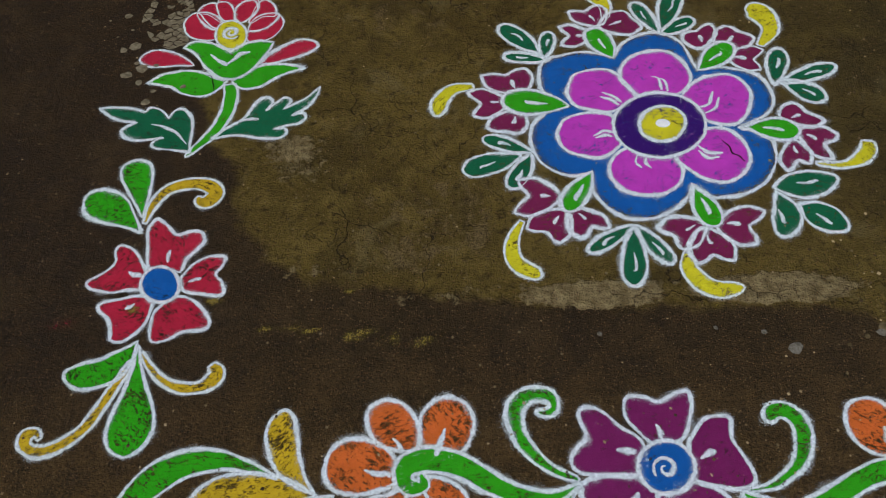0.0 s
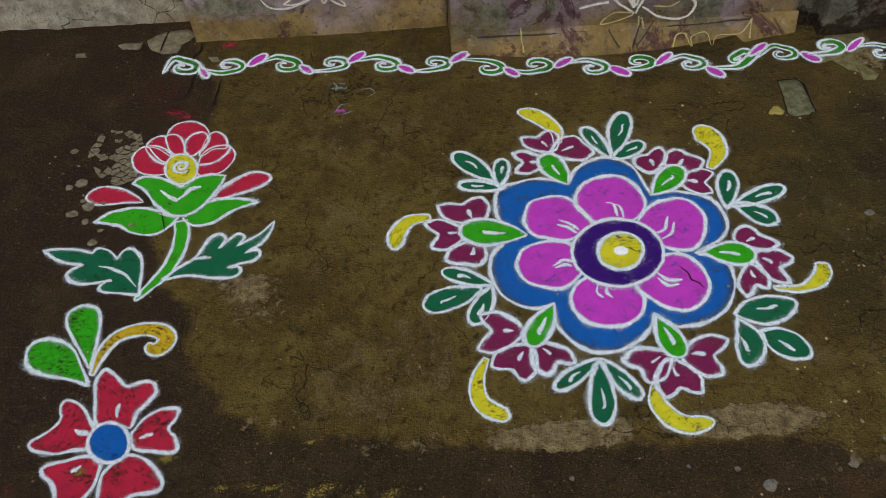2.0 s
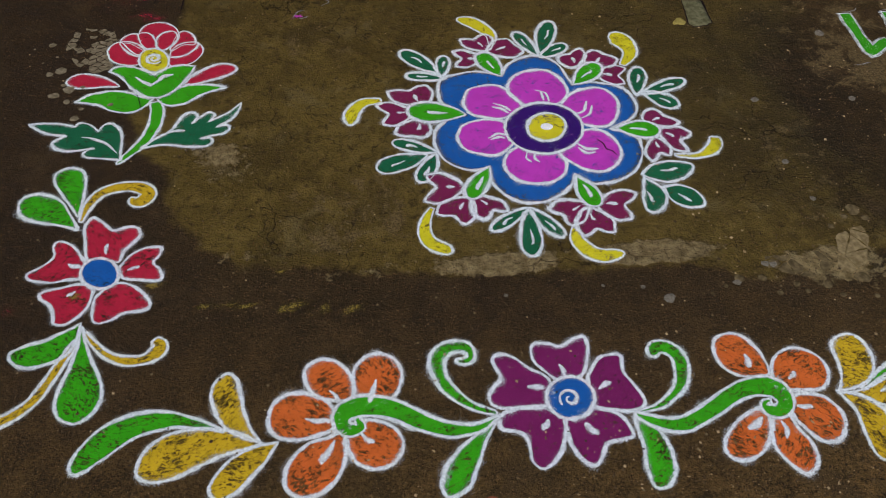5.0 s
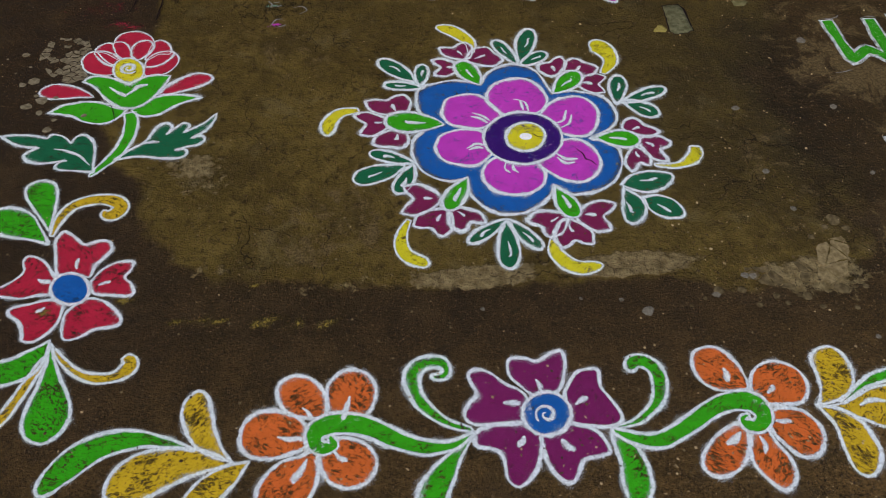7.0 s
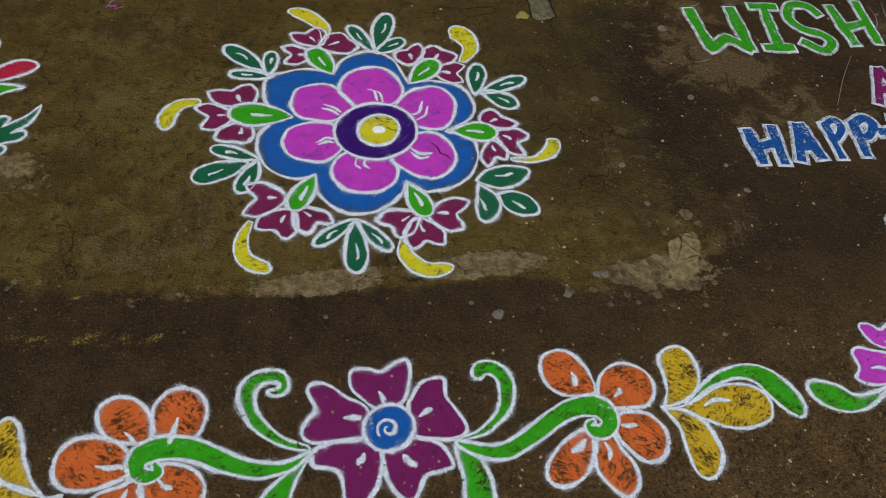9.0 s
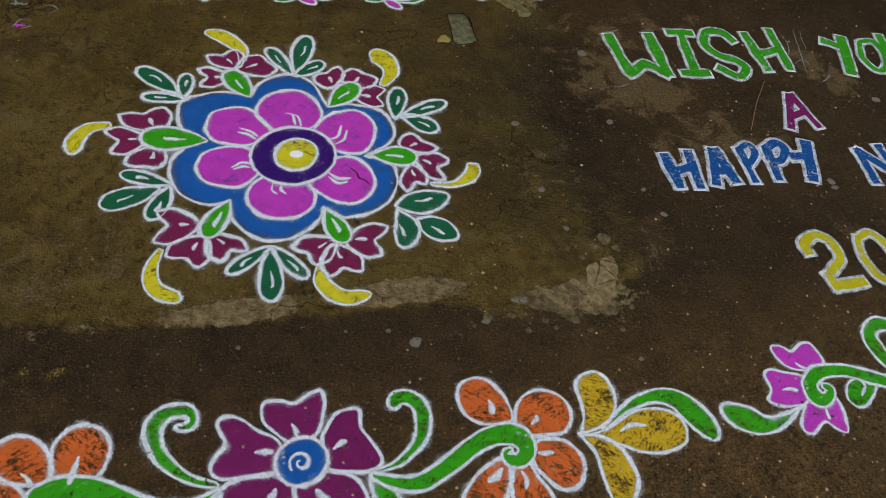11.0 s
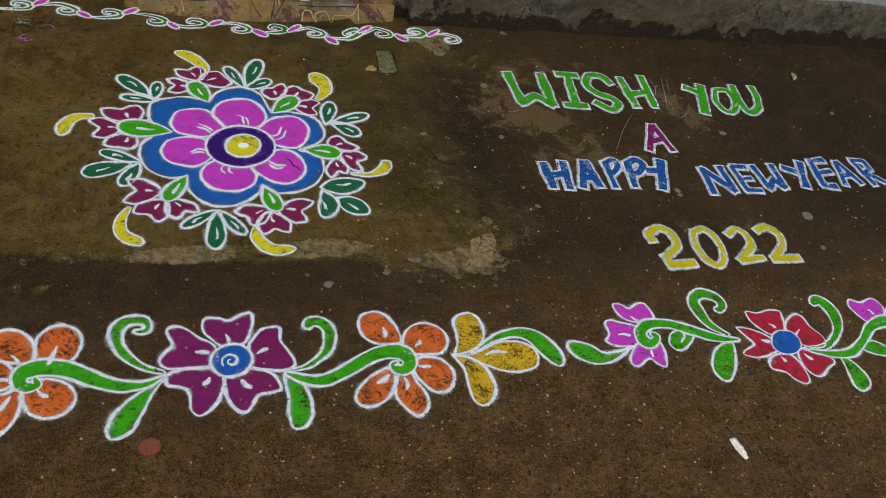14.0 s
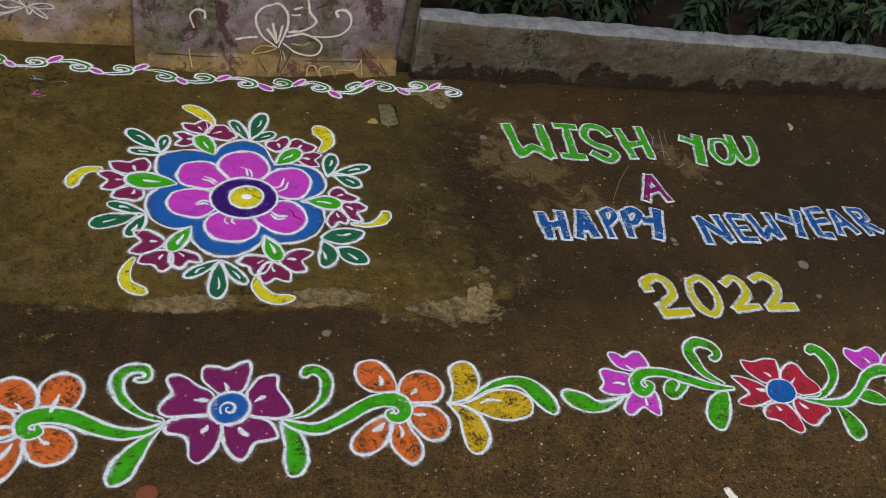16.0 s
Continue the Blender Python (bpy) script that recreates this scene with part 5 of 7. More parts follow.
ribbon(y, "green_leaf", GREEN, [(0.993, 0.720, 0.007), (1.071, 0.761, 0.022), (1.135, 0.774, 0.030), (1.181, 0.758, 0.046), (1.210, 0.717, 0.058), (1.225, 0.677, 0.047), (1.232, 0.655, 0.016)])
patch(y, "green_leaf", GREEN, [(1.272, 0.710), (1.280, 0.727), (1.301, 0.729), (1.340, 0.713), (1.373, 0.683), (1.417, 0.683), (1.472, 0.695), (1.407, 0.658), (1.349, 0.647), (1.309, 0.658), (1.283, 0.680)], sharp=(6,))
k = motif("rangoli_flower", (1.518, 0.737), "magenta three-petalled powder flower held in a green curl", "rangoli flower", "powder flowers of the border")
patch(k, "petal", PINK, [(1.580, 0.785), (1.522, 0.776), (1.483, 0.795), (1.469, 0.828), (1.474, 0.849), (1.498, 0.843), (1.517, 0.828), (1.553, 0.844), (1.576, 0.840), (1.584, 0.807)], line=0.0095)
patch(k, "petal", PINK, [(1.511, 0.750), (1.491, 0.705), (1.450, 0.695), (1.417, 0.703), (1.397, 0.721), (1.416, 0.745), (1.418, 0.780), (1.436, 0.793), (1.468, 0.781), (1.508, 0.765)], line=0.0095)
patch(k, "petal", PINK, [(1.489, 0.701), (1.451, 0.665), (1.443, 0.637), (1.462, 0.630), (1.503, 0.649), (1.521, 0.628), (1.542, 0.615), (1.556, 0.643), (1.562, 0.697), (1.529, 0.707)], line=0.0095)
stroke(k, [(1.509, 0.797), (1.527, 0.778)], 0.0075, lift=0.0028)
stroke(k, [(1.441, 0.738), (1.475, 0.731)], 0.0075, lift=0.0028)
stroke(k, [(1.522, 0.683), (1.518, 0.654)], 0.0075, lift=0.0028)
v = motif("rangoli_vine", (1.669, 0.715), "slim green powder tendrils with small leaves", "rangoli vine")
ribbon(v, "stem", STEM, [(1.544, 0.732, 0.011), (1.558, 0.720, 0.025), (1.543, 0.701, 0.026), (1.518, 0.704, 0.045), (1.514, 0.735, 0.034), (1.549, 0.763, 0.034), (1.611, 0.761, 0.030), (1.676, 0.733, 0.036), (1.738, 0.701, 0.031), (1.790, 0.687, 0.019), (1.824, 0.682, 0.009)], lift=0.004, line=0.009)
patch(v, "leaf", GREEN, [(1.613, 0.725), (1.591, 0.694), (1.602, 0.668), (1.629, 0.669), (1.665, 0.692), (1.686, 0.721), (1.648, 0.736)], line=0.01)
stroke(v, [(1.643, 0.734), (1.650, 0.713), (1.627, 0.690)], 0.007, lift=0.0028)
ribbon(v, "tendril", GREEN, [(1.798, 0.701, 0.013), (1.753, 0.749, 0.030), (1.742, 0.803, 0.041), (1.748, 0.842, 0.035), (1.785, 0.862, 0.039), (1.825, 0.847, 0.037), (1.836, 0.816, 0.032), (1.816, 0.796, 0.024), (1.805, 0.806, 0.016)], line=0.009)
patch(v, "leaf", GREEN, [(1.796, 0.678), (1.753, 0.672), (1.708, 0.636), (1.685, 0.589), (1.699, 0.554), (1.728, 0.554), (1.766, 0.599), (1.789, 0.648)], sharp=(0,), line=0.012)
f = motif("rangoli_flower", (1.980, 0.659), "crimson five-petalled powder flower with a blue eye", "rangoli flower", "powder flowers of the border")
patch(f, "petal", RED, [(1.945, 0.690), (1.913, 0.724), (1.899, 0.754), (1.905, 0.783), (1.941, 0.773), (1.987, 0.780), (2.025, 0.771), (2.016, 0.732), (1.996, 0.694)], line=0.0095)
patch(f, "petal", RED, [(2.004, 0.693), (2.026, 0.731), (2.070, 0.756), (2.094, 0.742), (2.101, 0.701), (2.121, 0.666), (2.111, 0.634), (2.075, 0.627), (2.031, 0.643), (2.022, 0.661)], line=0.0095)
patch(f, "petal", RED, [(2.006, 0.628), (2.058, 0.618), (2.095, 0.593), (2.102, 0.571), (2.069, 0.554), (2.025, 0.529), (1.999, 0.542), (1.988, 0.580)], line=0.0095)
patch(f, "petal", RED, [(1.935, 0.621), (1.889, 0.606), (1.876, 0.573), (1.916, 0.556), (1.930, 0.530), (1.959, 0.511), (1.981, 0.524), (1.984, 0.574), (1.970, 0.611)], line=0.0095)
patch(f, "petal", RED, [(1.943, 0.669), (1.895, 0.711), (1.839, 0.727), (1.854, 0.693), (1.866, 0.660), (1.826, 0.644), (1.814, 0.629), (1.860, 0.615), (1.912, 0.624), (1.943, 0.641)], line=0.0095)
stroke(f, [(1.957, 0.729), (1.972, 0.714)], 0.0075, lift=0.0028)
stroke(f, [(2.056, 0.699), (2.026, 0.678)], 0.0075, lift=0.0028)
stroke(f, [(1.896, 0.674), (1.923, 0.667)], 0.0075, lift=0.0028)
stroke(f, [(1.927, 0.608), (1.936, 0.592)], 0.0075, lift=0.0028)
stroke(f, [(2.013, 0.613), (2.028, 0.590)], 0.0075, lift=0.0028)
disc(f, "eye", BLUE, (1.977, 0.657), (0.038, -0.024), (-0.037, -0.037), lift=0.005, line=0.008)
v = motif("rangoli_vine", (2.201, 0.605), "slim green powder tendrils with small leaves", "rangoli vine")
ribbon(v, "tendril", GREEN, [(2.023, 0.629, 0.009), (2.108, 0.630, 0.021), (2.177, 0.671, 0.022), (2.212, 0.724, 0.040), (2.215, 0.774, 0.046), (2.190, 0.803, 0.041), (2.160, 0.787, 0.018)], line=0.009)
patch(v, "leaf", GREEN, [(2.137, 0.601), (2.164, 0.569), (2.184, 0.520), (2.173, 0.481), (2.135, 0.466), (2.118, 0.487), (2.127, 0.543)], sharp=(0,), line=0.01)
ribbon(v, "stem", STEM, [(2.038, 0.621, 0.010), (2.110, 0.600, 0.024), (2.184, 0.598, 0.030), (2.255, 0.636, 0.025), (2.322, 0.683, 0.033), (2.391, 0.699, 0.047), (2.421, 0.676, 0.048), (2.417, 0.639, 0.033), (2.387, 0.631, 0.029), (2.385, 0.659, 0.014)], lift=0.004, line=0.009)
patch(v, "leaf", GREEN, [(2.223, 0.620), (2.286, 0.633), (2.324, 0.607), (2.325, 0.578), (2.290, 0.576), (2.247, 0.593)], sharp=(0,), line=0.009)
k = motif("rangoli_flower", (2.422, 0.692), "magenta powder flower held in a green curl", "rangoli flower", "powder flowers of the border")
patch(k, "petal", PINK, [(2.377, 0.696), (2.331, 0.696), (2.306, 0.731), (2.296, 0.769), (2.314, 0.796), (2.350, 0.781), (2.406, 0.793), (2.423, 0.758), (2.404, 0.717)], line=0.0095)
patch(k, "petal", PINK, [(2.396, 0.706), (2.445, 0.756), (2.500, 0.772), (2.520, 0.754), (2.515, 0.706), (2.492, 0.662), (2.437, 0.667), (2.424, 0.680)], line=0.0095)
stroke(k, [(2.355, 0.752), (2.366, 0.732)], 0.0075, lift=0.0028)
petal(k, PINK, (2.428, 0.643), (2.571, 0.679), (2.514, 0.638), (2.495, 0.590), line=.008, bulge=.3)
petal(k, PINK, (2.389, 0.615), (2.427, 0.557), (2.384, 0.566), (2.358, 0.586), line=.008, bulge=.3)


# ---- the small running vine along the wall ----
u = motif("rangoli_vine_curl", (-0.590, 2.320), "green powder comma curl with a magenta bud", "rangoli vine", "curls of the running vine")
frond(u, "curl", GREEN_SHADE, [(-0.655, 2.298), (-0.633, 2.359), (-0.600, 2.349), (-0.569, 2.332), (-0.562, 2.312), (-0.581, 2.300), (-0.611, 2.305), (-0.621, 2.324), (-0.609, 2.333), (-0.592, 2.323)], 0.031, 0.85, 0.8, line=0.0100, lift=0.0)
frond(u, "bud", PINK, [(-0.554, 2.317), (-0.524, 2.263)], 0.028, 0.55, 0.5, line=0.0105, lift=0.003)
u = motif("rangoli_vine_curl", (-0.461, 2.313), "green powder comma curl with a magenta bud", "rangoli vine", "curls of the running vine")
frond(u, "curl", GREEN_SHADE, [(-0.560, 2.312), (-0.497, 2.285), (-0.465, 2.287), (-0.437, 2.296), (-0.434, 2.315), (-0.456, 2.332), (-0.485, 2.333), (-0.492, 2.316), (-0.478, 2.305), (-0.462, 2.311)], 0.025, 0.85, 0.8, line=0.0100, lift=0.0)
frond(u, "bud", PINK, [(-0.419, 2.304), (-0.365, 2.355)], 0.039, 0.55, 0.5, line=0.0105, lift=0.003)
u = motif("rangoli_vine_curl", (-0.303, 2.299), "green powder comma curl with a magenta bud", "rangoli vine", "curls of the running vine")
frond(u, "curl", GREEN_SHADE, [(-0.387, 2.314), (-0.343, 2.338), (-0.310, 2.328), (-0.281, 2.313), (-0.276, 2.292), (-0.295, 2.279), (-0.324, 2.285), (-0.333, 2.304), (-0.321, 2.312), (-0.304, 2.303)], 0.029, 0.85, 0.8, line=0.0100, lift=0.0)
frond(u, "bud", PINK, [(-0.271, 2.293), (-0.233, 2.252)], 0.032, 0.55, 0.5, line=0.0105, lift=0.003)
u = motif("rangoli_vine_curl", (-0.168, 2.292), "green powder comma curl with a magenta bud", "rangoli vine", "curls of the running vine")
frond(u, "curl", GREEN_SHADE, [(-0.250, 2.265), (-0.205, 2.264), (-0.174, 2.266), (-0.146, 2.275), (-0.141, 2.294), (-0.161, 2.311), (-0.190, 2.311), (-0.198, 2.295), (-0.185, 2.284), (-0.169, 2.290)], 0.026, 0.85, 0.8, line=0.0100, lift=0.0)
frond(u, "bud", PINK, [(-0.137, 2.290), (-0.087, 2.336)], 0.037, 0.55, 0.5, line=0.0105, lift=0.003)
u = motif("rangoli_vine_curl", (-0.026, 2.271), "green powder comma curl with a magenta bud", "rangoli vine", "curls of the running vine")
frond(u, "curl", GREEN_SHADE, [(-0.137, 2.293), (-0.063, 2.308), (-0.031, 2.299), (-0.003, 2.283), (0.001, 2.263), (-0.020, 2.251), (-0.048, 2.256), (-0.055, 2.275), (-0.042, 2.283), (-0.027, 2.273)], 0.028, 0.85, 0.8, line=0.0100, lift=0.0)
frond(u, "bud", PINK, [(0.003, 2.264), (0.051, 2.227)], 0.036, 0.55, 0.5, line=0.0105, lift=0.003)
u = motif("rangoli_vine_curl", (0.116, 2.264), "green powder comma curl with a magenta bud", "rangoli vine", "curls of the running vine")
frond(u, "curl", GREEN_SHADE, [(0.025, 2.236), (0.076, 2.236), (0.108, 2.239), (0.137, 2.248), (0.144, 2.266), (0.124, 2.283), (0.096, 2.284), (0.087, 2.268), (0.098, 2.257), (0.115, 2.262)], 0.027, 0.85, 0.8, line=0.0100, lift=0.0)
frond(u, "bud", PINK, [(0.147, 2.260), (0.205, 2.305)], 0.036, 0.55, 0.5, line=0.0105, lift=0.003)
u = motif("rangoli_vine_curl", (0.262, 2.228), "green powder comma curl with a magenta bud", "rangoli vine", "curls of the running vine")
frond(u, "curl", GREEN_SHADE, [(0.181, 2.272), (0.228, 2.265), (0.258, 2.256), (0.285, 2.240), (0.288, 2.221), (0.266, 2.209), (0.238, 2.214), (0.232, 2.231), (0.246, 2.239), (0.261, 2.231)], 0.027, 0.85, 0.8, line=0.0100, lift=0.0)
frond(u, "bud", PINK, [(0.293, 2.224), (0.332, 2.183)], 0.035, 0.55, 0.5, line=0.0105, lift=0.003)
u = motif("rangoli_vine_curl", (0.394, 2.228), "green powder comma curl with a magenta bud", "rangoli vine", "curls of the running vine")
frond(u, "curl", GREEN_SHADE, [(0.306, 2.214), (0.352, 2.200), (0.384, 2.203), (0.414, 2.211), (0.422, 2.230), (0.403, 2.246), (0.375, 2.247), (0.364, 2.231), (0.376, 2.220), (0.392, 2.226)], 0.028, 0.85, 0.8, line=0.0100, lift=0.0)
frond(u, "bud", PINK, [(0.432, 2.212), (0.491, 2.249)], 0.035, 0.55, 0.5, line=0.0105, lift=0.003)
u = motif("rangoli_vine_curl", (0.547, 2.198), "green powder comma curl with a magenta bud", "rangoli vine", "curls of the running vine")
frond(u, "curl", GREEN_SHADE, [(0.457, 2.221), (0.515, 2.235), (0.546, 2.226), (0.571, 2.210), (0.573, 2.191), (0.550, 2.179), (0.522, 2.184), (0.518, 2.202), (0.532, 2.210), (0.546, 2.201)], 0.025, 0.85, 0.8, line=0.0100, lift=0.0)
frond(u, "bud", PINK, [(0.584, 2.198), (0.636, 2.156)], 0.038, 0.55, 0.5, line=0.0105, lift=0.003)
u = motif("rangoli_vine_curl", (0.677, 2.210), "green powder comma curl with a magenta bud", "rangoli vine", "curls of the running vine")
frond(u, "curl", GREEN_SHADE, [(0.612, 2.174), (0.633, 2.183), (0.665, 2.185), (0.696, 2.194), (0.704, 2.212), (0.687, 2.228), (0.659, 2.230), (0.647, 2.213), (0.658, 2.203), (0.675, 2.208)], 0.029, 0.85, 0.8, line=0.0100, lift=0.0)
frond(u, "bud", PINK, [(0.709, 2.191), (0.766, 2.242)], 0.031, 0.55, 0.5, line=0.0105, lift=0.003)
u = motif("rangoli_vine_curl", (0.815, 2.188), "green powder comma curl with a magenta bud", "rangoli vine", "curls of the running vine")
frond(u, "curl", GREEN_SHADE, [(0.729, 2.200), (0.786, 2.223), (0.815, 2.214), (0.840, 2.199), (0.840, 2.180), (0.816, 2.168), (0.789, 2.174), (0.786, 2.191), (0.800, 2.199), (0.814, 2.190)], 0.025, 0.85, 0.8, line=0.0100, lift=0.0)
frond(u, "bud", PINK, [(0.842, 2.170), (0.885, 2.122)], 0.038, 0.55, 0.5, line=0.0105, lift=0.003)
u = motif("rangoli_vine_curl", (0.953, 2.209), "green powder comma curl with a magenta bud", "rangoli vine", "curls of the running vine")
frond(u, "curl", GREEN_SHADE, [(0.854, 2.166), (0.902, 2.162), (0.934, 2.164), (0.970, 2.192), (0.982, 2.210), (0.965, 2.227), (0.931, 2.208), (0.919, 2.193), (0.928, 2.181), (0.951, 2.206)], 0.030, 0.85, 0.8, line=0.0100, lift=0.0)
frond(u, "bud", PINK, [(0.971, 2.203), (1.037, 2.253)], 0.03, 0.55, 0.5, line=0.0105, lift=0.003)
u = motif("rangoli_vine_curl", (1.073, 2.203), "green powder comma curl with a magenta bud", "rangoli vine", "curls of the running vine")
frond(u, "curl", GREEN_SHADE, [(0.986, 2.191), (1.046, 2.239), (1.075, 2.230), (1.099, 2.214), (1.098, 2.195), (1.073, 2.184), (1.046, 2.189), (1.044, 2.206), (1.059, 2.214), (1.072, 2.205)], 0.024, 0.85, 0.8, line=0.0100, lift=0.0)
frond(u, "bud", PINK, [(1.112, 2.198), (1.159, 2.156)], 0.041, 0.55, 0.5, line=0.0105, lift=0.011)
u = motif("rangoli_vine_curl", (1.206, 2.216), "green powder comma curl with a magenta bud", "rangoli vine", "curls of the running vine")
frond(u, "curl", GREEN_SHADE, [(1.129, 2.189), (1.157, 2.187), (1.190, 2.190), (1.222, 2.198), (1.234, 2.217), (1.219, 2.234), (1.190, 2.234), (1.176, 2.219), (1.185, 2.207), (1.203, 2.214)], 0.031, 0.85, 0.8, line=0.0100, lift=0.009)
frond(u, "bud", PINK, [(1.240, 2.189), (1.308, 2.246)], 0.028, 0.55, 0.5, line=0.0105, lift=0.011)
u = motif("rangoli_vine_curl", (1.343, 2.178), "green powder comma curl", "rangoli vine", "curls of the running vine")
frond(u, "curl", GREEN_SHADE, [(1.272, 2.208), (1.318, 2.214), (1.347, 2.205), (1.369, 2.190), (1.366, 2.171), (1.340, 2.159), (1.314, 2.164), (1.313, 2.181), (1.329, 2.189), (1.342, 2.180)], 0.023, 0.85, 0.8, line=0.0100, lift=0.009)


# ---- the greeting ----
letter("W", LETTER_GREEN, [[(1.504, 1.970), (1.505, 1.790), (1.573, 1.838), (1.627, 1.784)], [(1.627, 1.784), (1.641, 1.967)]], 0.03, "green powder capital W with a white outline", "letters of the greeting")
letter("I", LETTER_GREEN, [[(1.717, 1.977), (1.793, 1.968)], [(1.755, 1.967), (1.725, 1.791)], [(1.682, 1.784), (1.763, 1.778)]], 0.026, "green powder capital I with a white outline", "letters of the greeting")
letter("S", LETTER_GREEN, [[(1.925, 1.923), (1.905, 1.967), (1.853, 1.970), (1.816, 1.914), (1.839, 1.860), (1.890, 1.829), (1.904, 1.790), (1.861, 1.758), (1.814, 1.800)]], 0.026, "green powder capital S with a white outline", "letters of the greeting")
letter("H", LETTER_GREEN, [[(1.984, 1.955), (1.979, 1.780)], [(2.084, 1.969), (2.060, 1.781)], [(1.983, 1.851), (2.073, 1.875)]], 0.026, "green powder capital H with a white outline", "letters of the greeting")
letter("Y", LETTER_GREEN, [[(2.261, 1.905), (2.315, 1.872)], [(2.338, 1.918), (2.272, 1.747)]], 0.032, "green powder capital Y with a white outline", "letters of the greeting")
letter("O", LETTER_GREEN, [[(2.404, 1.896), (2.455, 1.890), (2.453, 1.814), (2.409, 1.755), (2.370, 1.762), (2.363, 1.821), (2.394, 1.889)]], 0.021, "green powder capital O with a white outline", "letters of the greeting")
letter("U", LETTER_GREEN, [[(2.496, 1.922), (2.476, 1.815), (2.487, 1.749), (2.548, 1.786), (2.580, 1.861), (2.589, 1.916)]], 0.026, "green powder capital U with a white outline", "letters of the greeting")
letter("A", MAROON2, [[(1.989, 1.663), (1.920, 1.530)], [(1.995, 1.663), (2.014, 1.526)], [(1.948, 1.574), (2.005, 1.589)]], 0.024, "purple powder capital A with a white outline", "letters of the greeting")
letter("H", LETTER_BLUE, [[(1.470, 1.460), (1.465, 1.349)], [(1.545, 1.465), (1.524, 1.341)], [(1.470, 1.401), (1.536, 1.410)]], 0.0286, "blue powder capital H with a white outline", "letters of the greeting")
letter("A", LETTER_BLUE, [[(1.623, 1.466), (1.576, 1.346)], [(1.631, 1.466), (1.637, 1.347)], [(1.593, 1.385), (1.636, 1.391)]], 0.0264, "blue powder capital A with a white outline", "letters of the greeting")
letter("P", LETTER_BLUE, [[(1.707, 1.457), (1.697, 1.342)], [(1.704, 1.462), (1.744, 1.474), (1.749, 1.445), (1.719, 1.409), (1.698, 1.406)]], 0.0242, "blue powder capital P with a white outline", "letters of the greeting")
letter("P", LETTER_BLUE, [[(1.792, 1.448), (1.774, 1.342)], [(1.789, 1.457), (1.835, 1.474), (1.849, 1.445), (1.817, 1.408), (1.786, 1.405)]], 0.0242, "blue powder capital P with a white outline", "letters of the greeting")
letter("Y", LETTER_BLUE, [[(1.861, 1.420), (1.906, 1.418)], [(1.932, 1.465), (1.878, 1.330)]], 0.033, "blue powder capital Y with a white outline", "letters of the greeting")
letter("N", LETTER_BLUE, [[(2.072, 1.299), (2.086, 1.421)], [(2.086, 1.421), (2.163, 1.308)], [(2.163, 1.308), (2.165, 1.429)]], 0.0264, "blue powder capital N with a white outline", "letters of the greeting")
letter("E", LETTER_BLUE, [[(2.219, 1.428), (2.219, 1.312)], [(2.222, 1.434), (2.273, 1.426)], [(2.220, 1.366), (2.265, 1.367)], [(2.217, 1.309), (2.273, 1.303)]], 0.022, "blue powder capital E with a white outline", "letters of the greeting")
letter("W", LETTER_BLUE, [[(2.310, 1.431), (2.319, 1.313), (2.362, 1.361), (2.387, 1.318)], [(2.387, 1.318), (2.396, 1.436)]], 0.0253, "blue powder capital W with a white outline", "letters of the greeting")
letter("Y", LETTER_BLUE, [[(2.445, 1.422), (2.497, 1.394)], [(2.535, 1.448), (2.486, 1.320)]], 0.0286, "blue powder capital Y with a white outline", "letters of the greeting")
letter("E", LETTER_BLUE, [[(2.590, 1.450), (2.570, 1.330)], [(2.590, 1.457), (2.653, 1.462)], [(2.581, 1.387), (2.647, 1.397)], [(2.566, 1.323), (2.619, 1.315)]], 0.0242, "blue powder capital E with a white outline", "letters of the greeting")
letter("A", LETTER_BLUE, [[(2.709, 1.448), (2.670, 1.326)], [(2.715, 1.448), (2.749, 1.330)], [(2.684, 1.371), (2.735, 1.382)]], 0.022, "blue powder capital A with a white outline", "letters of the greeting")
letter("R", LETTER_BLUE, [[(2.791, 1.446), (2.809, 1.321)], [(2.789, 1.459), (2.846, 1.451), (2.846, 1.405), (2.795, 1.380)], [(2.810, 1.386), (2.867, 1.333)]], 0.022, "blue powder capital R with a white outline", "letters of the greeting")
letter("2", LEMON, [[(1.722, 1.091), (1.724, 1.122), (1.770, 1.143), (1.805, 1.114), (1.799, 1.062), (1.751, 1.025)], [(1.735, 1.019), (1.740, 0.980)], [(1.740, 0.980), (1.824, 0.985)]], 0.025, "yellow powder numeral 2 with a white outline", "letters of the greeting")
letter("0", LEMON, [[(1.891, 1.119), (1.938, 1.127), (1.962, 1.078), (1.951, 1.010), (1.910, 0.971), (1.876, 0.999), (1.870, 1.060), (1.891, 1.119)]], 0.0203, "yellow powder numeral 0 with a white outline", "letters of the greeting")
letter("2", LEMON, [[(2.019, 1.102), (2.062, 1.124), (2.087, 1.096), (2.079, 1.046), (2.034, 1.009), (2.006, 0.988)], [(2.008, 0.984), (2.093, 0.990)]], 0.0203, "yellow powder numeral 2 with a white outline", "letters of the greeting")
letter("2", LEMON, [[(2.142, 1.113), (2.186, 1.126), (2.218, 1.088), (2.197, 1.034), (2.139, 0.990)], [(2.134, 0.982), (2.232, 0.980)]], 0.0234, "yellow powder numeral 2 with a white outline", "letters of the greeting")


# ---- small things: how they are made ----
def plain_mesh(name, verts, faces, mat, smooth=True):
    me = bpy.data.meshes.new(name)
    me.from_pydata(verts, [], faces)
    me.materials.append(mat)
    for p in me.polygons:
        p.use_smooth = smooth
    return new(name, me)


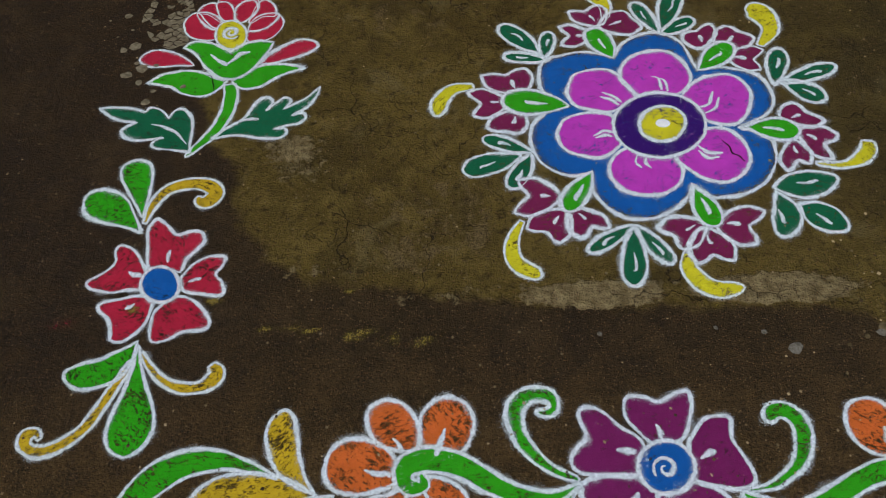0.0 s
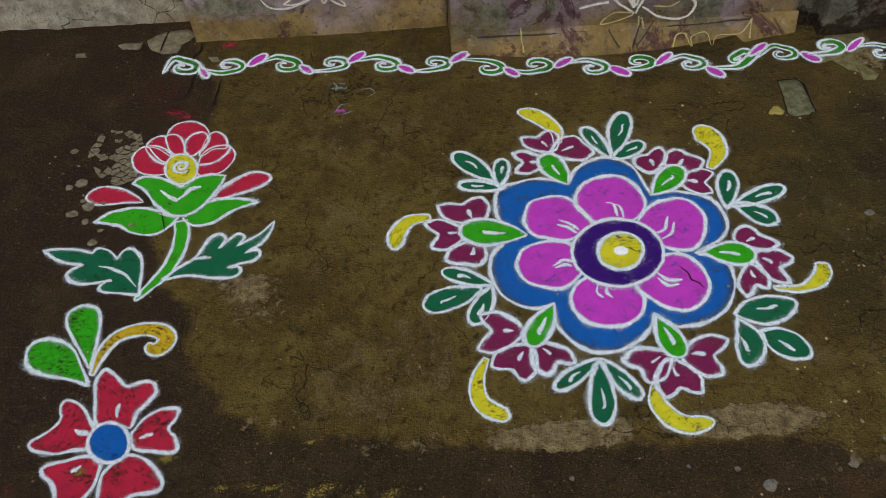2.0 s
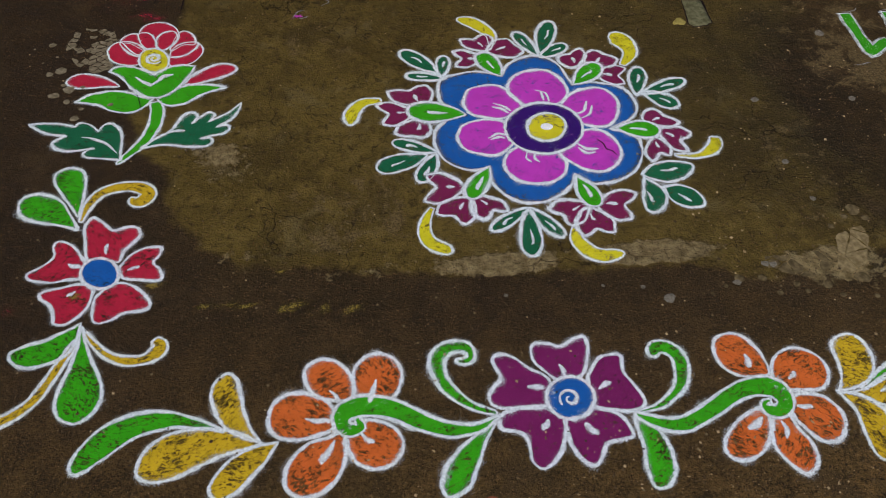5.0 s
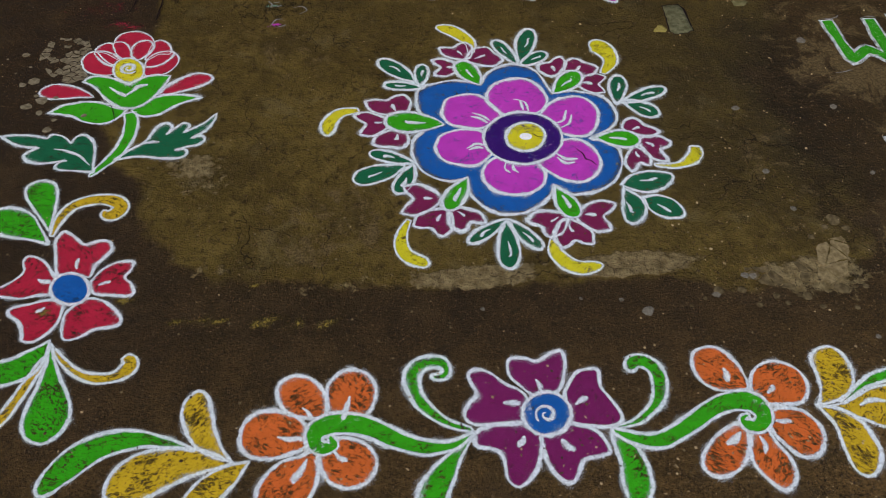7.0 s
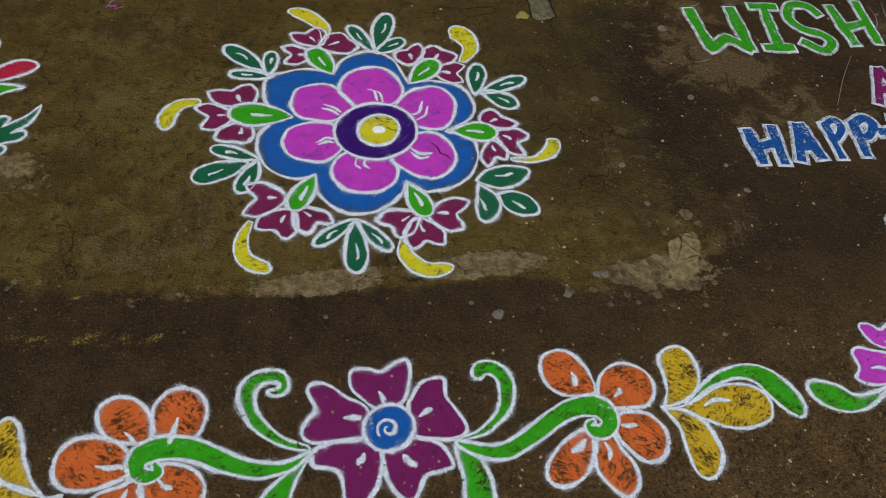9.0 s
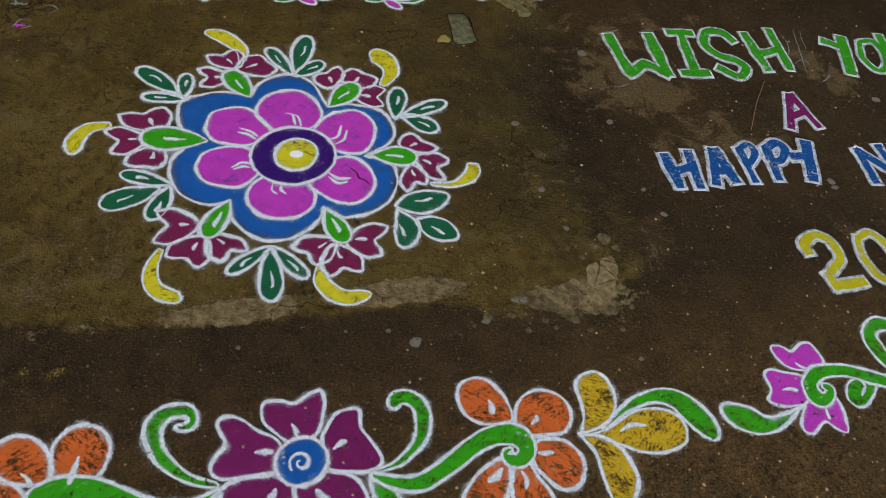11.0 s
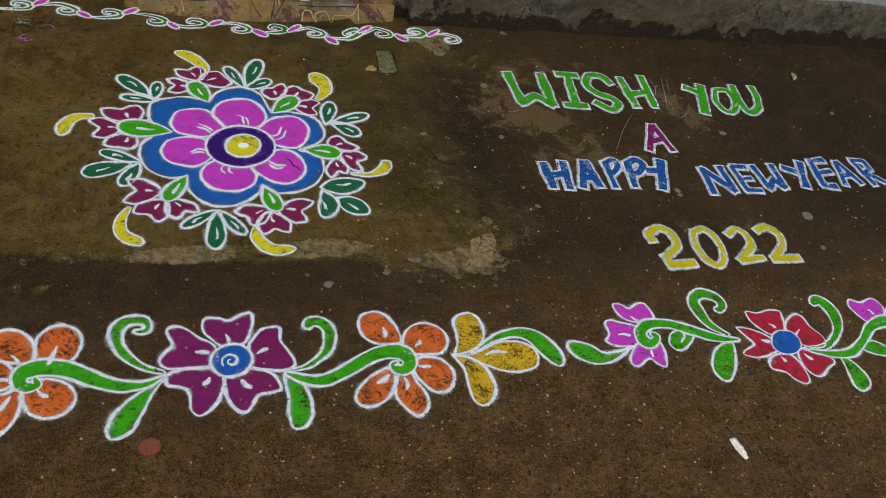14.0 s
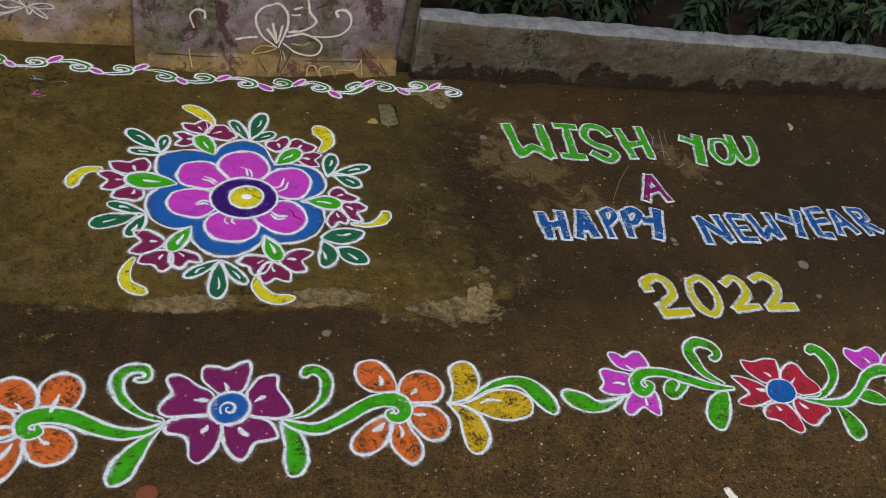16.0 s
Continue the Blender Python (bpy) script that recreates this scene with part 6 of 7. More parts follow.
def simple(name, a, b, scale=200.0, rough=0.9, depth=0.002):
    m = Mat(name, rough)
    n = m.noise(scale, 4, 0.65)
    m.colour(m.mix(m.ramp(n, 0.3, 0.7), a, b))
    m.bump(n, depth, 0.8)
    return m.m


CRACK = simple("dark_crack_earth", (0.006, 0.004, 0.004), (0.020, 0.012, 0.012))
WALL_CHALK, WALL_OCHRE, WALL_DARK = chalk_line("wall_chalk", (0.46, 0.42, 0.36), (0.72, 0.68, 0.60)), chalk_line("wall_ochre_line", (0.30, 0.24, 0.08), (0.45, 0.38, 0.16)), chalk_line("wall_dark_line", (0.03, 0.03, 0.025), (0.06, 0.05, 0.04))
STONE_TONES = {"pale": simple("pale_embedded_stone", (0.085, 0.070, 0.042), (0.190, 0.162, 0.108), 70), "crust": simple("pale_yellow_cement_chip", (0.095, 0.070, 0.030), (0.200, 0.155, 0.080), 60), "dull": simple("dirty_cement_chip", (0.045, 0.033, 0.015), (0.115, 0.087, 0.043), 60), "grey": simple("grey_pebble", (0.075, 0.066, 0.050), (0.16, 0.145, 0.115), 160)}
m_petal_lift = 0.0030


def crack(pts, width, lift):
    """A split in the ground that shows dark through the powder."""
    line = smooth_line(pts, 0.004)
    side = sideways(line)
    verts, faces = [], []
    for i, (q, s) in enumerate(zip(line, side)):
        w = width * (0.5 + 0.5 * math.sin(math.pi * (i + 0.5) / len(line))) * (0.7 + 0.8 * abs(noise.noise((q[0] * 160, q[1] * 160, 2.0))))
        j = 0.002 * noise.noise((q[0] * 90, q[1] * 90, 8.0))
        verts += [(*(q + s * (j + w / 2)), bump_z(*q) + lift), (*(q + s * (j - w / 2)), bump_z(*q) + lift)]
    for i in range(len(line) - 1):
        faces.append((2 * i, 2 * i + 1, 2 * i + 3, 2 * i + 2))
    ob = plain_mesh("crack", verts, faces, CRACK)
    ob.parent = ground
    return ob


def wall_line(pts, y, width, tone):
    """A brushed line or a crack on the wall, given as x and height."""
    v, f, r = strewn(smooth_line(pts, 0.006), width, False, 0.0, len(pts) * 3.1, 0.0)
    verts = [(x, y - 0.001 - 0.0015 * (1 - k), z) for (x, z, q), k in zip(v, r)]
    mat = {"chalk": WALL_CHALK, "ochre": WALL_OCHRE, "dark": WALL_DARK}[tone]
    ob = plain_mesh("wall_mark_line", verts, f, mat)
    ob.data.attributes.new("rim", "FLOAT", "POINT").data.foreach_set("value", r)
    ob.parent = wall_flower if y < 2.35 else wall_flower_small
    return ob


wall_flower = tagged(new("wall_drawing"), "white line drawing of a flower on the painted wall", "wall drawing")
wall_flower_small = tagged(new("wall_drawing"), "faded white flower drawing on the mauve wall", "wall drawing")
stone_count = [0]


def stone(x, y, r, tone):
    """A flat stone set in the ground."""
    stone_count[0] += 1
    rng = random.Random(stone_count[0] * 7 + 1)
    n = rng.choice((6, 7, 8))
    a0 = rng.random() * 6.3
    base = bump_z(x, y)
    ring = []
    for i in range(n):
        a = a0 + 2 * math.pi * i / n
        k = r * rng.uniform(0.72, 1.15)
        ring.append((k * math.cos(a) * 1.1, k * math.sin(a)))
    verts = [(px, py, -0.004) for px, py in ring] + [(px * 0.93, py * 0.93, 0.0009) for px, py in ring] + [(px * 0.6, py * 0.6, 0.0018) for px, py in ring] + [(0, 0, 0.0019)]
    faces = []
    for j in (0, n):
        faces += [(j + i, j + (i + 1) % n, j + n + (i + 1) % n, j + n + i) for i in range(n)]
    faces += [(2 * n + i, 2 * n + (i + 1) % n, 3 * n) for i in range(n)]
    ob = plain_mesh("stone", verts, faces, STONE_TONES[tone], False)
    ob.location = (x, y, base)
    ob.parent = ground
    return ob


def mosaic(region, count, tone, seed, keep=1.0):
    """A patch of ground split into flat, angular stones: the region is shared out among scattered seeds."""
    rng = random.Random(seed)
    low, high = np.min(region, 0), np.max(region, 0)
    seeds = []
    while len(seeds) < count:
        p = np.array([rng.uniform(low[0], high[0]), rng.uniform(low[1], high[1])])
        far = all(np.linalg.norm(p - q) > 0.55 * math.sqrt((high - low).prod() / count) for q in seeds)
        if far or rng.random() < 0.02:
            seeds.append(p)
    for p in seeds:
        cell = [np.array(q) for q in region]
        for q in seeds:
            if q is p:
                continue
            mid, way, cut = (p + q) / 2, q - p, []
            for a, b in zip(cell, cell[1:] + cell[:1]):
                da, db = (a - mid) @ way, (b - mid) @ way
                if da <= 0:
                    cut.append(a)
                if da * db < 0:
                    cut.append(a + (b - a) * da / (da - db))
            cell = cut
            if len(cell) < 3:
                break
        if len(cell) < 3 or rng.random() > keep:
            continue
        c = sum(cell) / len(cell)
        ring = [tuple((q - c) * rng.uniform(0.84, 0.95)) for q in cell]
        broken_piece("stone", tuple(c), ring, 0.0006 + 0.0010 * rng.random(), STONE_TONES[tone], False)


def broken_piece(name, c, outline_pts, height, mat, smooth=True):
    """A broken flat piece set in the ground, with a chipped, bevelled rim."""
    fine = []
    n = len(outline_pts)
    for i, (x, y) in enumerate(outline_pts):
        x2, y2 = outline_pts[(i + 1) % n]
        for k in range(5):
            t = k / 5
            px, py = x + (x2 - x) * t, y + (y2 - y) * t
            fine.append((px + 0.004 * noise.noise((px * 70, py * 70, 3.0)), py + 0.004 * noise.noise((px * 70, py * 70, 6.0))))
    n = len(fine)
    verts = [(x, y, -0.004) for x, y in fine] + [(x * 0.97, y * 0.97, height) for x, y in fine] + [(x * 0.6, y * 0.6, height + (0.0012 if smooth else 0.0002) * noise.noise((x * 30, y * 30, 2.0))) for x, y in fine] + [(0, 0, height)]
    faces = [(j + i, j + (i + 1) % n, j + n + (i + 1) % n, j + n + i) for j in (0, n) for i in range(n)] + [(2 * n + i, 2 * n + (i + 1) % n, 3 * n) for i in range(n)]
    ob = plain_mesh(name, verts, faces, mat, smooth)
    ob.location = (*c, bump_z(*c))
    ob.parent = ground
    return ob


PALE_CEMENT = simple("greenish_cement_patch", (0.055, 0.054, 0.026), (0.118, 0.116, 0.064), 60)
CRUST = simple("yellowish_cement_crust", (0.070, 0.062, 0.024), (0.135, 0.120, 0.056), 45)
TAN = simple("pale_tan_cement", (0.085, 0.072, 0.042), (0.165, 0.142, 0.092), 50)
CHIP = simple("yellow_chip", (0.17, 0.14, 0.035), (0.28, 0.235, 0.07))


def tube(name, pts, radius, mat, thing=None):
    cu = bpy.data.curves.new(name, "CURVE")
    cu.dimensions, cu.bevel_depth, cu.bevel_resolution = "3D", radius, 1
    sp = cu.splines.new("POLY")
    sp.points.add(len(pts) - 1)
    for p, q in zip(sp.points, pts):
        p.co = (*q, 1)
    tmp = bpy.data.objects.new(name, cu)
    me = bpy.data.meshes.new_from_object(tmp)
    bpy.data.objects.remove(tmp)
    me.materials.clear()
    me.materials.append(mat)
    ob = new(name, me)
    ob.parent = thing
    return ob


def straw(pts):
    line = smooth_line(pts, 0.01)
    n = len(line)
    return tagged(tube("dry_straw", [(x, y, bump_z(x, y) + 0.0025 + 0.012 * math.sin(math.pi * i / (n - 1))) for i, (x, y) in enumerate(line)], 0.0011, simple("dry_straw", (0.17, 0.11, 0.045), (0.28, 0.19, 0.085))), "thin dry straw lying on the earth", "straw")


def scrap(a, b, c):
    """A torn, curled scrap of white paper."""
    mat = simple("torn_white_paper", (0.55, 0.52, 0.44), (0.78, 0.75, 0.66), 90)
    b, c = np.array(b), np.array(c)
    d = b - c
    side = np.array([-d[1], d[0]]) * 0.16
    verts, faces = [], []
    for i in range(9):
        t = i / 8
        w = 0.45 + 0.75 * math.sin(math.pi * (0.15 + 0.8 * t)) + 0.25 * noise.noise((t * 9, 1.0, 2.0))
        for k in (-1, -0.3, 0.4, 1):
            p = c + d * t + side * k * w
            verts.append((p[0], p[1], bump_z(*p) + 0.002 + 0.006 * abs(k) ** 2 * t + 0.003 * noise.noise((t * 5, k * 2, 3.0)) + 0.002))
    for i in range(8):
        faces += [(i * 4 + j, i * 4 + j + 1, i * 4 + j + 5, i * 4 + j + 4) for j in range(3)]
    ob = plain_mesh("paper_scrap", verts, faces, mat)
    ob.modifiers.new("thickness", "SOLIDIFY").thickness = 0.0008
    return tagged(ob, "torn white scrap of paper lying on the earth", "paper scrap")


def fallen_leaf(a, b):
    a, b = np.array(a), np.array(b)
    d = b - a
    side = np.array([-d[1], d[0]])
    verts, faces = [], []
    for i in range(8):
        t = i / 7
        w = 0.20 * math.sin(math.pi * min(1, t * 0.97 + 0.02)) ** 0.8
        for k in (-1, 0, 1):
            p = a + d * t + side * (k * w + 0.10 * math.sin(t * 3))
            verts.append((p[0], p[1], bump_z(*p) + 0.003 + 0.012 * t * (1 - t) + 0.006 * abs(k)))
    for i in range(7):
        faces += [(i * 3 + j, i * 3 + j + 1, i * 3 + j + 4, i * 3 + j + 3) for j in range(2)]
    ob = plain_mesh("fallen_leaf", verts, faces, simple("curled_green_leaf", (0.09, 0.13, 0.04), (0.30, 0.34, 0.20), 60, 0.5))
    ob.modifiers.new("thickness", "SOLIDIFY").thickness = 0.0008
    return tagged(ob, "small curled green leaf fallen on the earth", "leaf")


def rust_spot(c):
    thing = motif("brick_dust_spot", c, "small round spot of reddish brick dust", "stain")
    disc(thing, "dust", powder("brick_dust", (0.20, 0.062, 0.034), 0.3), c, (0.024, 0.004), (-0.004, 0.022), 0.002, 0)


def smudge(c, mat, r, thick=0.05):
    """Spilt powder, thin enough to show the earth."""
    thing = motif("spilt_powder", c, "thin smear of spilt chalk powder on the earth", "powder spill")
    edge = ellipse(c, (r, 0.1 * r), (-0.1 * r, 0.45 * r), 28)
    edge = np.array([q + 0.25 * r * noise.noise((q[0] * 60, q[1] * 60, 1.0)) for q in edge])
    verts = [(*c, bump_z(*c) + 0.0012)] + [(q[0], q[1], bump_z(*q) + 0.0007) for q in edge]
    ob = put_mesh("powder", verts, [(0, 1 + i, 1 + (i + 1) % 28) for i in range(28)], thin_powder(mat), thing, thing, [thick] + [1.0] * 28)
    return ob


thin_made = {}


def thin_powder(mat):
    if mat.name not in thin_made:
        col = {PINK.name: (0.47, 0.06, 0.40), DARK.name: (0.14, 0.22, 0.16), RED.name: (0.30, 0.02, 0.045), YELLOW.name: (0.17, 0.125, 0.028)}[mat.name]
        m = Mat("spilt_" + mat.name, 1.0)
        m.colour(col)
        cover = m.math("ADD", m.math("SUBTRACT", 1.0, m.attr("rim")), m.math("MULTIPLY", m.math("SUBTRACT", m.noise(210, 4, 0.75), 0.5), 2.4))
        cover = m.math("ADD", cover, m.math("MULTIPLY", m.math("SUBTRACT", m.noise(40, 3), 0.5), 1.2))
        m.alpha(m.math("MULTIPLY", m.ramp(cover, 0.42, 0.75), 0.8))
        thin_made[mat.name] = m.m
    return thin_made[mat.name]


faint_marks = motif("chalk_scribble", (-0.1, 1.95), "faint trial strokes of chalk on the cement", "chalk mark")
scratches = motif("chalk_scribble", (2.0, 1.9), "faint rubbed-out white scribble beside the green letters", "chalk mark")


def scratch(pts, thing=None):
    ob = stroke(thing or scratches, pts, 0.0035, 0.0, None, "line")
    ob.data.materials[0] = FAINT
    return ob


FAINT = chalk_line("rubbed_chalk", (0.10, 0.095, 0.088), (0.26, 0.25, 0.24))


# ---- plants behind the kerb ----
# shaded_leaf is a darker copy with the back row's shade in its colour
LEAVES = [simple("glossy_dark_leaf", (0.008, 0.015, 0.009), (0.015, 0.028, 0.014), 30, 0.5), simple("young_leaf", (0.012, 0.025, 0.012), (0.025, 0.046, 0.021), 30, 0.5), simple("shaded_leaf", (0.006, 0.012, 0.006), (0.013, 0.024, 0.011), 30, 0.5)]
STALK = simple("green_brown_stalk", (0.05, 0.045, 0.02), (0.09, 0.08, 0.04))


def plant(x, y, height, seed, count):
    """A low bush of pointed leaves on thin stalks."""
    rng = random.Random(seed)
    thing = tagged(new("bush"), "dark leafy bush with pointed leaves behind the kerb", "bush", "bushes behind the kerb")
    z0 = 0.135
    thing.location = (x, y, z0)
    verts, faces = [], []
    for s in range(5):
        a, lean = rng.random() * 6.3, rng.uniform(0.1, 0.55) * height
        top = np.array([lean * math.cos(a), lean * math.sin(a) * 0.7 - 0.03, height * rng.uniform(0.6, 1.0)])
        path = [tuple(top * t + np.array([0, 0, -0.02 * (1 - t)])) for t in (0, 0.35, 0.7, 1.0)]
        tube("stalk", path, 0.0028, STALK, thing)
        for k in range(count // 5):
            t = rng.uniform(0.25, 1.0)
            o = top * t
            yaw, droop, length = rng.random() * 6.3, rng.uniform(-0.7, 0.35), rng.uniform(0.045, 0.095)
            d = np.array([math.cos(yaw) * math.cos(droop), math.sin(yaw) * math.cos(droop), math.sin(droop)])
            w = np.cross(d, [0, 0, 1])
            w /= np.linalg.norm(w)
            up = np.cross(w, d)
            w = w * math.cos(0.5 * (yaw % 1)) + up * math.sin(0.5 * (yaw % 1))
            n = len(verts)
            for u, half in ((0.0, 0.02), (0.25, 0.17), (0.5, 0.21), (0.78, 0.11), (1.0, 0.0)):
                c = o + d * length * u - np.array([0, 0, length * 0.35 * u * u])
                for e in (-1, 0, 1):
                    verts.append(tuple(c + w * e * half * length + up * abs(e) * half * length * 0.45))
            for i in range(4):
                faces += [(n + i * 3 + j, n + i * 3 + j + 1, n + i * 3 + j + 4, n + i * 3 + j + 3) for j in range(2)]
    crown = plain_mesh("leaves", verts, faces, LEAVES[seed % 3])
    crown.parent = thing
    return thing


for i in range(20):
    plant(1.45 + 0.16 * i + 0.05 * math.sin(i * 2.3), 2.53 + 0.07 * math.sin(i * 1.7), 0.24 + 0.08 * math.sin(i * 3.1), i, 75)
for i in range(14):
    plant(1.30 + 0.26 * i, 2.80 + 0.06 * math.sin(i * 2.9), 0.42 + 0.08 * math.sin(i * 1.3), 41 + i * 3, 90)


# ---- cracks, smudges and drawings on the wall ----
crack([(0.608, 1.504), (0.622, 1.484), (0.626, 1.465), (0.641, 1.455), (0.646, 1.441)], 0.0045, m_petal_lift)
crack([(0.504, 1.568), (0.519, 1.554), (0.530, 1.556)], 0.003, 0.0052)
crack([(-0.603, 1.776), (-0.589, 1.776), (-0.580, 1.752), (-0.573, 1.720)], 0.003, 0.003)
wall_line([(0.657, 0.098), (0.596, 0.151), (0.573, 0.219), (0.603, 0.263), (0.654, 0.276), (0.689, 0.233), (0.683, 0.163), (0.661, 0.098)], 2.299, 0.0092, "chalk")
wall_line([(0.694, 0.164), (0.759, 0.180), (0.793, 0.217), (0.765, 0.254), (0.756, 0.307)], 2.299, 0.0092, "chalk")
wall_line([(0.685, 0.147), (0.756, 0.161), (0.823, 0.121), (0.802, 0.074), (0.738, 0.078), (0.676, 0.118)], 2.299, 0.0092, "chalk")
wall_line([(0.774, 0.152), (0.862, 0.157), (0.912, 0.189), (0.921, 0.237), (0.896, 0.268), (0.863, 0.261), (0.874, 0.238)], 2.299, 0.0092, "chalk")
wall_line([(0.656, 0.117), (0.615, 0.176)], 2.299, 0.0092, "chalk")
wall_line([(0.656, 0.117), (0.634, 0.200)], 2.299, 0.0092, "chalk")
wall_line([(0.659, 0.122), (0.671, 0.193)], 2.299, 0.0092, "chalk")
wall_line([(0.583, 0.141), (0.503, 0.127)], 2.299, 0.0092, "chalk")
wall_line([(0.359, 0.164), (0.346, 0.210), (0.365, 0.236), (0.394, 0.229), (0.397, 0.203)], 2.299, 0.0092, "chalk")
wall_line([(0.707, 0.259), (0.739, 0.270)], 2.299, 0.0092, "chalk")
wall_line([(0.699, 0.236), (0.733, 0.238)], 2.299, 0.0092, "chalk")
wall_line([(0.652, 0.103), (0.598, 0.105), (0.567, 0.070), (0.612, 0.077), (0.653, 0.094)], 2.297, 0.0055, "ochre")
wall_line([(0.707, 0.121), (0.750, 0.114), (0.776, 0.130)], 2.297, 0.0055, "ochre")
wall_line([(0.670, 0.090), (0.687, -0.018)], 2.297, 0.0055, "ochre")
wall_line([(0.678, 0.086), (0.711, -0.017)], 2.297, 0.0055, "ochre")
wall_line([(0.767, 0.012), (0.771, 0.052), (0.793, 0.055), (0.813, 0.022), (0.823, 0.011), (0.814, 0.042), (0.840, 0.057), (0.858, 0.050), (0.879, 0.010), (0.886, 0.043), (0.946, 0.044), (0.963, 0.071), (0.971, 0.093), (0.980, 0.025)], 2.251, 0.0055, "ochre")
wall_line([(0.339, 0.111), (0.350, 0.028)], 2.251, 0.0055, "ochre")
wall_line([(0.582, 0.078), (0.635, -0.013)], 2.263, 0.004, "dark")
wall_line([(0.669, 0.106), (0.656, -0.012)], 2.263, 0.004, "dark")
wall_line([(0.703, 0.099), (0.660, -0.017)], 2.263, 0.004, "dark")
wall_line([(-0.196, 0.144), (-0.239, 0.123), (-0.297, 0.105), (-0.343, 0.113), (-0.362, 0.145), (-0.349, 0.155)], 2.415, 0.0065, "chalk")
wall_line([(-0.229, 0.133), (-0.272, 0.116), (-0.303, 0.119), (-0.281, 0.134)], 2.415, 0.0065, "chalk")
wall_line([(-0.196, 0.144), (-0.216, 0.166), (-0.221, 0.188)], 2.415, 0.0065, "chalk")
wall_line([(-0.196, 0.144), (-0.191, 0.115), (-0.175, 0.140)], 2.415, 0.0065, "chalk")
wall_line([(-0.191, 0.145), (-0.161, 0.116), (-0.131, 0.100), (-0.144, 0.122), (-0.180, 0.148)], 2.415, 0.0065, "chalk")
wall_line([(-0.191, 0.149), (-0.142, 0.139), (-0.107, 0.146), (-0.131, 0.161), (-0.187, 0.152)], 2.415, 0.0065, "chalk")
wall_line([(-0.203, 0.150), (-0.247, 0.167), (-0.283, 0.157), (-0.260, 0.138), (-0.212, 0.143)], 2.415, 0.0065, "chalk")
# the dark crack where the toe meets the wall, no part of the flower
wall_line([(0.226, 0.052), (0.289, 0.052), (0.353, 0.049), (0.480, 0.045), (0.640, 0.045), (0.752, 0.045), (0.879, 0.049), (0.993, 0.053)], 2.299, 0.006, "dark")


# ---- stones and loose bits on the ground ----
mosaic([(-0.803, 2.039), (-0.775, 2.089), (-0.744, 2.079), (-0.684, 2.079), (-0.663, 2.003), (-0.688, 1.976), (-0.662, 1.898), (-0.710, 1.876), (-0.766, 1.915), (-0.804, 1.988)], 80, "pale", 5, 0.62)
mosaic([(1.112, 1.135), (1.184, 1.156), (1.194, 1.117), (1.149, 1.039), (1.101, 1.013), (1.070, 1.027)], 6, "crust", 2)
mosaic([(0.913, 1.086), (0.968, 1.082), (1.048, 1.088), (1.069, 1.050), (1.030, 1.004), (0.955, 1.025), (0.906, 1.042)], 16, "dull", 8, 0.55)
for x, y, r in ((-0.844, 2.011, 0.012), (-0.832, 1.885, 0.011), (-0.804, 1.897, 0.016), (-0.807, 1.794, 0.015), (-0.769, 1.766, 0.011), (-0.769, 1.815, 0.017), (-0.741, 1.699, 0.012), (-0.788, 1.835, 0.007), (-0.736, 1.823, 0.008), (-0.822, 1.958, 0.005), (-0.857, 1.934, 0.004), (-0.728, 1.736, 0.007), (-0.655, 1.746, 0.008), (-0.889, 1.997, 0.004)):
    stone(x, y, r, "pale")
for x, y, r in ((1.120, 1.001, 0.018), (0.959, 0.998, 0.010), (1.031, 0.988, 0.012), (1.054, 0.958, 0.009), (0.886, 1.023, 0.011), (1.187, 1.205, 0.019), (1.155, 1.186, 0.009), (0.832, 1.026, 0.011), (1.133, 0.947, 0.007), (0.911, 0.977, 0.008), (0.978, 0.975, 0.007), (1.207, 1.176, 0.010), (0.794, 1.008, 0.007), (0.756, 0.991, 0.005), (1.110, 1.158, 0.009), (1.178, 1.003, 0.008)):
    stone(x, y, r, "dull")
for x, y, r in ((2.395, 1.173, 0.022), (0.655, 0.989, 0.014), (0.926, 1.058, 0.010), (1.362, 1.603, 0.011), (2.287, 1.622, 0.016), (1.379, 1.262, 0.010), (1.929, 1.317, 0.014), (1.358, 1.349, 0.008), (1.081, 1.380, 0.011), (1.084, 1.621, 0.012), (0.907, 1.063, 0.010), (0.602, 1.024, 0.006), (2.901, 1.751, 0.012), (1.929, 1.294, 0.011), (0.822, 1.016, 0.010), (1.577, 2.241, 0.015), (1.389, 1.896, 0.016), (1.897, 0.595, 0.008), (2.144, 0.407, 0.008), (0.287, 1.031, 0.006), (0.512, 1.036, 0.005), (1.145, 0.868, 0.007), (1.103, 1.250, 0.009), (2.364, 1.022, 0.012)):
    stone(x, y, r, "grey")
broken_piece("cement_patch", (1.044, 2.012), [(-0.028, 0.087), (0.027, 0.091), (0.041, 0.059), (0.037, 0.002), (0.036, -0.045), (0.015, -0.057), (-0.014, -0.060), (-0.033, -0.059), (-0.043, -0.043), (-0.034, 0.021)], 0.0008, CRACK)
broken_piece("cement_patch", (1.043, 2.011), [(-0.026, 0.083), (0.026, 0.084), (0.033, 0.056), (0.032, 0.004), (0.032, -0.043), (0.014, -0.054), (-0.013, -0.057), (-0.030, -0.056), (-0.038, -0.040), (-0.030, 0.021)], 0.0035, PALE_CEMENT)
broken_piece("stone", (0.977, 1.979), [(-0.022, -0.004), (-0.003, 0.015), (0.011, 0.016), (0.020, -0.004), (0.013, -0.014), (-0.017, -0.011)], 0.005, CHIP)
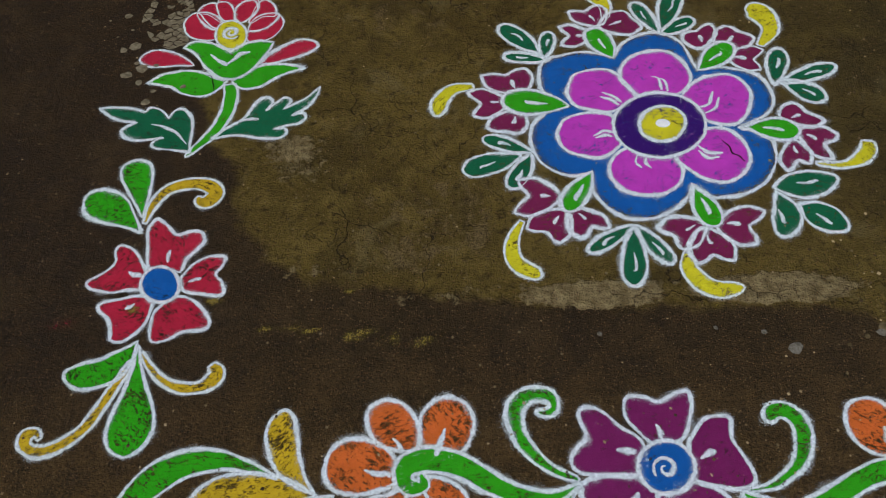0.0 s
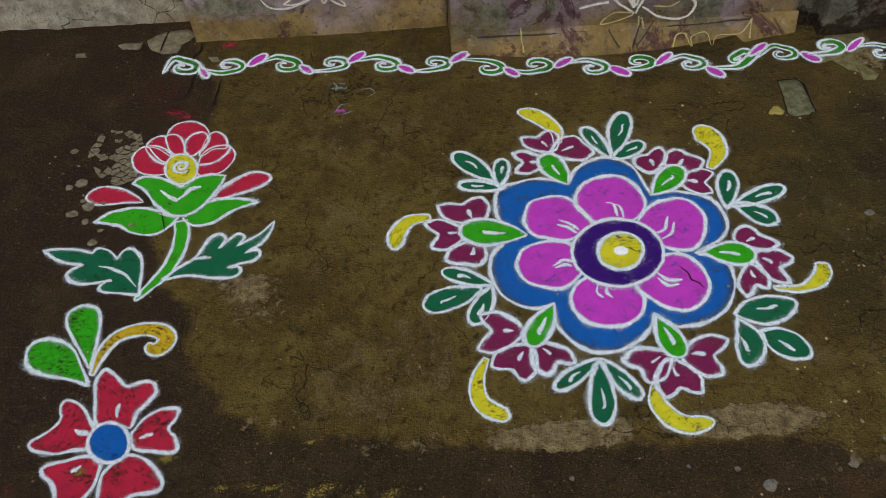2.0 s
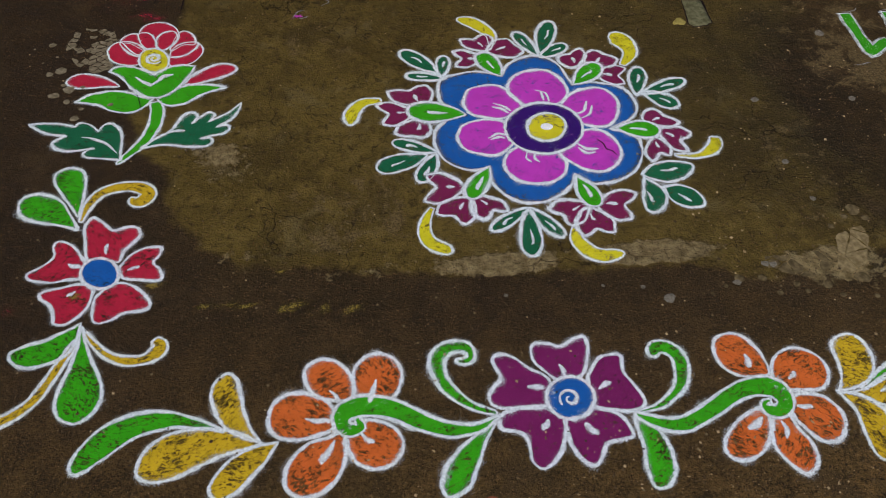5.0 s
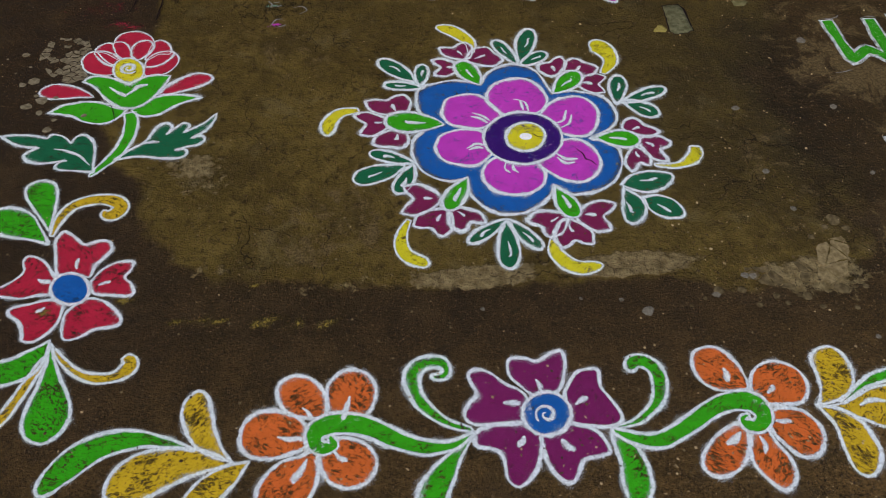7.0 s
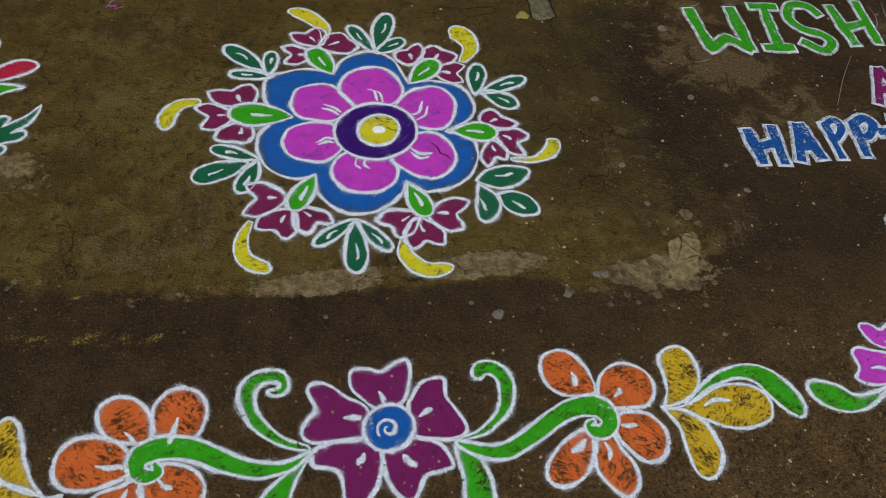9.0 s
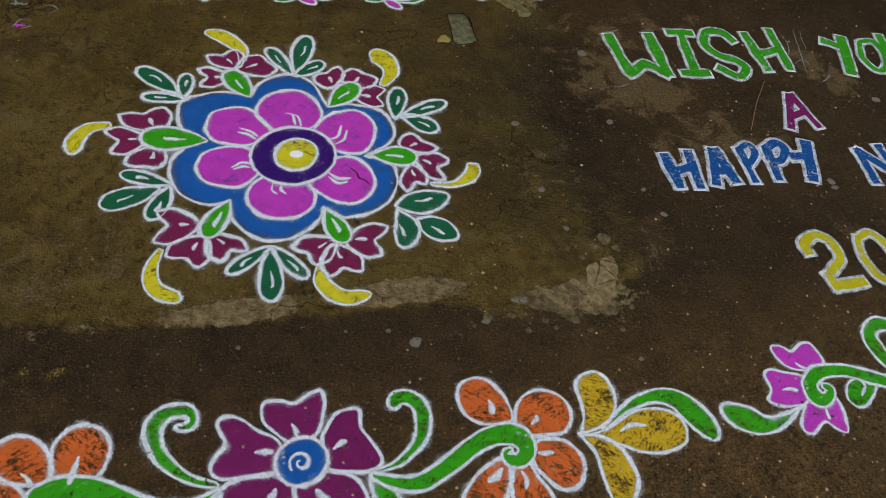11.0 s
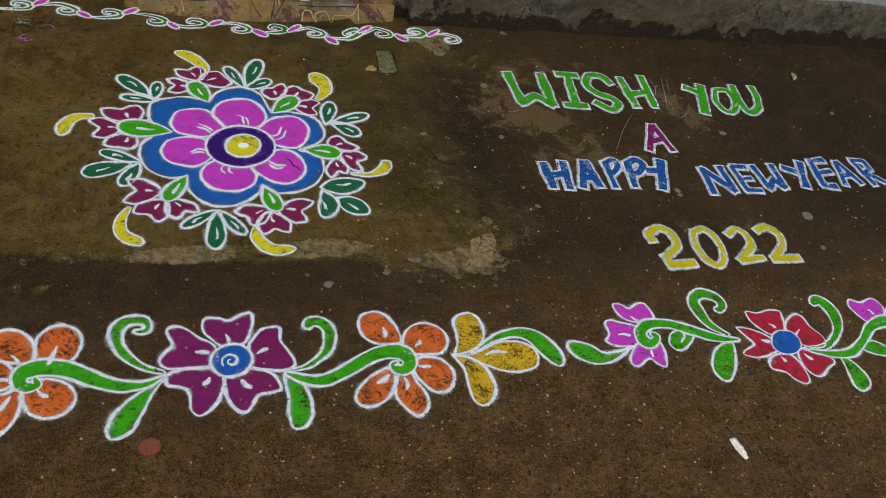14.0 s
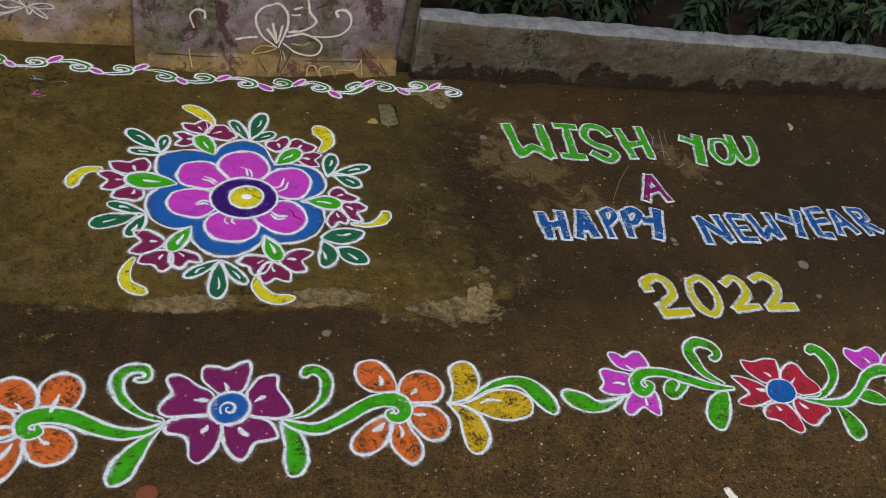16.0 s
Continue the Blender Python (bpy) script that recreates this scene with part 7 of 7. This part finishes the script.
broken_piece("cement_patch", (1.242, 2.171), [(-0.036, 0.098), (0.045, 0.099), (0.075, 0.100), (0.083, 0.070), (0.049, 0.025), (0.016, 0.004), (0.016, -0.038), (0.052, -0.081), (0.032, -0.099), (0.002, -0.098), (0.002, -0.066), (-0.021, -0.052), (-0.052, -0.012), (-0.094, -0.021), (-0.099, 0.010), (-0.074, 0.055)], 0.0022, CRUST)
broken_piece("cement_patch", (-0.646, 2.442), [(-0.077, 0.007), (-0.048, 0.034), (-0.014, 0.046), (0.042, 0.050), (0.070, 0.026), (0.051, 0.000), (0.030, -0.018), (0.022, -0.057), (-0.019, -0.058), (-0.060, -0.033)], 0.002, TAN)
broken_piece("cement_patch", (-0.768, 2.431), [(-0.034, 0.004), (-0.019, 0.015), (0.036, 0.011), (0.032, -0.016), (-0.015, -0.014)], 0.002, TAN)
broken_piece("cement_patch", (-0.902, 2.403), [(-0.017, 0.009), (0.012, 0.011), (0.019, -0.010), (-0.013, -0.011)], 0.002, TAN)
broken_piece("cement_patch", (-0.515, 2.346), [(-0.021, 0.013), (0.009, 0.012), (0.015, -0.011), (-0.004, -0.013)], 0.002, TAN)
crack([(-0.560, 2.418), (-0.557, 2.386), (-0.571, 2.363), (-0.575, 2.344)], 0.007, 0.0045)
crack([(-0.563, 2.281), (-0.568, 2.227), (-0.578, 2.186)], 0.005, 0.0045)
crack([(-0.660, 2.487), (-0.669, 2.437), (-0.673, 2.395)], 0.005, 0.0045)
crack([(-0.487, 2.248), (-0.494, 2.192), (-0.501, 2.136)], 0.005, 0.0045)
scratch([(-0.173, 2.089), (-0.158, 2.118), (-0.137, 2.122)], faint_marks)
scratch([(-0.155, 2.082), (-0.131, 2.090)], faint_marks)
scratch([(-0.178, 2.212), (-0.168, 2.196), (-0.171, 2.178)], faint_marks)
scratch([(-0.155, 2.180), (-0.141, 2.187)], faint_marks)
scratch([(-0.162, 2.205), (-0.146, 2.206)], faint_marks)
scratch([(-0.106, 2.171), (-0.079, 2.178), (-0.063, 2.157), (-0.087, 2.141)], faint_marks)
straw([(1.936, 1.728), (1.847, 1.625), (1.783, 1.530)])
scrap((1.630, 0.344), (1.631, 0.311), (1.623, 0.375))
fallen_leaf((2.857, 2.019), (2.836, 1.965))
rust_spot((0.180, 0.550))
smudge((-0.156, 2.096), PINK, 0.030); smudge((-0.162, 2.188), DARK, 0.030); smudge((-0.483, 2.404), RED, 0.045)
smudge((-0.574, 2.115), RED, 0.045, 0.25); smudge((-0.591, 2.130), RED, 0.08, 0.45); smudge((-0.657, 2.209), RED, 0.16, 0.62); smudge((-0.798, 1.095), RED, 0.05, 0.62)
smudge((-0.376, 1.067), YELLOW, 0.03, 0.35); smudge((-0.289, 1.058), YELLOW, 0.035, 0.3); smudge((-0.184, 1.048), YELLOW, 0.055, 0.22); smudge((-0.055, 1.031), YELLOW, 0.05, 0.28); smudge((-0.211, 1.147), YELLOW, 0.025, 0.2); smudge((-0.328, 1.065), YELLOW, 0.04, 0.5); smudge((-0.129, 1.035), YELLOW, 0.06, 0.45); smudge((-0.492, 1.136), YELLOW, 0.045, 0.25); smudge((-0.655, 1.121), YELLOW, 0.040, 0.30); smudge((0.519, 1.087), YELLOW, 0.03, 0.3)
scratch([(2.121, 1.958), (2.118, 1.894), (2.087, 1.838)])
scratch([(2.180, 1.972), (2.143, 1.858), (2.111, 1.760)])
scratch([(2.088, 1.803), (2.131, 1.821), (2.145, 1.796)])
scratch([(2.202, 1.961), (2.178, 1.877)])
scratch([(1.492, 1.991), (1.548, 1.998)])
scratch([(1.618, 1.984), (1.663, 1.990)])
scratch([(2.134, 1.711), (2.186, 1.740)])
scratch([(1.431, 1.743), (1.478, 1.749)])


# ---- loose grit all over the ground ----
def grit():
    rng = np.random.default_rng(11)
    n = 46000
    x, y = rng.uniform(-1.6, 4.1, n), rng.uniform(-0.4, 2.25, n)
    x = np.where(rng.random(n) < 0.4, 0.4 + (x + 1.6) * 0.65, x)
    y = np.where(rng.random(n) < 0.3, -0.4 + (y + 0.4) * 0.5, y)
    rough = rng.random(n) < 0.33
    x, y = np.where(rough, rng.uniform(0.3, 3.2, n), x), np.where(rough, rng.uniform(-0.2, 0.75, n), y)
    r = (0.0008 + 0.0032 * rng.random(n) ** 5) * np.where(rough, 0.62, 1.0) * np.where((x > 0.7) | (y < 0.9), 1.15, 0.85)
    verts, faces = [], []
    for i in range(n):
        z, k, a = bump_z(x[i], y[i]), len(verts), rng.random() * 3.1
        c, s = math.cos(a) * r[i], math.sin(a) * r[i]
        e = rng.uniform(0.5, 1.3) if not rough[i] else rng.uniform(0.7, 2.6)
        verts += [(x[i] + c, y[i] + s, z), (x[i] - s * e, y[i] + c * e, z), (x[i] - c, y[i] - s, z), (x[i] + s * e, y[i] - c * e, z), (x[i], y[i], z + r[i] * 0.9)]
        faces += [(k, k + 1, k + 4), (k + 1, k + 2, k + 4), (k + 2, k + 3, k + 4), (k + 3, k, k + 4)]
    m = Mat("loose_grit", 0.9)
    island = m.node("ShaderNodeNewGeometry").outputs["Random Per Island"]
    m.colour(m.mix(m.ramp(island, 0.0, 1.0), (0.035, 0.023, 0.014), m.mix(m.ramp(island, 0.6, 1.0), (0.12, 0.080, 0.038), (0.36, 0.27, 0.15))))
    ob = plain_mesh("grit", verts, faces, m.m, False)
    return tagged(ob, "loose sand and grit strewn over the earth", "grit", "", "stuff")


grit()
